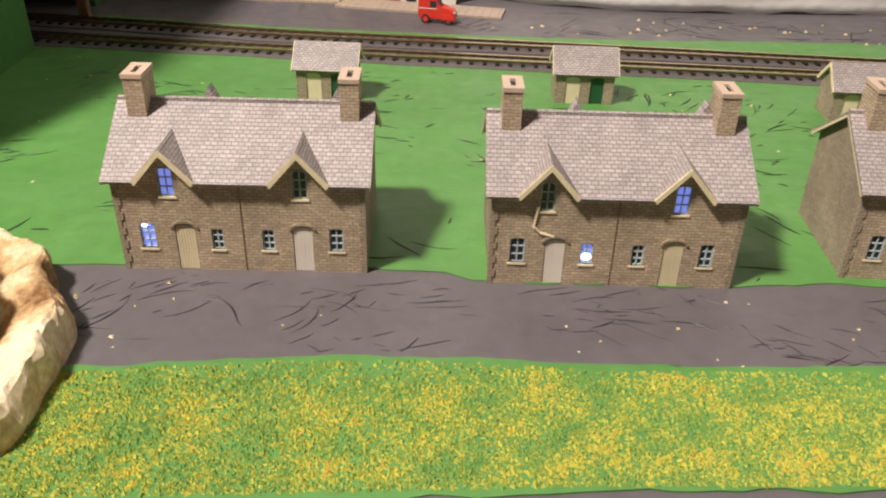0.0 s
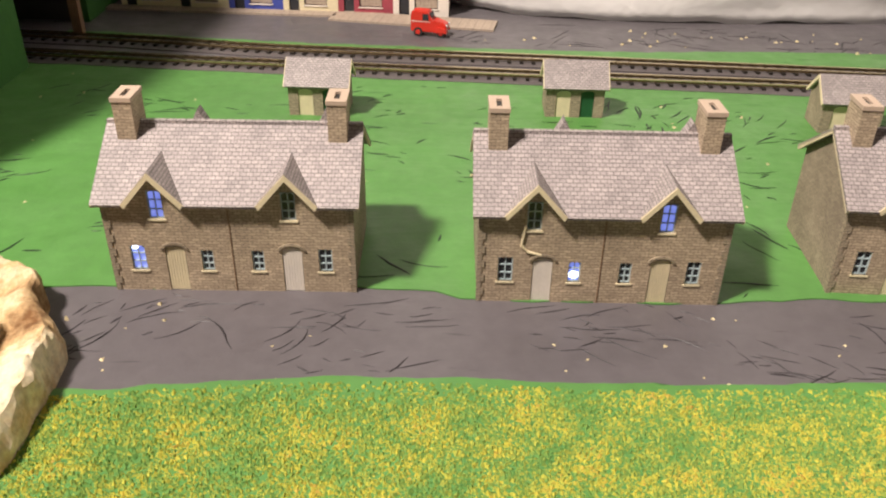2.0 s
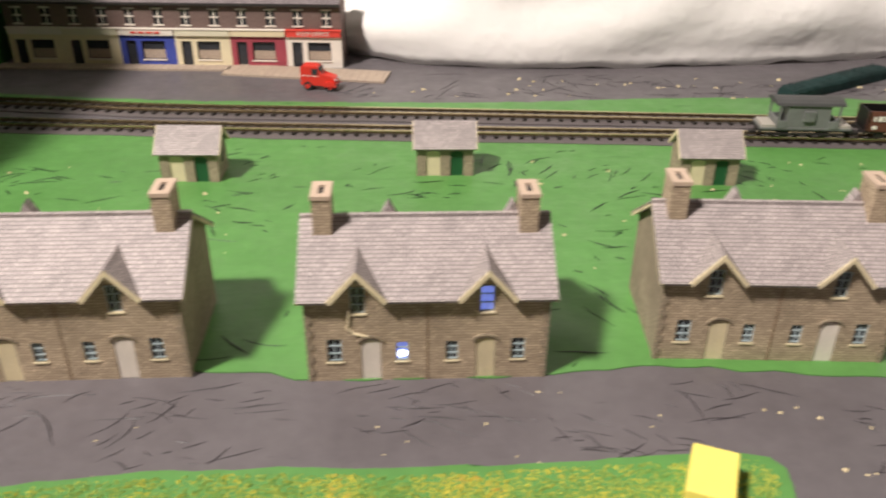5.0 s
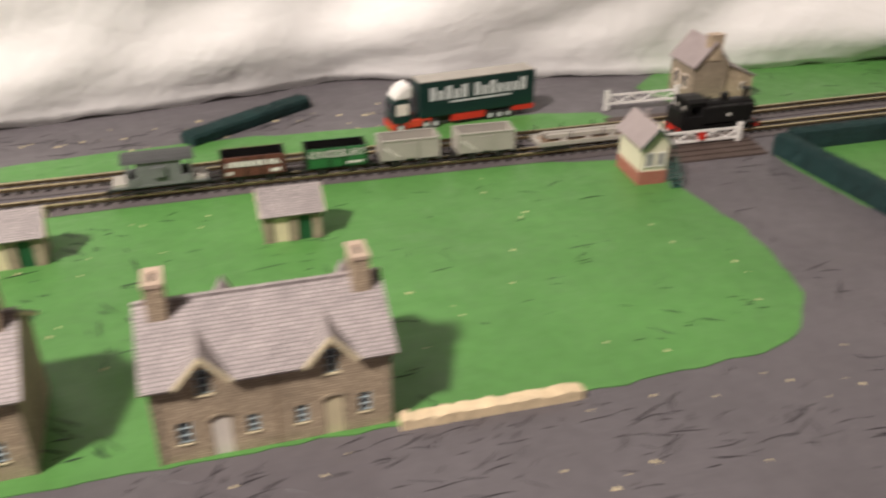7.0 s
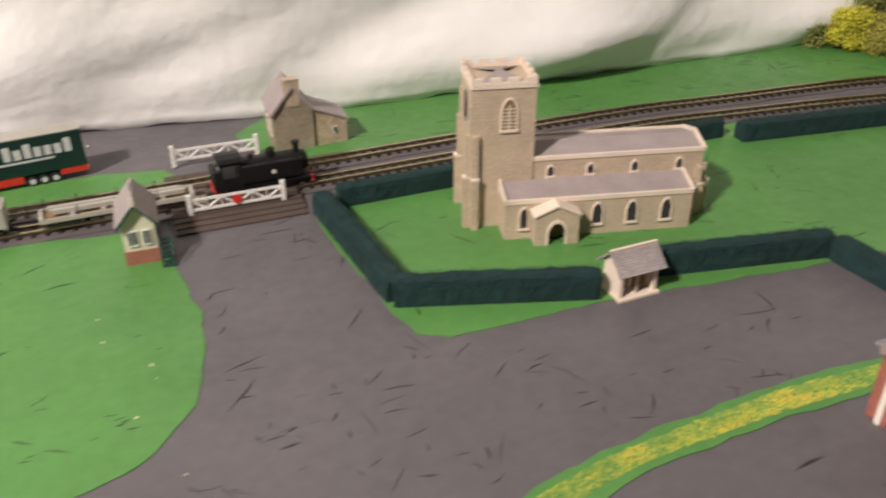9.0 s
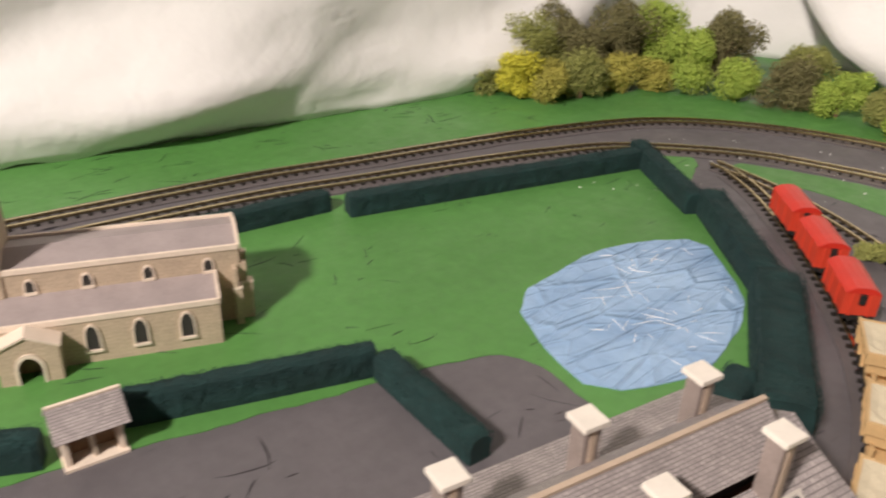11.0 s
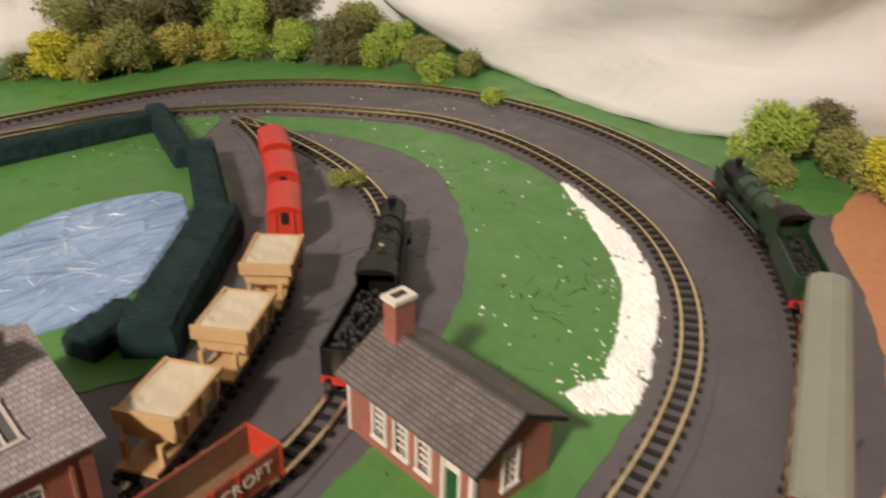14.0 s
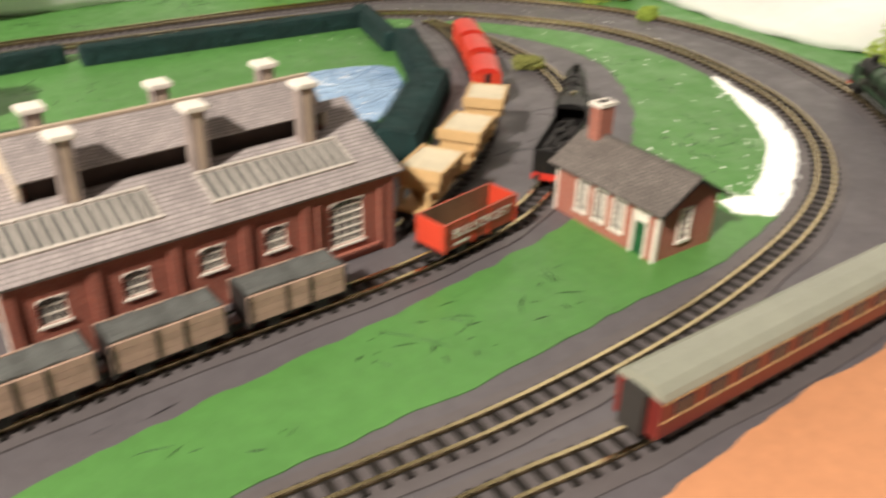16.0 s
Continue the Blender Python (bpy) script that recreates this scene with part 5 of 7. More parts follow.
for a, b, w, h in (((0.7255, 0.441), (0.7225, 0.322), 0.013, 0.0150), ((0.720, 0.3215), (0.822, 0.2745), 0.0115, 0.0165), ((0.8570, 0.2800), (0.968, 0.2450), 0.0115, 0.0160), ((0.970, 0.241), (0.968, 0.166), 0.0125, 0.0140),
                   ((0.738, 0.444), (1.046, 0.4115), 0.012, 0.0140), ((1.052, 0.3965), (1.285, 0.3400), 0.0135, 0.0150), ((1.299, 0.352), (1.250, 0.260), 0.0140, 0.0160), ((1.262, 0.258), (1.192, 0.166), 0.018, 0.0185),
                   ((1.196, 0.166), (1.090, 0.096), 0.027, 0.0200), ((1.106, 0.127), (1.072, 0.121), 0.018, 0.0130)):
    hedge(a, b, w, h)
hedge((0.343, 0.6030), (0.440, 0.6540), 0.015, 0.0085, "loose dark green hedge strip lying on the back road")


# ---- level crossing ----
def signal_box(at):
    t = thing("signal_box", "cream timber signal box on red brick base", "signal box", at=at)
    W, D, BZ, E, R = 0.0190, 0.0330, 0.0090, 0.0285, 0.0400
    part("base", B((0, 0, 0, W, D, BZ)), BRICK_LIGHT, t, "red brick base")
    bm = B((0.0004, 0.0004, BZ, W - 0.0004, D - 0.0004, E))
    prism(bm, [(0.0004, E), (W - 0.0004, E), (W / 2, R - 0.001)], 0.0004, 0.0016)
    prism(bm, [(0.0004, E), (W - 0.0004, E), (W / 2, R - 0.001)], D - 0.0016, D - 0.0004)
    part("cabin", bm, SIG_CREAM, t)
    bm = bmesh.new()
    for s, x in ((0, -0.0026), (1, W + 0.0026)):
        slope(bm, (x, -0.0026, E - 0.0024), (x, D + 0.0026, E - 0.0024), (W / 2, D + 0.0026, R), (W / 2, -0.0026, R), 0.0010)
    part("roof", bm, LEAD, t, "grey slate roof")
    part("finial", B((W / 2 - 0.0007, -0.003, R - 0.002, W / 2 + 0.0007, -0.0016, R + 0.0035)), SIG_CREAM, t)
    part("ridge_finial", B((W / 2 - 0.0009, D / 2, R - 0.001, W / 2 + 0.0009, D / 2 + 0.002, R + 0.0045)), LEAD, t)
    for s in (-1, 1):
        bm = bmesh.new()
        prism(bm, [(W / 2, R - 0.0006), (W / 2 + s * (W / 2 + 0.0026), E - 0.0030), (W / 2 + s * (W / 2 + 0.0020), E - 0.0044), (W / 2, R - 0.0024)], -0.0030, -0.0024)
        part("bargeboard", bm, SIG_GREEN, t)
    for x0, x1 in ((0.0036, 0.0082), (0.0118, 0.0156)):
        w = part("window", B((x0, 0.0000, 0.0128, x1, 0.0003, 0.0215)), DARK_GLASS, t)
        part("window_frame", B((x0 - 0.0005, -0.0005, 0.0122, x0, 0.0, 0.0221), (x1, -0.0005, 0.0122, x1 + 0.0005, 0.0, 0.0221), (x0, -0.0005, 0.0122, x1, 0.0, 0.0128), (x0, -0.0005, 0.0215, x1, 0.0, 0.0221),
                               ((x0 + x1) / 2 - 0.0002, -0.0005, 0.0128, (x0 + x1) / 2 + 0.0002, 0.0, 0.0215)), GATE_WHITE, w)
    for y0 in (0.006, 0.014, 0.022):
        w = part("window", B((W - 0.0004, y0, 0.0140, W - 0.0001, y0 + 0.005, 0.0220)), DARK_GLASS, t)
        part("window_frame", B((W - 0.0004, y0 + 0.0023, 0.014, W + 0.0002, y0 + 0.0027, 0.0220), (W - 0.0004, y0, 0.0178, W + 0.0002, y0 + 0.005, 0.0182)), GATE_WHITE, w)
    st = part("staircase", B(*[(W + 0.001, -0.009 + k * 0.0022, k * 0.0018, W + 0.008, -0.009 + (k + 1.3) * 0.0022, k * 0.0018 + 0.0007) for k in range(7)]), SIG_GREEN, t, "dark green outside stair")
    bm = bmesh.new()
    for x in (W + 0.001, W + 0.0074):
        rod(bm, (x, -0.009, 0.0), (x, 0.008, 0.0135), 0.0006, n=6)
        rod(bm, (x, -0.009, 0.0072), (x, 0.008, 0.0200), 0.0005, n=6)
        for k in range(5):
            rod(bm, (x, -0.009 + k * 0.004, 0.0 + k * 0.003), (x, -0.009 + k * 0.004, 0.0072 + k * 0.003), 0.0004, n=6)
    part("handrail", bm, SIG_GREEN, st)


signal_box(pose(0.6004, 0.4298, 0.0004, 0, 0, -9))


def crossing_gate(at, disc):
    t = thing("crossing_gate", "white lattice level crossing gate with red disc" if disc else "white lattice level crossing gate", "gate", "level crossing gates", at=at)
    L = 0.060
    for x in (0.0, L):
        part("post", B((x - 0.0014, -0.0014, 0.0, x + 0.0014, 0.0014, 0.0160)), GATE_WHITE, t)
    for z in (0.0042, 0.0112):
        part("rail", B((0.001, -0.0005, z, L - 0.001, 0.0005, z + 0.0017)), GATE_WHITE, t)
    bm = bmesh.new()
    for k in range(6):
        x = 0.001 + k * (L - 0.002) / 6
        x1 = x + (L - 0.002) / 6
        rod(bm, (x, 0, 0.005), (x1, 0, 0.0118), 0.0007, n=6) if k % 2 else rod(bm, (x, 0, 0.0118), (x1, 0, 0.005), 0.0007, n=6)
        rod(bm, (x, 0.0, 0.005), (x, 0.0, 0.0118), 0.0004, n=6)
    part("lattice", bm, GATE_WHITE, t)
    if disc:
        part("target_disc", rod(bmesh.new(), (L / 2, -0.0012, 0.0085), (L / 2, -0.0006, 0.0085), 0.0032, n=20), RED, t, "round red warning disc")


crossing_gate(pose(0.6475, 0.4700, 0.0014, 0, 0, -7), True)
crossing_gate(pose(0.6560, 0.5550, 0.0014, 0, 0, -7), False)
deck = thing("crossing_deck", "dark brown timber crossing deck between the rails", "crossing deck", at=pose(0.634, 0.4515, 0, 0, 0, -7))
for k, (y, z) in enumerate(((0.0, 0.0014), (0.0062, 0.0022), (0.0124, 0.0030), (0.0186, 0.0036), (0.0300, 0.0036), (0.0330, 0.0036), (0.0460, 0.0032), (0.0522, 0.0032), (0.0610, 0.0036), (0.0640, 0.0036), (0.0770, 0.0030), (0.0830, 0.0016))):
    part("plank", B((0.0, y, 0.0, 0.083, y + 0.0058 if k not in (4, 5, 8, 9) else y + 0.0028, z)), CRATE, deck)


def station_house(at):
    t = thing("station_house", "brown stone house with steep gable and lean-to", "house", at=at)
    W, D, E, R = 0.0300, 0.036, 0.0320, 0.0500
    part("house_wall", prism(bmesh.new(), [(0, 0), (W, 0), (W, E), (W / 2, R - 0.001), (0, E)], 0.0, D), STONE_DIM, t)
    for x in (-0.0024, W + 0.0024):
        bm = bmesh.new()
        slope(bm, (x, -0.0016, E - 0.0026), (x, D + 0.0016, E - 0.0026), (W / 2, D + 0.0016, R), (W / 2, -0.0016, R), 0.0011)
        part("roof_slope", bm, LEAD, t)
    bm = bmesh.new()
    slope(bm, (-0.0024, -0.0022, E - 0.0028), (-0.0024, -0.0016, E - 0.0028), (W / 2, -0.0016, R - 0.0002), (W / 2, -0.0022, R - 0.0002), 0.0016)
    part("bargeboard", bm, LEAD, t)
    c = part("chimney", B((W / 2 - 0.0050, -0.0006, R - 0.016, W / 2 + 0.0065, 0.0062, R + 0.0040)), STONE, t)
    part("chimney_cap", B((W / 2 - 0.0053, -0.0009, R + 0.0040, W / 2 + 0.0068, 0.0065, R + 0.0048)), CAP, c)
    part("lean_to", prism(bmesh.new(), [(W, 0.0), (W + 0.0260, 0.0), (W + 0.0260, 0.0190), (W, 0.0300)], 0.002, D - 0.004), STONE, t)
    bm = bmesh.new()
    slope(bm, (W - 0.0005, 0.0005, 0.0310), (W - 0.0005, D - 0.002, 0.0310), (W + 0.0280, D - 0.002, 0.0190), (W + 0.0280, 0.0005, 0.0190), 0.0010)
    part("lean_to_roof", bm, LEAD, t)
    w = part("lean_to_window", B((W + 0.0150, 0.0014, 0.0080, W + 0.0185, 0.0018, 0.0140)), WHITE_CARD, t)
    part("glazing", B((W + 0.0157, 0.0010, 0.0088, W + 0.0178, 0.0014, 0.0132)), DARK_GLASS, w)
    for y in (0.009, 0.022):
        v = part("side_window", B((-0.0004, y, 0.010, 0.0, y + 0.006, 0.020)), DARK_GLASS, t)
        part("surround", B((-0.0008, y - 0.001, 0.009, -0.0001, y, 0.021), (-0.0008, y + 0.006, 0.009, -0.0001, y + 0.007, 0.021), (-0.0008, y, 0.020, -0.0001, y + 0.006, 0.021), (-0.0008, y, 0.009, -0.0001, y + 0.006, 0.010)), CHURCH_TRIM, v)


station_house(pose(0.7300, 0.5470, 0.0004, 0, 0, -8))


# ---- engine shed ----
# Dark brown filling of the ridge opening; its shade is put into the colour.
SLOT = paint("shaded_slot_brown", (0.060, 0.042, 0.036), 0.8)
SKY_FRAME = paint("skylight_frame_card", (0.56, 0.51, 0.46), 0.7, vary=0.2)
VENT = paint("weathered_vent_card", (0.27, 0.22, 0.20), 0.75, vary=0.3)


def engine_shed():
    U = pose(1.0186, 0.0272, 0, 0, 0, -8.5)
    t = thing("engine_shed", "long red brick engine shed with slate roof and six vents", "engine shed", at=U)
    L, D, E = 0.167, 0.089, 0.0385
    holes = [(-0.0340, -0.0165, 0.0095, 0.0315)] + [(x - 0.0052, x + 0.0052, 0.0185, 0.0295) for x in (-0.061, -0.090, -0.121, -0.152)]
    bm = bmesh.new()
    wall_with_holes(bm, L, E, [(a + L, b + L, c, d) for a, b, c, d in holes], 0.0, 0.003)
    bmesh.ops.translate(bm, verts=bm.verts, vec=(-L, 0, 0))
    part("front_wall", bm, BRICK, t)
    for x in (0.0, -0.0440, -0.0730, -0.1035, -0.1340, -0.1638):
        part("pilaster", B((x - 0.0042, -0.0012, 0.0, x, 0.0, E - 0.004)), BRICK, t)
    part("cornice", B((-L, -0.0012, E - 0.004, 0.0, 0.0, E)), BRICK, t)
    part("plinth_course", B((-0.0400, -0.0018, 0.0040, -0.0080, -0.0001, 0.0052), (-0.0412, -0.0015, 0.0040, -0.0400, -0.0001, 0.0330), (-0.0080, -0.0015, 0.0040, -0.0068, -0.0001, 0.0330)), BRICK_LIGHT, t, "pale red moulded panel edge")
    part("rear_wall", B((-L, D - 0.003, 0, 0.0, D, E)), BRICK, t)
    bm = bmesh.new()
    prism(bm, [(0.003, 0.0), (D - 0.003, 0.0), (D - 0.003, E - 0.002), (D / 2, 0.0575), (0.003, E - 0.002)], -0.003, 0.0, "yz")
    part("east_gable", bm, BRICK, t)
    # open west end: posts and a truss
    for y in (0.003, D / 2 - 0.004, D - 0.011):
        p = part("portal_post", B((-L, y, 0, -L + 0.008, y + 0.008, E)), BRICK_LIGHT, t)
        part("post_edge", B((-L - 0.0008, y + 0.0026, 0.0, -L, y + 0.0054, E - 0.001)), WHITE_CARD, p)
    bm = bmesh.new()
    prism(bm, [(0.008, E - 0.004), (D - 0.008, E - 0.004), (D / 2, 0.0575)], -L, -L + 0.003, "yz")
    part("west_gable", bm, BRICK_LIGHT, t)
    bm = bmesh.new()
    for y0, y1 in ((0.0, D / 2), (D, D / 2)):
        slope(bm, (-L - 0.0045, y0, E + 0.0006), (-L - 0.0035, y0, E + 0.0006), (-L - 0.0035, y1, 0.0606), (-L - 0.0045, y1, 0.0606), 0.004)
    part("bargeboard", bm, VENT, t, "weathered grey bargeboards over the open end")
    bm = bmesh.new()
    x0, x1 = -L - 0.004, 0.0045
    cy0, cz0 = 0.0305, 0.0533
    for s in (0, 1):
        f = (lambda y: y) if s == 0 else (lambda y: D - y)
        slope(bm, (x0, f(-0.0030), E + 0.0006), (x1, f(-0.0030), E + 0.0006), (x1, f(cy0), cz0), (x0, f(cy0), cz0), 0.0014)
        back = part("roof", bm, SLATE, t, "weathered grey slate roof slope")
        roof = back if s == 0 else roof
        bm = bmesh.new()
        slope(bm, (x1 - 0.020, f(cy0), cz0), (x1, f(cy0), cz0), (x1, D / 2, 0.0610), (x1 - 0.020, D / 2, 0.0610), 0.0014)
        part("ridge_end", bm, SLATE, back)
        bm = bmesh.new()
        slope(bm, (x0, f(cy0), cz0), (x0 + 0.024, f(cy0), cz0), (x0 + 0.024, D / 2, 0.0610), (x0, D / 2, 0.0610), 0.0014)
        part("ridge_end", bm, SLATE, back)
        bm = bmesh.new()
    for s in (0, 1):
        f = (lambda y: y) if s == 0 else (lambda y: D - y)
        slope(bm, (x0 + 0.022, f(cy0 - 0.001), cz0 + 0.0085), (x1 - 0.020, f(cy0 - 0.001), cz0 + 0.0085), (x1 - 0.020, D / 2, 0.0755), (x0 + 0.022, D / 2, 0.0755), 0.0012)
    ridge = part("raised_ridge_roof", bm, SLATE, t, "raised smoke-vent roof along the ridge")
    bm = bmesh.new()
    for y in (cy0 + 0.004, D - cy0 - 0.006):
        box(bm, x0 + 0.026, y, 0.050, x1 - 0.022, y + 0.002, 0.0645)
    part("smoke_slot", bm, SLOT, ridge, "smoke slot under the ridge roof, filled dark for its shade")
    for x in (x0 + 0.022, x1 - 0.0212):
        bm = bmesh.new()
        prism(bm, [(cy0 - 0.001, cz0 + 0.0015), (D - cy0 + 0.001, cz0 + 0.0015), (D - cy0 + 0.001, cz0 + 0.0083), (D / 2, 0.0749), (cy0 - 0.001, cz0 + 0.0083)], x, x + 0.0012, "yz")
        part("ridge_gable", bm, PALE_STONE, ridge)
    part("ridge_cap", B((x0 + 0.022, D / 2 - 0.0010, 0.0749, x1 - 0.020, D / 2 + 0.0010, 0.0761)), CAP, ridge)
    for x in (-0.0280, -0.0790, -0.1310):
        for y in (0.0270, 0.0620):
            v = part("vent", B((x - 0.0034, y - 0.0034, 0.0500, x + 0.0034, y + 0.0034, 0.0770)), VENT, t)
            part("vent_edge", B((x - 0.0012, y - 0.0038, 0.0520, x + 0.0012, y - 0.0034, 0.0770)), CAP, v)
            part("vent_cap", box(bmesh.new(), x - 0.0050, y - 0.0050, 0.0770, x + 0.0050, y + 0.0050, 0.0792, 0.0003), WHITE_CARD, v, "white square vent cap")
    for xa, xb in ((-0.0830, -0.0160), (-0.1640, -0.1050)):
        def on(x, y, lift):
            z = E + 0.0006 + (y + 0.003) * (cz0 - E - 0.0006) / (cy0 + 0.003)
            return (x, y, z + lift)
        ya, yb = 0.0080, 0.0225
        bm = bmesh.new()
        slope(bm, on(xa - 0.0008, ya - 0.0012, 0.0014), on(xb + 0.0008, ya - 0.0012, 0.0014), on(xb + 0.0008, ya, 0.0014), on(xa - 0.0008, ya, 0.0014), 0.0013)
        sk = part("skylight", bm, SKY_FRAME, t, "white-framed roof skylight")
        bm = bmesh.new()
        slope(bm, on(xa - 0.0008, yb, 0.0014), on(xb + 0.0008, yb, 0.0014), on(xb + 0.0008, yb + 0.0012, 0.0014), on(xa - 0.0008, yb + 0.0012, 0.0014), 0.0013)
        part("top_rail", bm, SKY_FRAME, sk)
        for x in np.linspace(xa, xb - 0.0009, 15):
            bm = bmesh.new()
            slope(bm, on(x, ya, 0.0013), on(x + 0.0011, ya, 0.0013), on(x + 0.0011, yb, 0.0013), on(x, yb, 0.0013), 0.0012)
            part("glazing_bar", bm, SKY_FRAME, sk)
        bm = bmesh.new()
        slope(bm, on(xa, ya, 0.0003), on(xb, ya, 0.0003), on(xb, yb, 0.0003), on(xa, yb, 0.0003), 0.0002)
        part("glazing", bm, TARP, sk)
    for a, b, c, d in holes:
        m, w, h = (a + b) / 2, b - a, d - c
        win = part("window", B((a, 0.0016, c, b, 0.0020, d)), DARK_GLASS, t)
        bm = bmesh.new()
        nx = 4 if h > 0.015 else 3
        for k in range(nx + 1):
            x = a + w * k / nx
            box(bm, x - 0.0003, 0.0006, c, x + 0.0003, 0.0016, d)
        nz = 6 if h > 0.015 else 3
        for k in range(nz + 1):
            z = c + h * k / nz
            box(bm, a, 0.0006, z - 0.00022, b, 0.0016, z + 0.00022)
        part("window_frame", bm, WHITE_CARD, win)
        part("window_sill", B((a - 0.0006, -0.0010, c - 0.0009, b + 0.0006, 0.0002, c)), WHITE_CARD, win)
        part("window_head", prism(bmesh.new(), [(a, d)] + [(m - w / 2 * math.cos(q), d - 0.0024 + 0.0024 * math.sin(q)) for q in np.linspace(0, math.pi, 9)] + [(b, d)], -0.0004, 0.0014), WHITE_CARD, win)
    part("shed_floor", B((-L, 0.003, 0.0, -0.003, D - 0.003, 0.0012)), GREY_ROAD, t)


engine_shed()


def office():
    """Small red brick office: long windowed side, gable with a window, tall chimney at the far end."""
    U = Matrix.Translation((1.0904, -0.0722, 0.0005)) @ Matrix.Rotation(radians(-13.0), 4, "Z")
    t = thing("brick_office", "small red brick office with slate roof and tall chimney", "office", at=U)
    W, D, E, R = 0.0400, 0.0680, 0.0270, 0.0395
    hl = [(0.0460, 0.0525), (0.0335, 0.0400), (0.0210, 0.0275)]
    bm = bmesh.new()
    wall_with_holes(bm, D, E, [(a, b, 0.0070, 0.0225) for a, b in hl] + [(0.0065, 0.0140, 0.0, 0.0240)], 0.0, 0.0016)
    for v in bm.verts:
        v.co = Vector((v.co.y, v.co.x, v.co.z))
    part("long_wall", bm, BRICK_LIGHT, t)
    bm = bmesh.new()
    wall_with_holes(bm, W - 0.0032, E, [(0.0135, 0.0200, 0.0075, 0.0230)], 0.0, 0.0016)
    bmesh.ops.translate(bm, verts=bm.verts, vec=(0.0016, 0, 0))
    prism(bm, [(0.0, E), (W, E), (W / 2, R - 0.001)], 0.0, 0.0016)
    part("gable_wall", bm, BRICK_LIGHT, t)
    part("gable_wall", B((0.0016, D - 0.0016, 0.0, W - 0.0016, D, E)), BRICK_LIGHT, t)
    part("gable_top", prism(bmesh.new(), [(0.0, E), (W, E), (W / 2, R - 0.001)], D - 0.0016, D), BRICK_LIGHT, t)
    part("rear_wall", B((W - 0.0016, 0.0, 0.0, W, D, E)), BRICK_LIGHT, t)
    for q in ((-0.0006, -0.0006, 0, 0.0014, 0.0014, E), (-0.0006, 0.0142, 0, 0.0, 0.0152, E), (-0.0006, D - 0.001, 0, 0.0004, D + 0.0004, E)):
        part("corner_quoin", B(q), WHITE_CARD, t, "pale corner strip")
    bm = bmesh.new()
    for x in (-0.0040, W + 0.0040):
        slope(bm, (x, -0.0040, E - 0.0008), (x, D + 0.0040, E - 0.0008), (W / 2, D + 0.0040, R + 0.0008), (W / 2, -0.0040, R + 0.0008), 0.0012)
    part("roof", bm, SHOP_ROOF, t, "worn brown-grey slate roof")
    part("ridge", B((W / 2 - 0.0010, -0.0040, R + 0.0003, W / 2 + 0.0010, D + 0.0040, R + 0.0014)), SHOP_ROOF, t)
    bm = bmesh.new()
    for x in (-0.0040, W + 0.0040):
        slope(bm, (x, -0.0046, E - 0.0010), (x, -0.0040, E - 0.0010), (W / 2, -0.0040, R + 0.0006), (W / 2, -0.0046, R + 0.0006), 0.0016)
    part("bargeboard", bm, CHASSIS, t)
    c = part("chimney", B((W / 2 - 0.0048, D - 0.0100, E, W / 2 + 0.0048, D - 0.0030, 0.0550)), BRICK_LIGHT, t)
    part("chimney_cap", B((W / 2 - 0.0056, D - 0.0107, 0.0550, W / 2 + 0.0056, D - 0.0023, 0.0568)), WHITE_CARD, c)
    part("flue", B((W / 2 - 0.003, D - 0.0080, 0.0568, W / 2 + 0.003, D - 0.0045, 0.0570)), DARK, c)
    for a, b in hl:
        w = part("window", B((0.0010, a, 0.0070, 0.0014, b, 0.0225)), DARK_GLASS, t)
        bm = B((-0.0008, a - 0.001, 0.0060, 0.0010, a, 0.0235), (-0.0008, b, 0.0060, 0.0010, b + 0.001, 0.0235), (-0.0012, a - 0.0014, 0.0056, 0.0010, b + 0.0014, 0.0070), (-0.0008, a - 0.001, 0.0225, 0.0010, b + 0.001, 0.0240))
        for k in (1, 2):
            y = a + (b - a) * k / 3
            box(bm, 0.0003, y - 0.0002, 0.007, 0.0010, y + 0.0002, 0.0225)
        for k in range(1, 5):
            z = 0.007 + 0.0155 * k / 5
            box(bm, 0.0003, a, z - 0.0002, 0.0010, b, z + 0.0002)
        part("window_frame", bm, WHITE_CARD, w)
    w = part("gable_window", B((0.0151, 0.0010, 0.0075, 0.0216, 0.0014, 0.0230)), DARK_GLASS, t)
    bm = B((0.0141, -0.0008, 0.0065, 0.0151, 0.0010, 0.0240), (0.0216, -0.0008, 0.0065, 0.0226, 0.0010, 0.0240), (0.0137, -0.0012, 0.0060, 0.0230, 0.0010, 0.0075), (0.0141, -0.0008, 0.0230, 0.0226, 0.0010, 0.0245))
    for k in (1, 2):
        x = 0.0151 + 0.0065 * k / 3
        box(bm, x - 0.0002, 0.0003, 0.0075, x + 0.0002, 0.0010, 0.0230)
    for k in range(1, 5):
        z = 0.0075 + 0.0155 * k / 5
        box(bm, 0.0151, 0.0003, z - 0.0002, 0.0216, 0.0010, z + 0.0002)
    part("window_frame", bm, WHITE_CARD, w)
    d = part("door", B((0.0008, 0.0068, 0.0, 0.0014, 0.0137, 0.0165)), GREEN_DOOR, t, "dark green panelled door")
    part("fanlight", B((0.0004, 0.0068, 0.0170, 0.0014, 0.0137, 0.0238)), WHITE_CARD, d)
    part("door_frame", B((-0.0006, 0.0055, 0.0, 0.0010, 0.0067, 0.0245), (-0.0006, 0.0138, 0.0, 0.0010, 0.0150, 0.0245), (-0.0006, 0.0067, 0.0238, 0.0010, 0.0138, 0.0250)), WHITE_CARD, d)


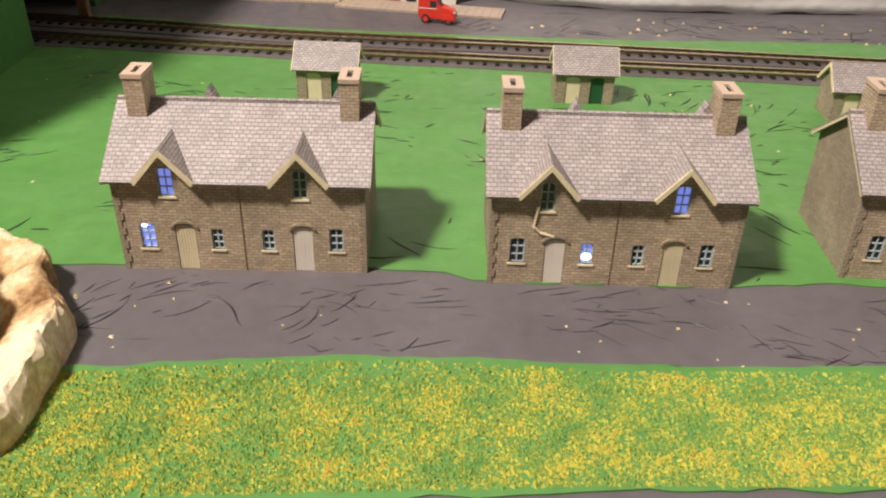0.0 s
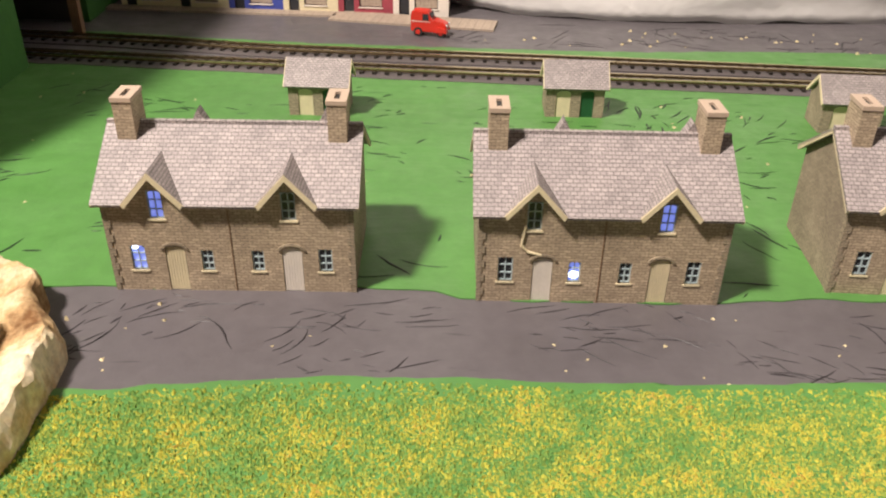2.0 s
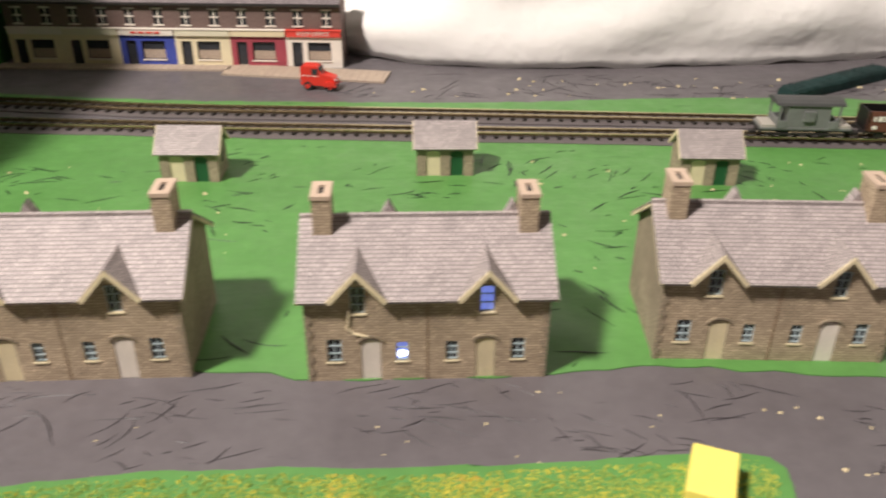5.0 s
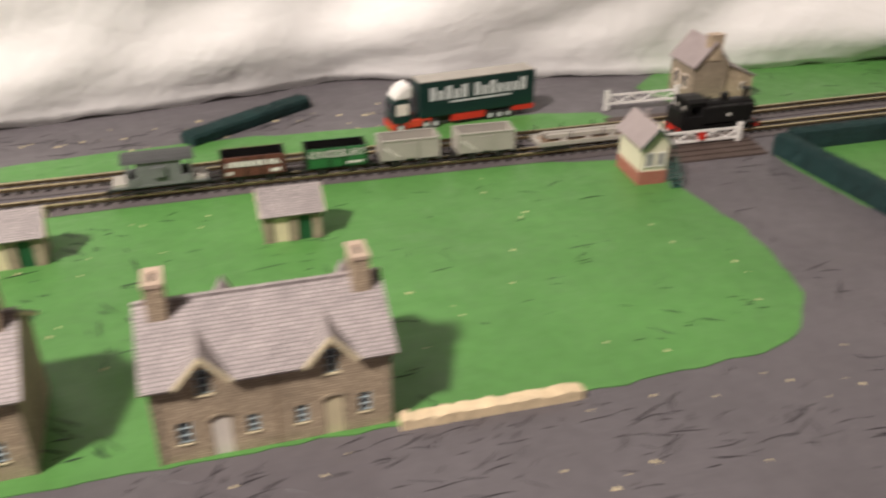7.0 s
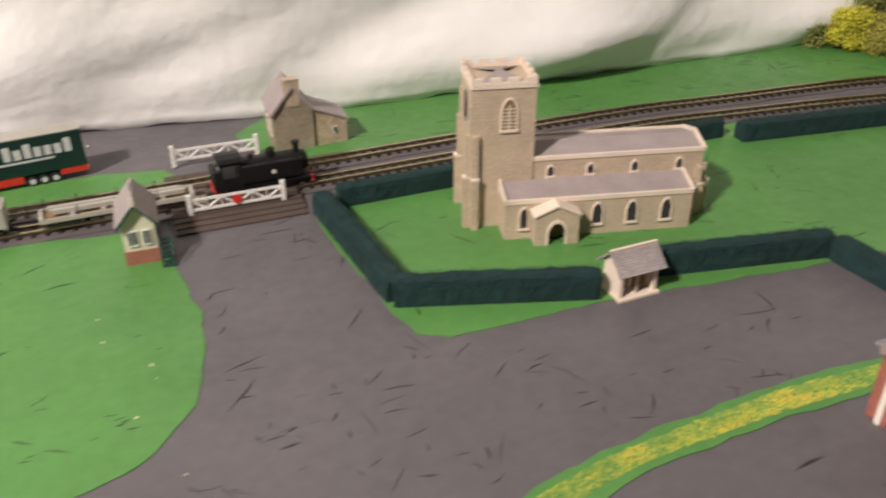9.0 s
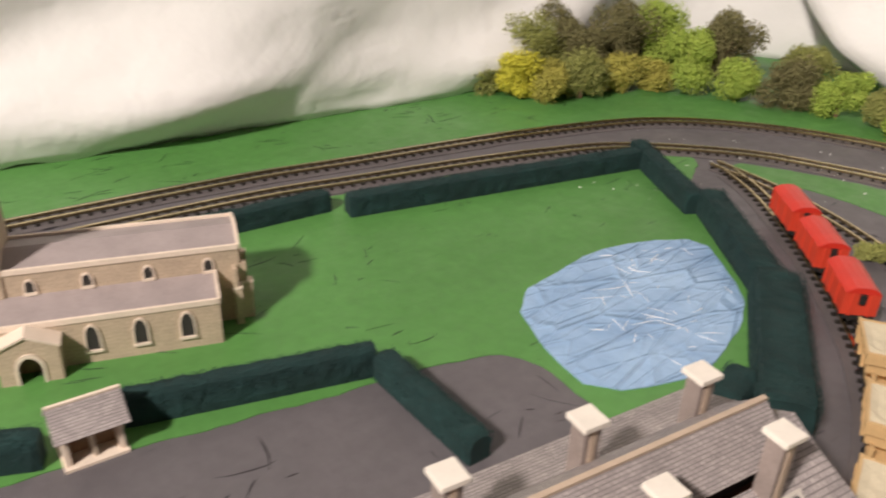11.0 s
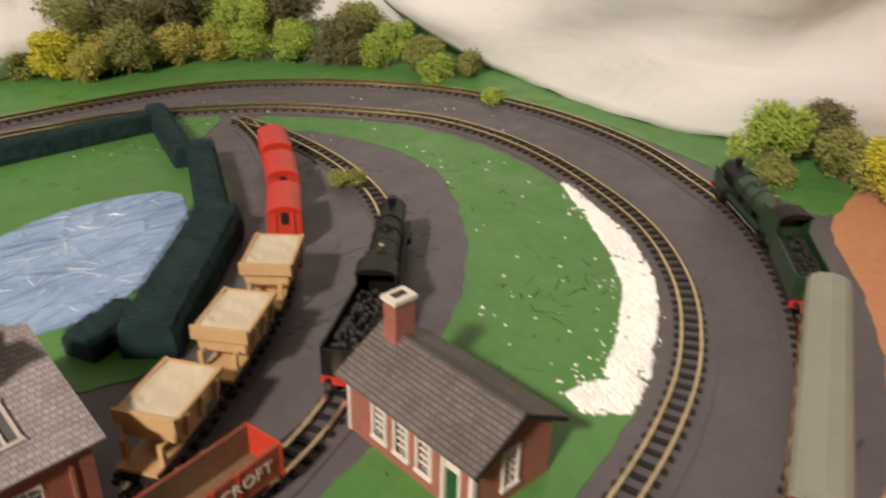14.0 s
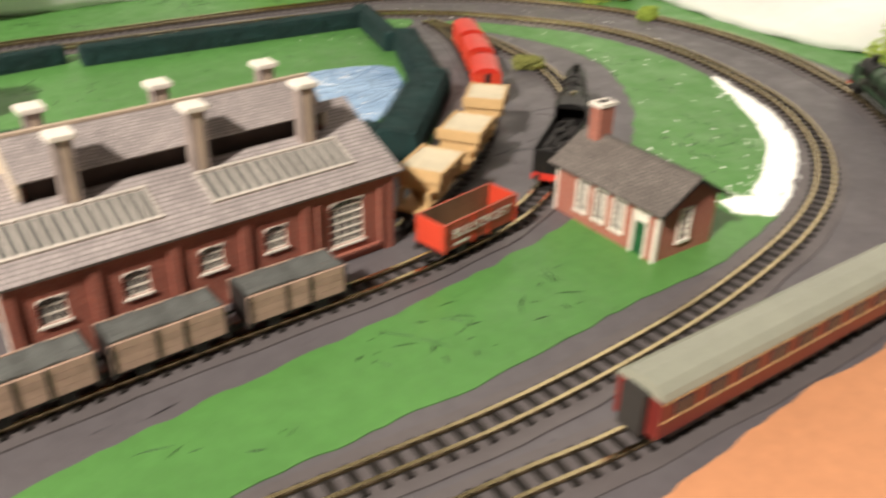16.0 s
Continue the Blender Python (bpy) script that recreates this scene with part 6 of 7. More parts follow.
SHOP_ROOF = masonry("worn_slate", (0.22, 0.19, 0.17), (0.17, 0.145, 0.13), (0.09, 0.08, 0.075), 0.0028, 0.0016, 0.16, "roof_y", 0.6, 0.3)
office()


# ---- rolling stock (x along the track, z from the board; rail top 0.0042) ----
RT = 0.0042


def axles(t, xs, r=0.0029, mat=WHEEL):
    for x in xs:
        for s in (-1, 1):
            part("wheel", rod(bmesh.new(), (x, s * 0.0040, RT + r), (x, s * 0.0052, RT + r), r, n=16), mat, t)


def underframe(t, L, W, z, xs, r=0.0029):
    bm = B((-L / 2, -W / 2 + 0.0012, z - 0.0016, L / 2, W / 2 - 0.0012, z), (-L / 2 - 0.0006, -W / 2 + 0.0004, z - 0.0022, -L / 2 + 0.001, W / 2 - 0.0004, z), (L / 2 - 0.001, -W / 2 + 0.0004, z - 0.0022, L / 2 + 0.0006, W / 2 - 0.0004, z))
    for x in xs:
        for s in (-1, 1):
            box(bm, x - 0.0026, s * 0.0056, RT + 0.0014, x + 0.0026, s * 0.0066, z - 0.0012)
    part("underframe", bm, CHASSIS, t)
    for e in (-1, 1):
        for s in (-1, 1):
            bm = bmesh.new()
            rod(bm, (e * (L / 2 + 0.0004), s * 0.0048, z - 0.0010), (e * (L / 2 + 0.0026), s * 0.0048, z - 0.0010), 0.0006, n=8)
            rod(bm, (e * (L / 2 + 0.0026), s * 0.0048, z - 0.0010), (e * (L / 2 + 0.0031), s * 0.0048, z - 0.0010), 0.0012, n=10)
            part("buffer", bm, CHASSIS, t)
        part("coupling", B((e * (L / 2), -0.0012, RT + 0.0006, e * (L / 2 + 0.0045), 0.0012, RT + 0.0024)), CHASSIS, t)
    axles(t, xs, r)


def open_wagon(at, side, end, inside, label, L=0.0395, W=0.0160, H=0.0128, planks=5, group="goods train", load=None):
    t = thing("open_wagon", label, "wagon", group, at=at)
    z0 = 0.0102
    underframe(t, L, W, z0, (-0.0098, 0.0098))
    th = 0.0008
    for s in (-1, 1):
        bm = bmesh.new()
        for k in range(planks):
            a, b = z0 + H * k / planks, z0 + H * (k + 1) / planks
            box(bm, -L / 2, min(s * W / 2, s * (W / 2 - th)), a + 0.00006, L / 2, max(s * W / 2, s * (W / 2 - th)), b - 0.00006)
        sd = part("side", bm, side, t)
        bm = bmesh.new()
        for x in (-L / 2 + 0.0006, -0.0048, 0.0048, L / 2 - 0.0006):
            box(bm, x - 0.0005, min(s * W / 2, s * (W / 2 + 0.0004)), z0 - 0.001, x + 0.0005, max(s * W / 2, s * (W / 2 + 0.0004)), z0 + H)
        part("ironwork", bm, end, sd)
        part("liner", B((-L / 2 + th, min(s * (W / 2 - th), s * (W / 2 - th - 0.0002)), z0 + 0.0002, L / 2 - th, max(s * (W / 2 - th), s * (W / 2 - th - 0.0002)), z0 + H)), inside, t)
    for e in (-1, 1):
        part("end", B((min(e * L / 2, e * (L / 2 - th)), -W / 2 + th, z0, max(e * L / 2, e * (L / 2 - th)), W / 2 - th, z0 + H)), end, t)
    part("floor", B((-L / 2 + th, -W / 2 + th, z0 - 0.0002, L / 2 - th, W / 2 - th, z0 + 0.0006)), inside, t)
    if load:
        bm = bmesh.new()
        box(bm, -L / 2 + 0.001, -W / 2 + 0.0012, z0 + 0.0006, L / 2 - 0.001, W / 2 - 0.0012, z0 + H + 0.0004)
        bmesh.ops.subdivide_edges(bm, edges=bm.edges[:], cuts=6, use_grid_fill=True)
        for v in bm.verts:
            if v.co.z > z0 + H:
                v.co.z += 0.0012 * noise.noise(v.co * 260)
        part("load", bm, load, t)
    return t


def bar_letters(t, spans, W, z, mat=LETTER):
    for s in (-1, 1):
        part("lettering_bars", B(*[(a, min(s * (W / 2 + 0.00045), s * (W / 2 + 0.0006)), z, b, max(s * (W / 2 + 0.00045), s * (W / 2 + 0.0006)), z + h) for a, b, h in spans]), mat, t, "white bars of painted lettering")


def words(t, text, size, W, z, squeeze):
    lettering("lettering", text, size, LETTER, t, pose(0, -W / 2 - 0.0006, z, 90, 0, 0), "white capital lettering", squeeze)
    lettering("lettering", text, size, LETTER, t, pose(0, W / 2 + 0.0006, z, 90, 0, 180), "white capital lettering", squeeze)


def mineral_wagon(at):
    t = open_wagon(at, WAGON_GREY, WAGON_GREY, WAGON_GREY, "light grey steel mineral wagon, empty", planks=1, H=0.0135)
    for s in (-1, 1):
        y = s * 0.0082
        part("door_panel", B((-0.0045, min(y, y + s * 0.0005), 0.0112, 0.0045, max(y, y + s * 0.0005), 0.0215)), WAGON_GREY, t)
        bm = bmesh.new()
        rod(bm, (-0.0170, y + s * 0.0002, 0.0190), (-0.0080, y + s * 0.0002, 0.0125), 0.0005, n=6)
        part("white_stripe", bm, LETTER, t)
    part("rim", B((-0.0199, -0.0084, 0.0232, 0.0199, -0.0070, 0.0240), (-0.0199, 0.0070, 0.0232, 0.0199, 0.0084, 0.0240), (-0.0199, -0.0070, 0.0232, -0.0187, 0.0070, 0.0240), (0.0187, -0.0070, 0.0232, 0.0199, 0.0070, 0.0240)), WAGON_GREY, t)


def brake_van(at):
    t = thing("brake_van", "grey goods brake van with open verandas and dark roof", "brake van", "goods train", at=at)
    L, W, z0 = 0.0560, 0.0160, 0.0102
    underframe(t, L, W, z0, (-0.0125, 0.0125))
    part("deck", B((-L / 2, -W / 2, z0, L / 2, W / 2, z0 + 0.0012)), VAN_GREY, t)
    part("cabin", B((-0.0130, -W / 2 + 0.0004, z0 + 0.0012, 0.0130, W / 2 - 0.0004, 0.0258)), VAN_GREY, t)
    for s in (-1, 1):
        part("ducket", box(bmesh.new(), -0.0034, min(s * W / 2 - s * 0.0004, s * W / 2 + s * 0.0014), 0.0158, 0.0034, max(s * W / 2 - s * 0.0004, s * W / 2 + s * 0.0014), 0.0225, 0.0004), VAN_GREY, t)
        bm = bmesh.new()
        for e in (-1, 1):
            box(bm, min(e * 0.0178, e * 0.0190), s * W / 2 - 0.0005, z0 + 0.0012, max(e * 0.0178, e * 0.0190), s * W / 2 + 0.0005, 0.0258)
            box(bm, min(e * 0.0130, e * 0.0185), s * W / 2 - 0.0004, z0 + 0.0012, max(e * 0.0130, e * 0.0185), s * W / 2 + 0.0004, 0.0160)
        part("veranda_posts", bm, VAN_GREY, t)
        part("footboard", B((-0.0240, s * (W / 2 - 0.0006) - 0.0008, z0 - 0.0032, 0.0240, s * (W / 2 - 0.0006) + 0.0008, z0 - 0.0024)), CHASSIS, t)
    for e in (-1, 1):
        part("end_rail", B((min(e * 0.0178, e * 0.0188), -W / 2, z0 + 0.0012, max(e * 0.0178, e * 0.0188), W / 2, 0.0165)), VAN_GREY, t)
        part("end_plate", B((min(e * 0.0192, e * 0.0272), -W / 2 + 0.0008, z0 + 0.0012, max(e * 0.0192, e * 0.0272), W / 2 - 0.0008, z0 + 0.0028)), WAGON_GREY, t)
    bm = bmesh.new()
    prism(bm, [(-0.0088, 0.0258), (0.0088, 0.0258), (0.0080, 0.0274), (0.0045, 0.0286), (0.0, 0.0290), (-0.0045, 0.0286), (-0.0080, 0.0274)], -0.0210, 0.0210, "yz")
    part("roof", bm, VAN_ROOF, t, "dark grey curved roof")


def bogie_flat(at):
    t = thing("bogie_flat_wagon", "long grey-brown bogie bolster wagon with girder load", "wagon", "goods train", at=at)
    L, W, z0 = 0.0860, 0.0160, 0.0090
    bm = B((-L / 2, -W / 2, z0, L / 2, -W / 2 + 0.0012, z0 + 0.0026), (-L / 2, W / 2 - 0.0012, z0, L / 2, W / 2, z0 + 0.0026))
    for k in range(6):
        x = -L / 2 + 0.001 + k * (L - 0.002) / 5
        box(bm, x - 0.0012, -W / 2 + 0.0012, z0, x + 0.0012, W / 2 - 0.0012, z0 + 0.0030)
    part("frame", bm, WAGON_GREY, t)
    part("deck", B((-L / 2 + 0.001, -W / 2 + 0.0012, z0 + 0.0002, L / 2 - 0.001, W / 2 - 0.0012, z0 + 0.0012)), WOOD_IN, t)
    bm = B((-0.036, -0.0036, z0 + 0.0030, 0.038, -0.0006, z0 + 0.0056), (-0.038, 0.0008, z0 + 0.0030, 0.036, 0.0036, z0 + 0.0056))
    part("girder", bm, WAGON_GREY, t, "two pale grey girders")
    for x in (-0.040, -0.022, 0.0, 0.022, 0.040):
        bm = bmesh.new()
        for s in (-1, 1):
            rod(bm, (x, s * 0.0076, z0 + 0.0026), (x, s * 0.0076, z0 + 0.0088), 0.0004, n=6)
        part("stanchion", bm, CHASSIS, t)
    for c in (-0.030, 0.030):
        bm = B((c - 0.0095, -0.0068, RT + 0.0014, c + 0.0095, -0.0056, z0), (c - 0.0095, 0.0056, RT + 0.0014, c + 0.0095, 0.0068, z0), (c - 0.002, -0.006, RT + 0.002, c + 0.002, 0.006, z0))
        part("bogie", bm, CHASSIS, t)
        axles(t, (c - 0.0062, c + 0.0062), 0.0026)


def tank_loco(at):
    """Runs forward along +x."""
    t = thing("tank_locomotive", "black pannier tank locomotive with red buffer beams", "locomotive", "goods train", at=at)
    L = 0.0560
    part("footplate", B((-L / 2, -0.0080, 0.0096, L / 2, 0.0080, 0.0108), (-0.022, -0.005, 0.0060, 0.024, 0.005, 0.0096)), BLACK, t)
    bm = bmesh.new()
    rod(bm, (-0.012, 0, 0.0185), (0.0262, 0, 0.0185), 0.0058, n=24)
    part("boiler", bm, BLACK, t, smooth=False)
    part("smokebox_door", rod(bmesh.new(), (0.0262, 0, 0.0185), (0.0272, 0, 0.0185), 0.0046, n=20), BLACK, t)
    for s in (-1, 1):
        part("side_tank", box(bmesh.new(), -0.0120, min(s * 0.0042, s * 0.0080), 0.0120, 0.0235, max(s * 0.0042, s * 0.0080), 0.0225, 0.0008), BLACK, t)
        part("emblem", rod(bmesh.new(), (0.006, s * 0.0080, 0.0172), (0.006, s * 0.0082, 0.0172), 0.0012, n=12), LETTER, t, "small white emblem")
        part("coupling_rod", B((-0.0125, min(s * 0.0058, s * 0.0064), RT + 0.0030, 0.0145, max(s * 0.0058, s * 0.0064), RT + 0.0040)), WHEEL, t)
    part("cab", B((-0.0240, -0.0080, 0.0108, -0.0120, 0.0080, 0.0175), (-0.0240, -0.0080, 0.0175, -0.0228, 0.0080, 0.0268), (-0.0132, -0.0080, 0.0175, -0.0120, 0.0080, 0.0268), (-0.0240, -0.0080, 0.0245, -0.0120, 0.0080, 0.0268)), BLACK, t)
    bm = bmesh.new()
    prism(bm, [(-0.0088, 0.0266), (0.0088, 0.0266), (0.0060, 0.0282), (0.0, 0.0288), (-0.0060, 0.0282)], -0.0252, -0.0108, "yz")
    part("cab_roof", bm, BLACK, t)
    part("bunker", box(bmesh.new(), -0.0280, -0.0078, 0.0108, -0.0240, 0.0078, 0.0215, 0.0004), BLACK, t)
    part("chimney", rod(rod(bmesh.new(), (0.0215, 0, 0.0235), (0.0215, 0, 0.0295), 0.0016, 0.0019, 14), (0.0215, 0, 0.0295), (0.0215, 0, 0.0305), 0.0025, n=14), BLACK, t)
    part("dome", ball(rod(bmesh.new(), (0.0065, 0, 0.0230), (0.0065, 0, 0.0268), 0.0027, n=16), (0.0065, 0, 0.0268), 0.0027), BLACK, t)
    part("safety_valve", rod(bmesh.new(), (-0.0050, 0, 0.0235), (-0.0050, 0, 0.0270), 0.0014, 0.0010, 12), BLACK, t)
    part("buffer_beam", B((-L / 2 - 0.0008, -0.0080, 0.0072, -L / 2, 0.0080, 0.0104)), RED, t)
    part("buffer_beam", B((L / 2, -0.0080, 0.0072, L / 2 + 0.0008, 0.0080, 0.0104)), RED, t)
    for e in (-1, 1):
        for s in (-1, 1):
            part("buffer", rod(bmesh.new(), (e * (L / 2 + 0.0008), s * 0.0052, 0.0090), (e * (L / 2 + 0.0034), s * 0.0052, 0.0090), 0.0013, n=10), CHASSIS, t)
        part("coupling", B((e * (L / 2), -0.0014, RT + 0.0006, e * (L / 2 + 0.0045), 0.0014, RT + 0.0026)), CHASSIS, t)
    axles(t, (-0.0125, 0.0010, 0.0145), 0.0046)
    part("rear_spectacle", rod(rod(bmesh.new(), (-0.0245, 0.004, 0.0225), (-0.0240, 0.004, 0.0225), 0.0014, n=12), (-0.0245, -0.004, 0.0225), (-0.0240, -0.004, 0.0225), 0.0014, n=12), WAGON_GREY, t)


def tender_loco(at_engine, at_tender, paintwork, label, group, deflectors):
    """Engine and tender, each facing +x, standing on the track one behind the other."""
    t = thing("tender_locomotive", label, "locomotive", group, at=at_engine)
    part("footplate", B((-0.0420, -0.0082, 0.0105, 0.0420, 0.0082, 0.0116), (-0.036, -0.005, 0.0065, 0.040, 0.005, 0.0105)), BLACK, t)
    bm = bmesh.new()
    rod(bm, (-0.024, 0, 0.0205), (0.018, 0, 0.0205), 0.0070, 0.0063, 26)
    part("boiler", bm, paintwork, t)
    part("smokebox", rod(bmesh.new(), (0.018, 0, 0.0203), (0.0375, 0, 0.0203), 0.0064, n=26), BLACK, t)
    part("smokebox_door", ball(bmesh.new(), (0.0375, 0, 0.0203), 0.0056, (0.25, 1, 1)), BLACK, t, smooth=True)
    bm = bmesh.new()
    for x in (-0.022, -0.008, 0.004, 0.016):
        rod(bm, (x - 0.0003, 0, 0.0205), (x + 0.0003, 0, 0.0205), 0.0071, n=26)
    part("boiler_bands", bm, CHASSIS, t)
    part("firebox", box(bmesh.new(), -0.0330, -0.0070, 0.0116, -0.0200, 0.0070, 0.0272, 0.0016), paintwork, t)
    cab = part("cab", B((-0.0420, -0.0082, 0.0116, -0.0330, -0.0074, 0.0282), (-0.0420, 0.0074, 0.0116, -0.0330, 0.0082, 0.0282), (-0.0338, -0.0074, 0.0116, -0.0330, 0.0074, 0.0282)), paintwork, t)
    bm = bmesh.new()
    prism(bm, [(-0.0086, 0.0280), (0.0086, 0.0280), (0.0060, 0.0300), (0.0, 0.0308), (-0.0060, 0.0300)], -0.0440, -0.0322, "yz")
    part("cab_roof", bm, BLACK, cab)
    part("chimney", rod(bmesh.new(), (0.0290, 0, 0.0260), (0.0290, 0, 0.0305), 0.0020, 0.0024, 14), BLACK, t)
    part("dome", ball(bmesh.new(), (0.0020, 0, 0.0268), 0.0030, (1.3, 1, 0.9)), paintwork, t, smooth=True)
    part("safety_valve", rod(bmesh.new(), (-0.0190, 0, 0.0268), (-0.0190, 0, 0.0292), 0.0012, n=10), RAIL, t)
    for s in (-1, 1):
        part("splasher", box(bmesh.new(), -0.022, min(s * 0.0062, s * 0.0081), 0.0116, 0.0200, max(s * 0.0062, s * 0.0081), 0.0140, 0.0006), paintwork, t)
        part("cylinder", rod(bmesh.new(), (0.0250, s * 0.0072, 0.0085), (0.0345, s * 0.0072, 0.0085), 0.0024, n=14), BLACK, t)
        part("coupling_rod", B((-0.018, min(s * 0.0060, s * 0.0066), RT + 0.0040, 0.0200, max(s * 0.0060, s * 0.0066), RT + 0.0050)), SILVER, t)
        if deflectors:
            part("smoke_deflector", B((0.0270, min(s * 0.0078, s * 0.0082), 0.0120, 0.0395, max(s * 0.0078, s * 0.0082), 0.0225)), paintwork, t)
    part("buffer_beam", B((0.0420, -0.0080, 0.0080, 0.0428, 0.0080, 0.0112)), RED, t)
    axles(t, (-0.018, 0.001, 0.020), 0.0062)
    axles(t, (0.029, 0.037), 0.0030)
    d = thing("tender", "matching tender heaped with coal", "tender", group, at=at_tender)
    part("frame", B((-0.0230, -0.0078, 0.0080, 0.0230, 0.0078, 0.0112)), CHASSIS, d)
    part("tank", B((-0.0230, -0.0080, 0.0112, 0.0230, -0.0072, 0.0235), (-0.0230, 0.0072, 0.0112, 0.0230, 0.0080, 0.0235), (-0.0230, -0.0072, 0.0112, -0.0222, 0.0072, 0.0225), (-0.0222, -0.0072, 0.0112, 0.0230, 0.0072, 0.0190)), paintwork, d)
    bm = bmesh.new()
    rnd = random.Random(5)
    for _ in range(120):
        x, y = rnd.uniform(-0.018, 0.021), rnd.uniform(-0.0062, 0.0062)
        ball(bm, (x, y, 0.0190 + 0.0040 * (1 - (y / 0.0066) ** 2) * rnd.uniform(0.4, 1)), rnd.uniform(0.0008, 0.0015), sub=1)
    tagged(part("coal", bm, CHASSIS, d), kind="stuff")
    part("buffer_beam", B((-0.0238, -0.0080, 0.0075, -0.0230, 0.0080, 0.0108)), RED, d, "bright red buffer beam")
    bm = bmesh.new()
    for s in (-1, 1):
        rod(bm, (-0.0238, s * 0.0052, 0.0092), (-0.0264, s * 0.0052, 0.0092), 0.0013, n=10)
    part("buffers", bm, CHASSIS, d)
    axles(d, (-0.015, 0.0, 0.015), 0.0036)


def coach(at):
    t = thing("passenger_coach", "maroon passenger coach with grey-green roof", "coach", "express train", at=at)
    L, W = 0.1390, 0.0172
    body = part("body", box(bmesh.new(), -L / 2, -W / 2, 0.0098, L / 2, W / 2, 0.0240, 0.0006), MAROON, t)
    bm = bmesh.new()
    prism(bm, [(-W / 2 - 0.0003, 0.0238), (W / 2 + 0.0003, 0.0238), (W / 2 - 0.0008, 0.0258), (W / 2 - 0.0034, 0.0276), (0.0, 0.0286), (-W / 2 + 0.0034, 0.0276), (-W / 2 + 0.0008, 0.0258)], -L / 2, L / 2, "yz")
    part("roof", bm, COACH_ROOF, t)
    for s in (-1, 1):
        y0, y1 = sorted((s * W / 2, s * (W / 2 + 0.0003)))
        for k in range(9):
            x = -L / 2 + 0.010 + k * (L - 0.020) / 8
            part("window", B((x - 0.0040, y0, 0.0172, x + 0.0040, y1, 0.0218)), DARK_GLASS, body)
        part("lining", B((-L / 2 + 0.0004, y0, 0.0160, L / 2 - 0.0004, y1, 0.0163), (-L / 2 + 0.0004, y0, 0.0228, L / 2 - 0.0004, y1, 0.0231)), TAN, body, "thin dull gold lining")
    part("underframe", B((-L / 2 + 0.002, -0.0060, 0.0078, L / 2 - 0.002, 0.0060, 0.0098), (-0.018, -0.0066, 0.0058, 0.018, 0.0066, 0.0078)), CHASSIS, t)
    for c in (-L / 2 + 0.020, L / 2 - 0.020):
        part("bogie", B((c - 0.012, -0.0066, RT + 0.0012, c + 0.012, -0.0055, 0.0078), (c - 0.012, 0.0055, RT + 0.0012, c + 0.012, 0.0066, 0.0078), (c - 0.002, -0.0055, RT + 0.002, c + 0.002, 0.0055, 0.0078)), CHASSIS, t)
        axles(t, (c - 0.0085, c + 0.0085), 0.0032)
    for e in (-1, 1):
        part("gangway", B((min(e * L / 2, e * (L / 2 + 0.0026)), -0.0042, 0.0098, max(e * L / 2, e * (L / 2 + 0.0026)), 0.0042, 0.0245)), DARK, t)


def tipper(at):
    t = thing("tipper_wagon", "tan hopper wagon with cream load", "wagon", "tan hopper wagons", at=at)
    underframe(t, 0.0380, 0.0150, 0.0088, (-0.0095, 0.0095))
    bm = bmesh.new()
    prism(bm, [(-0.0082, 0.0150), (0.0082, 0.0150), (0.0092, 0.0225), (-0.0092, 0.0225)], -0.0108, 0.0158, "yz")
    bmesh.ops.bevel(bm, geom=bm.edges[:], offset=0.0004, segments=1, affect="EDGES")
    part("hopper", bm, TAN, t)
    part("pedestal", prism(bmesh.new(), [(-0.0040, 0.0088), (0.0090, 0.0088), (0.0130, 0.0150), (-0.0060, 0.0150)], -0.0058, 0.0058), TAN, t)
    part("rim", B((-0.0115, -0.0098, 0.0218, 0.0165, -0.0086, 0.0236), (-0.0115, 0.0086, 0.0218, 0.0165, 0.0098, 0.0236), (0.0153, -0.0086, 0.0218, 0.0165, 0.0086, 0.0232)), TAN, t)
    part("end_board", B((-0.0122, -0.0098, 0.0200, -0.0108, 0.0098, 0.0248)), TAN, t, "raised tan end board")
    bm = bmesh.new()
    box(bm, -0.0106, -0.0086, 0.0222, 0.0153, 0.0086, 0.0230)
    bmesh.ops.subdivide_edges(bm, edges=bm.edges[:], cuts=5, use_grid_fill=True)
    for v in bm.verts:
        if v.co.z > 0.0226:
            v.co.z += 0.0008 * noise.noise(v.co * 300)
    part("load", bm, TAN_LOAD, t)
    part("end_platform", B((-0.0185, -0.0062, 0.0088, -0.0040, 0.0062, 0.0100)), TAN, t)
    for s in (-1, 1):
        part("end_post", B((-0.0150, s * 0.0058 - 0.0008, 0.0100, -0.0134, s * 0.0058 + 0.0008, 0.0170)), TAN, t)
        part("strut", rod(bmesh.new(), (-0.0142, s * 0.0058, 0.0165), (-0.0080, s * 0.0062, 0.0152), 0.0007, n=6), TAN, t)
        for x in (-0.0060, 0.0025, 0.0110):
            part("rib", prism(bmesh.new(), [(s * 0.0080, 0.0146), (s * 0.0094, 0.0146), (s * 0.0104, 0.0222), (s * 0.0090, 0.0222)], x, x + 0.0013, "yz"), TAN, t)


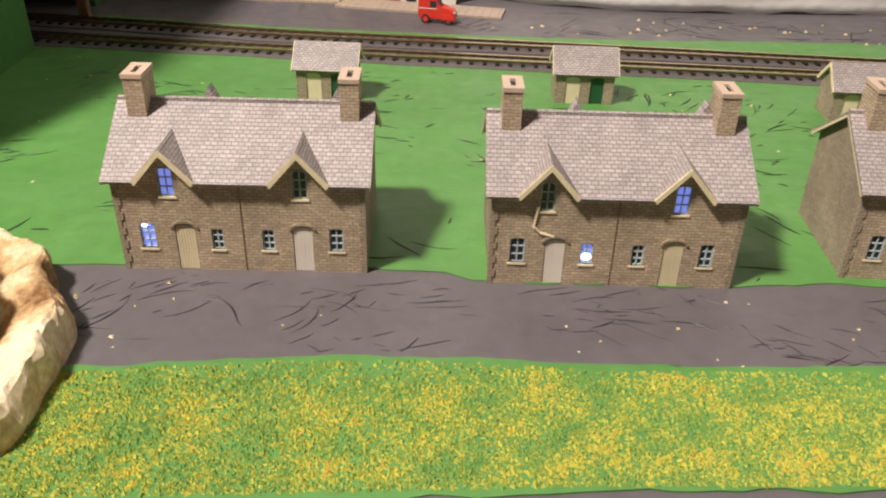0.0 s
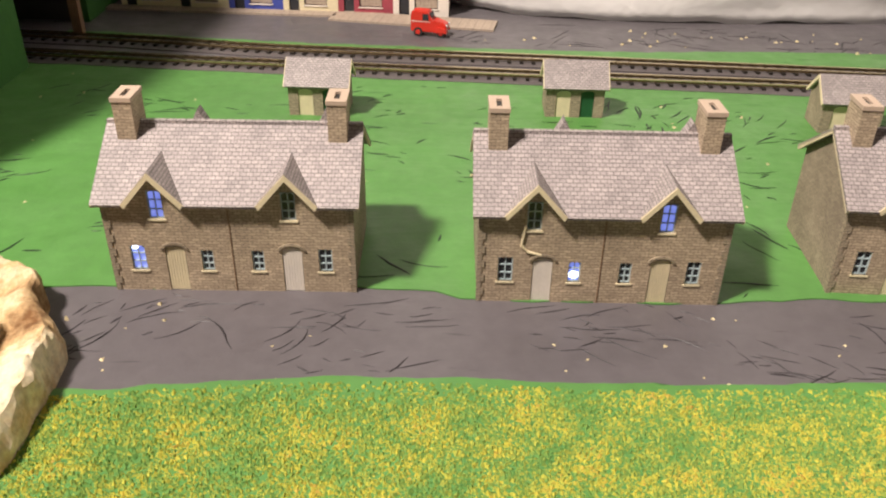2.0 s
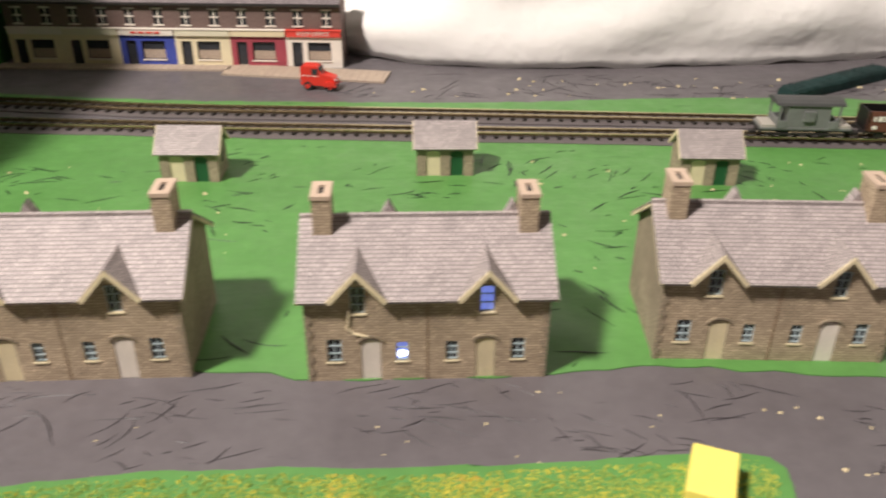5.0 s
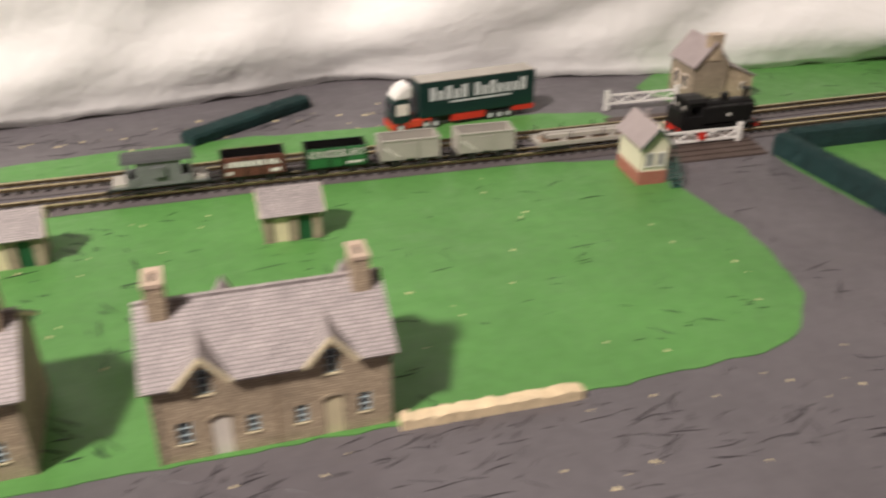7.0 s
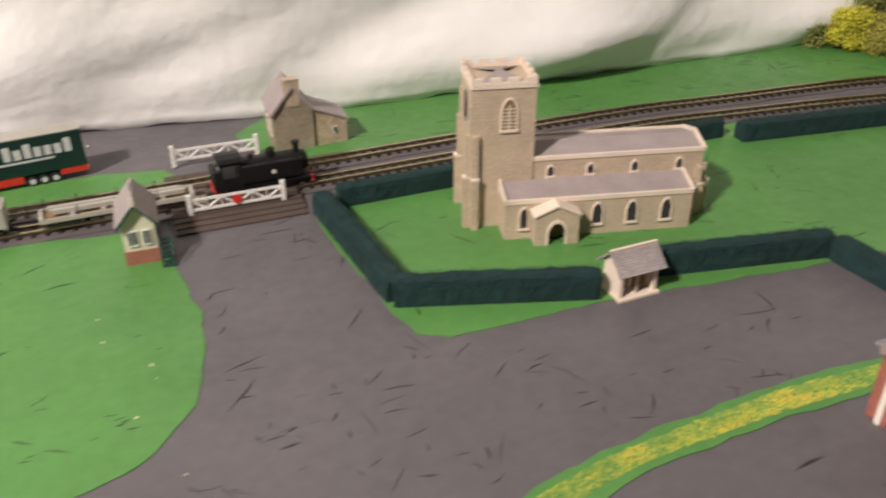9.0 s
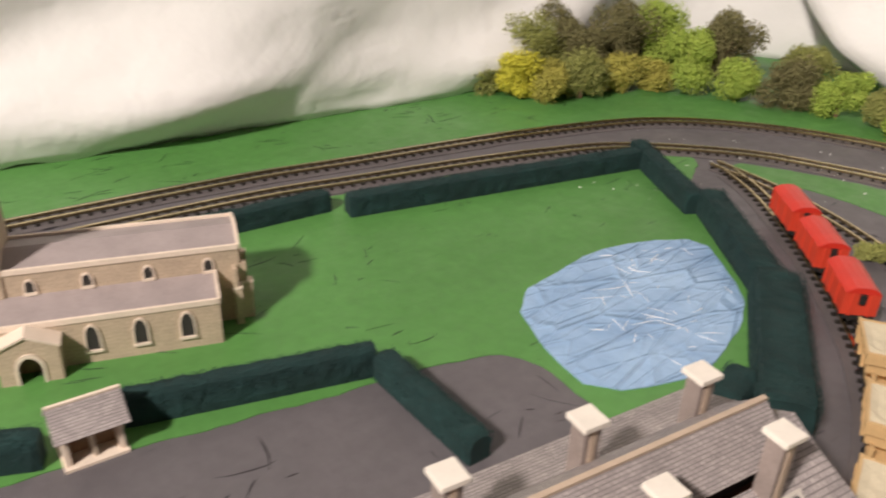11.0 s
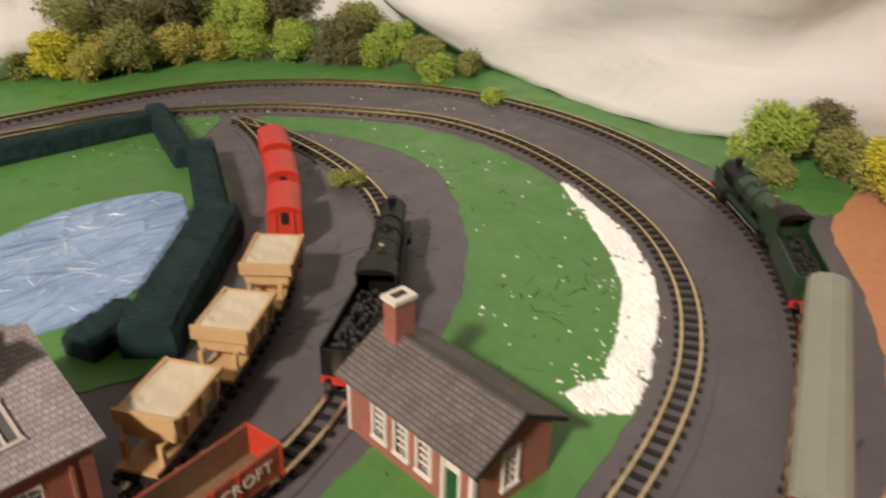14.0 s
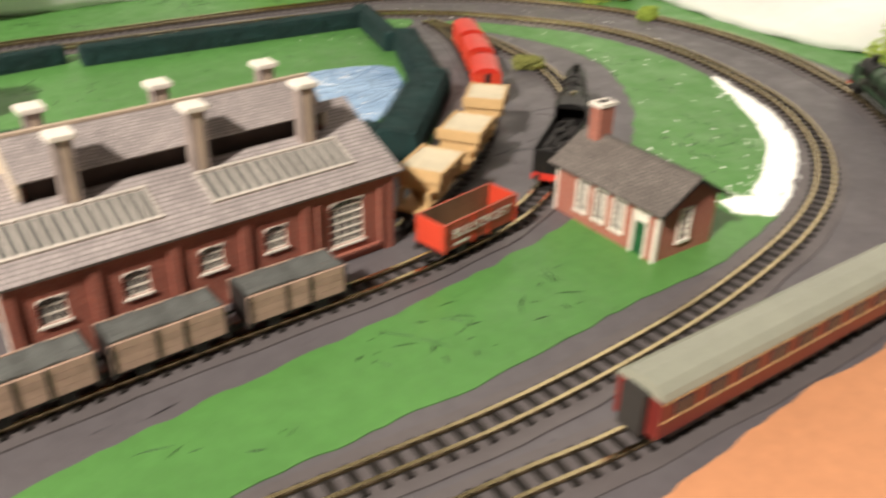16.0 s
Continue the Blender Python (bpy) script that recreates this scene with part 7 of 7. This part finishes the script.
def red_van(at):
    t = thing("goods_van", "bright red closed goods van", "van", "red vans on the siding", at=at)
    L, W = 0.0330, 0.0165
    underframe(t, L, W, 0.0100, (-0.0088, 0.0088))
    edge = []
    for k in range(8):
        z = 0.0100 + k * 0.0016
        edge += [(W / 2, z + 0.0001), (W / 2, z + 0.0014), (W / 2 - 0.0003, z + 0.0015), (W / 2 - 0.0003, z + 0.0016)]
    bm = prism(bmesh.new(), edge + [(-y, z) for y, z in reversed(edge)], -L / 2, L / 2, "yz")
    body = part("body", bm, ORANGE_RED, t)
    bm = bmesh.new()
    for s in (-1, 1):
        for x in (-L / 2 + 0.0008, -0.0055, 0.0055, L / 2 - 0.0008):
            box(bm, x - 0.0006, min(s * W / 2, s * (W / 2 + 0.0006)), 0.0100, x + 0.0006, max(s * W / 2, s * (W / 2 + 0.0006)), 0.0228)
    for e in (-1, 1):
        for y in (-0.0045, 0.0045):
            box(bm, min(e * L / 2, e * (L / 2 + 0.0008)), y - 0.0006, 0.0100, max(e * L / 2, e * (L / 2 + 0.0008)), y + 0.0006, 0.0228)
    part("framing", bm, ORANGE_RED, body)
    bm = bmesh.new()
    prism(bm, [(-W / 2 - 0.0006, 0.0228), (W / 2 + 0.0006, 0.0228), (W / 2 - 0.0012, 0.0244), (0.0040, 0.0258), (0.0, 0.0262), (-0.0040, 0.0258), (-W / 2 + 0.0012, 0.0244)], -L / 2 - 0.0006, L / 2 + 0.0006, "yz")
    part("roof", bm, RED, t)
    part("end_vent", box(bmesh.new(), -L / 2 - 0.0016, -0.0016, 0.0170, -L / 2, 0.0016, 0.0225, 0.0003), CHASSIS, t)
    part("end_vent", box(bmesh.new(), L / 2, -0.0016, 0.0170, L / 2 + 0.0016, 0.0016, 0.0225, 0.0003), CHASSIS, t)


def larger(m, k):
    """The same stock to a larger scale, its wheels still on the rail."""
    return m @ Matrix.Translation((0, 0, RT * (1 - k))) @ Matrix.Scale(k, 4)


# goods train on the inner track
brake_van(on_line(NEAR, 0.160, 0.540, 0.16))
w = open_wagon(on_line(NEAR, 0.2160, 0.535, 0.16), WAGON_BROWN, BLACK, BLACK, "dark red-brown private coal wagon with white lettering")
bar_letters(w, [(-0.0165, -0.0150, 0.0030), (-0.0138, -0.0108, 0.0034), (-0.0100, -0.0074, 0.0034), (-0.0066, -0.0040, 0.0034), (-0.0032, -0.0006, 0.0034), (0.0002, 0.0026, 0.0034), (0.0034, 0.0060, 0.0034), (0.0080, 0.0104, 0.0034), (0.0114, 0.0140, 0.0034), (0.0146, 0.0160, 0.0018)], 0.016, 0.0168)
bar_letters(w, [(-0.0165, -0.0135, 0.0022), (0.0100, 0.0160, 0.0022)], 0.016, 0.0118)
w = open_wagon(on_line(NEAR, 0.2645, 0.530, 0.16), WAGON_GREEN, BLACK, BLACK, "green coal wagon lettered in white")
words(w, "KINGSBURY", 0.0068, 0.016, 0.0192, 1.0)
bar_letters(w, [(0.0060, 0.0160, 0.0014)], 0.016, 0.0120)
mineral_wagon(on_line(NEAR, 0.3140, 0.526, 0.16))
mineral_wagon(on_line(NEAR, 0.3640, 0.522, 0.16))
bogie_flat(larger(on_line(NEAR, 0.4480, 0.512, 0.16), 1.08))
tank_loco(larger(on_line(NEAR, 0.5400, 0.500, 0.16), 1.16))

# express on the outer track, heading back round the curve
BACK = Matrix.Rotation(math.pi, 4, "Z")
EXPRESS = [larger(on_line(FAR, 1.445, -0.022, 0.088 + d) @ BACK, 1.12) for d in (0.0, 0.076, 0.186, 0.352)]
tender_loco(EXPRESS[0], EXPRESS[1], LOCO_GREEN, "dark green express tender locomotive", "express train", True)
for m in EXPRESS[2:]:
    coach(m)

# stock on the sidings
# Duller than the red ends: the sides' shade is put into this colour.
WAGON_RED_SHADED = paint("shaded_dull_red_side", (0.40, 0.075, 0.045), 0.55, vary=0.25)
WORN_SIDE = paint("worn_pink_brown_planks", (0.40, 0.27, 0.21), 0.7, vary=0.45, big=160.0, island=True)
tender_loco(larger(on_line(SIDE_ONE, 1.209, 0.055), 1.12), larger(on_line(SIDE_ONE, 1.142, 0.019), 1.12), BLACK, "weathered black tender locomotive on the siding", "siding stock", False)
w = open_wagon(larger(on_line(SIDE_ONE, 1.0395, -0.001), 1.1), WAGON_RED_SHADED, ORANGE_RED, WOOD_IN, "red coal wagon lettered in white, empty", L=0.0450, H=0.0122, group="siding stock")
words(w, "BULLCROFT", 0.0062, 0.016, 0.0170, 1.05)
bar_letters(w, [(-0.017, -0.008, 0.0012)], 0.016, 0.0118)
for x, y in ((0.9455, 0.012), (0.8960, 0.021), (0.8460, 0.029)):
    open_wagon(larger(on_line(SIDE_ONE, x, y), 1.08), WORN_SIDE, CHASSIS, WOOD_IN, "bare timber sided open wagon with dark grey load", L=0.040, H=0.0112, planks=4, group="wagons beside the engine shed", load=TARP)
for x, y in ((1.1555, 0.0880), (1.1075, 0.0600), (1.0580, 0.0385)):
    tipper(larger(on_line(SIDE_TWO, x, y), 1.25))
for x, y in ((1.281, 0.205), (1.250, 0.168), (1.2145, 0.132)):
    red_van(larger(on_line(SIDE_TWO, x, y), 1.08))


# ---- trees and bushes ----
def bush(x, y, r, h, leaf, label="lichen bush", name="bush", lift=0.0, seed=0):
    rnd = random.Random(seed * 77 + 3)
    t = thing(name, label, "tree" if name == "tree" else "bush", "trees along the board edge", at=pose(x, y, lift))
    bm = bmesh.new()
    rod(bm, (0, 0, 0), (0, 0, h * 0.5), r * 0.09, r * 0.05, 8)
    for k in range(4):
        a = k * 1.6 + rnd.random()
        rod(bm, (0, 0, h * 0.3), (math.cos(a) * r * 0.5, math.sin(a) * r * 0.5, h * 0.62), r * 0.04, r * 0.02, 6)
    part("trunk", bm, WOOD_IN, t)
    lobes = [(Vector((rnd.uniform(-0.55, 0.55) * r, rnd.uniform(-0.55, 0.55) * r, h * rnd.uniform(0.22, 0.78))), r * rnd.uniform(0.34, 0.60)) for _ in range(13)]
    verts, faces = [], []
    leafs = int(2000 + 6.0e6 * r * h)
    for _ in range(leafs):
        c, s = rnd.choice(lobes)
        d = Vector((rnd.gauss(0, 1), rnd.gauss(0, 1), rnd.gauss(0, 0.9))).normalized()
        p = c + d * s * rnd.uniform(0.55, 1.08) * (1 + 0.25 * noise.noise((c + d * s) * 120))
        p.z = max(0.0012, min(h * 1.05, p.z))
        a = Vector((rnd.gauss(0, 1), rnd.gauss(0, 1), rnd.gauss(0, 1))).normalized()
        b = a.cross(d).normalized()
        z = rnd.uniform(0.0007, 0.0016)
        i = len(verts)
        verts += [p - b * z * 0.6, p + a * z * 1.3, p + b * z * 0.6, p - a * z * 0.7 + d * z]
        faces += [(i, i + 1, i + 2), (i, i + 2, i + 3)]
    me = bpy.data.meshes.new("crown")
    me.from_pydata([tuple(v) for v in verts], [], faces)
    me.materials.append(LEAVES[leaf])
    ob = new("crown", me)
    ob.parent = t
    return t


KIND = ("olive green", "lime green", "bright yellow", "dark brown-green", "ochre")
PLANTS = [(1.300, 0.548, 0.020, 0.034, 0), (1.325, 0.520, 0.024, 0.044, 2), (1.342, 0.490, 0.022, 0.036, 4), (1.372, 0.480, 0.026, 0.050, 0), (1.352, 0.530, 0.032, 0.080, 0), (1.400, 0.520, 0.036, 0.095, 3),
          (1.420, 0.480, 0.022, 0.036, 4), (1.447, 0.500, 0.034, 0.085, 3), (1.455, 0.455, 0.020, 0.034, 4), (1.482, 0.440, 0.028, 0.066, 1), (1.488, 0.480, 0.036, 0.090, 1), (1.500, 0.395, 0.026, 0.050, 1),
          (1.525, 0.430, 0.032, 0.080, 3), (1.520, 0.350, 0.026, 0.056, 3), (1.540, 0.310, 0.024, 0.046, 1), (1.548, 0.270, 0.022, 0.036, 0), (1.560, 0.360, 0.026, 0.056, 0), (1.530, 0.250, 0.016, 0.022, 1),
          (1.505, 0.170, 0.010, 0.012, 1), (1.562, 0.230, 0.016, 0.024, 0),
          (1.497, -0.062, 0.027, 0.047, 1), (1.465, -0.075, 0.014, 0.020, 0), (1.540, -0.088, 0.024, 0.043, 3), (1.500, -0.115, 0.024, 0.036, 0), (1.475, -0.150, 0.032, 0.048, 2), (1.418, -0.175, 0.024, 0.040, 0),
          (1.420, -0.215, 0.030, 0.052, 2), (1.392, -0.205, 0.022, 0.036, 3), (1.522, -0.180, 0.032, 0.052, 2), (1.44, -0.26, 0.03, 0.05, 0)]
for i, (x, y, r, h, k) in enumerate(PLANTS):
    bush(x, y, r, h, k, ("tall " if h > 0.055 else "low ") + KIND[k] + " lichen " + ("tree" if h > 0.055 else "bush") + " at the board edge", "tree" if h > 0.055 else "bush", 0.0, i)
bush(1.292, 0.152, 0.012, 0.010, 0, "small flat olive lichen tuft between the sidings", "bush", 0.0, 91)
bush(1.262, -0.187, 0.005, 0.006, 2, "tiny yellow-green lichen tuft on sand", "bush", 0.0, 92)


# ---- loose scatter ----
def inside(p, poly):
    hit = False
    for (x0, y0), (x1, y1) in zip(poly, poly[1:] + poly[:1]):
        if (y0 > p[1]) != (y1 > p[1]) and p[0] < (x1 - x0) * (p[1] - y0) / (y1 - y0) + x0:
            hit = not hit
    return hit


def flock(name, poly, count, size, material, base, label, seed, core=None):
    rnd = random.Random(seed)
    xs, ys = [p[0] for p in poly], [p[1] for p in poly]
    verts, faces, made = [], [], 0
    while made < count:
        p = (rnd.uniform(min(xs), max(xs)), rnd.uniform(min(ys), max(ys)))
        if not inside(p, poly):
            continue
        if core and rnd.random() > core(p):
            continue
        made += 1
        s = size * rnd.uniform(0.5, 1.3)
        i = len(verts)
        a = rnd.random() * 6.3
        for k in range(3):
            verts.append((p[0] + s * math.cos(a + k * 2.1) * rnd.uniform(0.6, 1.2), p[1] + s * math.sin(a + k * 2.1) * rnd.uniform(0.6, 1.2), base))
        verts.append((p[0] + rnd.uniform(-0.3, 0.3) * s, p[1] + rnd.uniform(-0.3, 0.3) * s, base + s * rnd.uniform(0.5, 1.1)))
        faces += [(i, i + 1, i + 3), (i + 1, i + 2, i + 3), (i + 2, i, i + 3)]
    me = bpy.data.meshes.new(name)
    me.from_pydata(verts, [], faces)
    me.materials.append(material)
    return tagged(new(name, me), label, "scatter", kind="stuff")


def flock_material(name, stops):
    m, nt, b = nodes_of(name)
    r = nt.nodes.new("ShaderNodeNewGeometry").outputs["Random Per Island"]
    n = noise_node(nt, coords(nt), 60.0, 3.0)
    v = nt.nodes.new("ShaderNodeMath")
    v.operation = "MULTIPLY_ADD"
    link(nt, n, v.inputs[0])
    v.inputs[1].default_value = 1.3
    w = nt.nodes.new("ShaderNodeMath")
    w.operation, w.inputs[1].default_value = "MULTIPLY_ADD", 0.55
    link(nt, r, w.inputs[0])
    w.inputs[2].default_value = -0.42
    link(nt, w.outputs[0], v.inputs[2])
    link(nt, ramp(nt, v.outputs[0], stops), b.inputs["Base Color"])
    b.inputs["Roughness"].default_value = 0.9
    return m


MEADOW = flock_material("meadow_flock", [(0.15, (0.12, 0.27, 0.06)), (0.42, (0.19, 0.31, 0.06)), (0.58, (0.34, 0.38, 0.06)), (0.80, (0.54, 0.49, 0.06)), (1.0, (0.46, 0.30, 0.06))])
STRIP = [(-0.22, 0.238), (-0.099, 0.243), (-0.041, 0.2500), (0.006, 0.2510), (0.069, 0.2475), (0.152, 0.249), (0.180, 0.249), (0.184, 0.24), (0.168, 0.202), (0.053, 0.200), (-0.098, 0.193), (-0.22, 0.193)]
flock("verge_flock", STRIP, 42000, 0.00095, MEADOW, 0.0006, "mixed green, yellow and orange scatter flock", 3,
      lambda p: min(1.0, 0.12 + 55 * max(0.0, 0.2525 - p[1]) * 0.9 + 0.3 * noise.noise(Vector((p[0] * 60, p[1] * 60, 0)))))
CURVE = [(0.645, 0.110), (0.660, 0.138), (0.680, 0.157), (0.708, 0.169), (0.747, 0.173), (0.786, 0.172), (0.846, 0.169), (0.905, 0.159), (0.889, 0.1505), (0.826, 0.159), (0.768, 0.163), (0.732, 0.162), (0.700, 0.150), (0.680, 0.131), (0.665, 0.105)]
flock("curve_flock", CURVE, 7000, 0.0011, MEADOW, 0.0006, "yellow and green scatter flock along the verge", 4)
WHITE = [(1.380, 0.040), (1.345, 0.006), (1.307, -0.028), (1.275, -0.050), (1.232, -0.066), (1.197, -0.074), (1.176, -0.066), (1.168, -0.078), (1.180, -0.093), (1.207, -0.090), (1.262, -0.073), (1.296, -0.057), (1.334, -0.026), (1.376, 0.030)]
flock("white_filler", WHITE, 9000, 0.0019, BALLAST_WHITE, 0.0004, "spilled white filler streak beside the inner track", 6,
      lambda p: 1.0 if noise.noise(Vector((p[0] * 90, p[1] * 90, 3))) > -0.25 else 0.12)
WIDE = [(1.384, 0.044), (1.335, 0.012), (1.285, -0.030), (1.225, -0.052), (1.185, -0.050), (1.158, -0.080), (1.185, -0.098), (1.262, -0.080), (1.340, -0.030), (1.386, 0.030)]
flock("white_crumbs", WIDE, 170, 0.0012, BALLAST_WHITE, 0.0004, "white filler crumbs round the spill", 7, lambda p: 0.2 + 0.8 * (noise.noise(Vector((p[0] * 60, p[1] * 60, 8))) > 0.1))
GREEN_IN = [(1.345, 0.115), (1.36, 0.17), (1.40, 0.17), (1.39, 0.08), (1.33, 0.0), (1.25, -0.05), (1.19, -0.06), (1.19, 0.0), (1.26, 0.03), (1.31, 0.07)]
flock("white_specks", GREEN_IN, 30, 0.0012, BALLAST_WHITE, 0.0005, "white specks scattered on the green", 8)
flock("pale_flakes_lawn", [(-0.24, 0.31), (0.6, 0.27), (0.61, 0.47), (-0.24, 0.55)], 90, 0.0013, FLAKE, 0.0005, "pale dry flakes on the lawn", 9)
flock("pale_flakes_road", [(-0.15, 0.256), (0.6, 0.19), (0.6, 0.25), (0.1, 0.29), (-0.15, 0.30)], 70, 0.0011, FLAKE, 0.0001, "pale flakes on the road", 10)
flock("pale_flakes_back_road", [(0.04, 0.62), (0.6, 0.58), (0.62, 0.63), (0.04, 0.67)], 50, 0.0017, FLAKE, 0.0001, "pale flakes on the back road", 11)
flock("track_specks", [(1.2, 0.33), (1.45, 0.1), (1.5, 0.2), (1.35, 0.42)], 50, 0.0010, BALLAST_WHITE, 0.0012, "white specks beside the curved tracks", 12)

# yellow folded card at the end of the flowered verge
bm = bmesh.new()
box(bm, -0.0072, -0.0110, 0, 0.0072, 0.0110, 0.012, 0.0006)
card = solid("yellow_block", bm, YELLOW, "bright yellow card block on the verge", "block", at=pose(0.1575, 0.2325, 0.0007, 0, 0, -24))

# tan plaster edge at the corner of the sand
bm = bmesh.new()
prism(bm, smooth_outline([(1.03, -0.225), (1.07, -0.228), (1.14, -0.242), (1.20, -0.262), (1.30, -0.33), (1.30, -0.42), (1.0, -0.42)], 1, 0.003), 0.0004, 0.006, "xy")
solid("plaster_edge", bm, WALL_CREAM, "pale tan plaster bank at the board front", "bank", kind="structure")



# ---- dark bristle strokes and wrinkles in the paint, glints painted white on the pond ----
def strokes(name, poly, count, long, wide, base, material, label, seed, cluster=0.0, spread=0.6):
    """Thin, slightly raised and tapered strokes that lie in loose groups."""
    rnd = random.Random(seed)
    xs, ys = [p[0] for p in poly], [p[1] for p in poly]
    verts, faces, made = [], [], 0
    for _ in range(count * 60):
        if made >= count:
            break
        x, y = rnd.uniform(min(xs), max(xs)), rnd.uniform(min(ys), max(ys))
        if noise.noise(Vector((x * 22, y * 22, seed))) < cluster:
            continue
        a = rnd.gauss(0, spread) + 1.6 * noise.noise(Vector((x * 9, y * 9, seed + 5)))
        s = long * (0.25 + rnd.random() ** 2 * 1.15)
        bend, w = rnd.gauss(0, 0.28), wide * rnd.uniform(0.45, 1.25)
        line = [(x, y)]
        for k in range(5):
            line.append((line[-1][0] + math.cos(a) * s / 5, line[-1][1] + math.sin(a) * s / 5))
            a += bend / 5 + rnd.gauss(0, 0.10)
        if not (inside(line[0], poly) and inside(line[-1], poly)):
            continue
        made += 1
        i = len(verts)
        for k, (px, py) in enumerate(line):
            t = max(0.06, math.sin(math.pi * (k + 0.35) / 5.7)) * rnd.uniform(0.7, 1.2)
            nx, ny = -math.sin(a) * w * t / 2, math.cos(a) * w * t / 2
            verts += [(px - nx, py - ny, base), (px, py, base + 0.00025 * t), (px + nx, py + ny, base)]
        for k in range(5):
            j = i + 3 * k
            faces += [(j, j + 1, j + 4, j + 3), (j + 1, j + 2, j + 5, j + 4)]
    me = bpy.data.meshes.new(name)
    me.from_pydata(verts, [], faces)
    me.materials.append(material)
    return tagged(new(name, me), label, "scratches", kind="stuff")


ROAD_MARK = paint("dark_road_stroke", (0.026, 0.022, 0.026), 0.5, island=True)
LAWN_MARK = paint("dark_lawn_stroke", (0.007, 0.030, 0.008), 0.5, island=True)
# Pond highlights are put in as white-coloured strokes.
POND_GLINT = paint("white_glint_stroke", (0.74, 0.78, 0.86), 0.25, island=True)
ROAD = [(-0.14, 0.252), (0.10, 0.252), (0.60, 0.19), (0.62, 0.24), (0.56, 0.256), (0.29, 0.284), (0.117, 0.296), (-0.14, 0.303)]
strokes("road_strokes", ROAD, 360, 0.016, 0.00075, 0.00005, ROAD_MARK, "dark bristle strokes in the grey road paint", 21, -0.05, 0.38)
strokes("lane_strokes", [(0.60, 0.20), (0.72, 0.18), (0.95, 0.165), (1.04, 0.12), (1.03, 0.215), (0.72, 0.275), (0.715, 0.45), (0.63, 0.46), (0.625, 0.32)], 90, 0.020, 0.0010, 0.00005, ROAD_MARK, "dark bristle strokes in the lane paint", 22, 0.02, 0.9)
strokes("back_road_strokes", [(0.0, 0.615), (0.62, 0.585), (0.62, 0.63), (0.05, 0.68)], 110, 0.028, 0.0014, 0.00005, ROAD_MARK, "dark strokes in the back road paint", 23)
strokes("yard_strokes", [(1.05, 0.02), (1.22, 0.10), (1.32, 0.25), (1.34, 0.15), (1.28, 0.06), (1.15, -0.01)], 50, 0.016, 0.0009, 0.00005, ROAD_MARK, "dark strokes in the yard paint", 24)
strokes("lawn_strokes", [(-0.22, 0.31), (0.11, 0.30), (0.30, 0.286), (0.30, 0.505), (0.25, 0.51), (-0.22, 0.55)], 330, 0.016, 0.0013, 0.00055, LAWN_MARK, "dark bristle strokes in the lawn paint", 25, 0.0, 0.5)
strokes("lawn_corner_strokes", [(0.30, 0.286), (0.55, 0.262), (0.60, 0.29), (0.61, 0.46), (0.30, 0.505)], 90, 0.012, 0.0009, 0.00055, LAWN_MARK, "thin dark strokes in the lawn paint", 31, 0.0, 0.5)
strokes("churchyard_strokes", [(0.72, 0.45), (0.72, 0.29), (0.98, 0.24), (1.05, 0.25), (1.18, 0.28), (1.26, 0.29), (1.3, 0.33), (1.16, 0.40), (0.9, 0.445)], 130, 0.017, 0.0010, 0.0005, LAWN_MARK, "dark bristle strokes in the churchyard paint", 26, 0.05, 0.8)
strokes("meadow_strokes", [(0.74, 0.60), (0.74, 0.535), (1.2, 0.475), (1.4, 0.43), (1.3, 0.55), (0.9, 0.59)], 80, 0.020, 0.0014, 0.0005, LAWN_MARK, "dark bristle strokes in the meadow paint", 27, 0.05)
strokes("strip_strokes", [(0.85, -0.01), (1.09, -0.03), (1.25, 0.03), (1.35, 0.12), (1.37, 0.2), (1.39, 0.12), (1.28, -0.04), (1.15, -0.085), (0.9, -0.05)], 110, 0.012, 0.0009, 0.0005, LAWN_MARK, "dark bristle strokes in the green strip", 28, 0.05, 0.7)
strokes("pond_strokes", [(1.085, 0.250), (1.143, 0.260), (1.195, 0.248), (1.218, 0.235), (1.194, 0.195), (1.168, 0.168), (1.134, 0.155), (1.10, 0.152), (1.063, 0.168), (1.07, 0.2)], 46, 0.018, 0.0007, 0.0012, POND_GLINT, "white strokes painted as glints on the pond", 29, -0.1, 1.2)
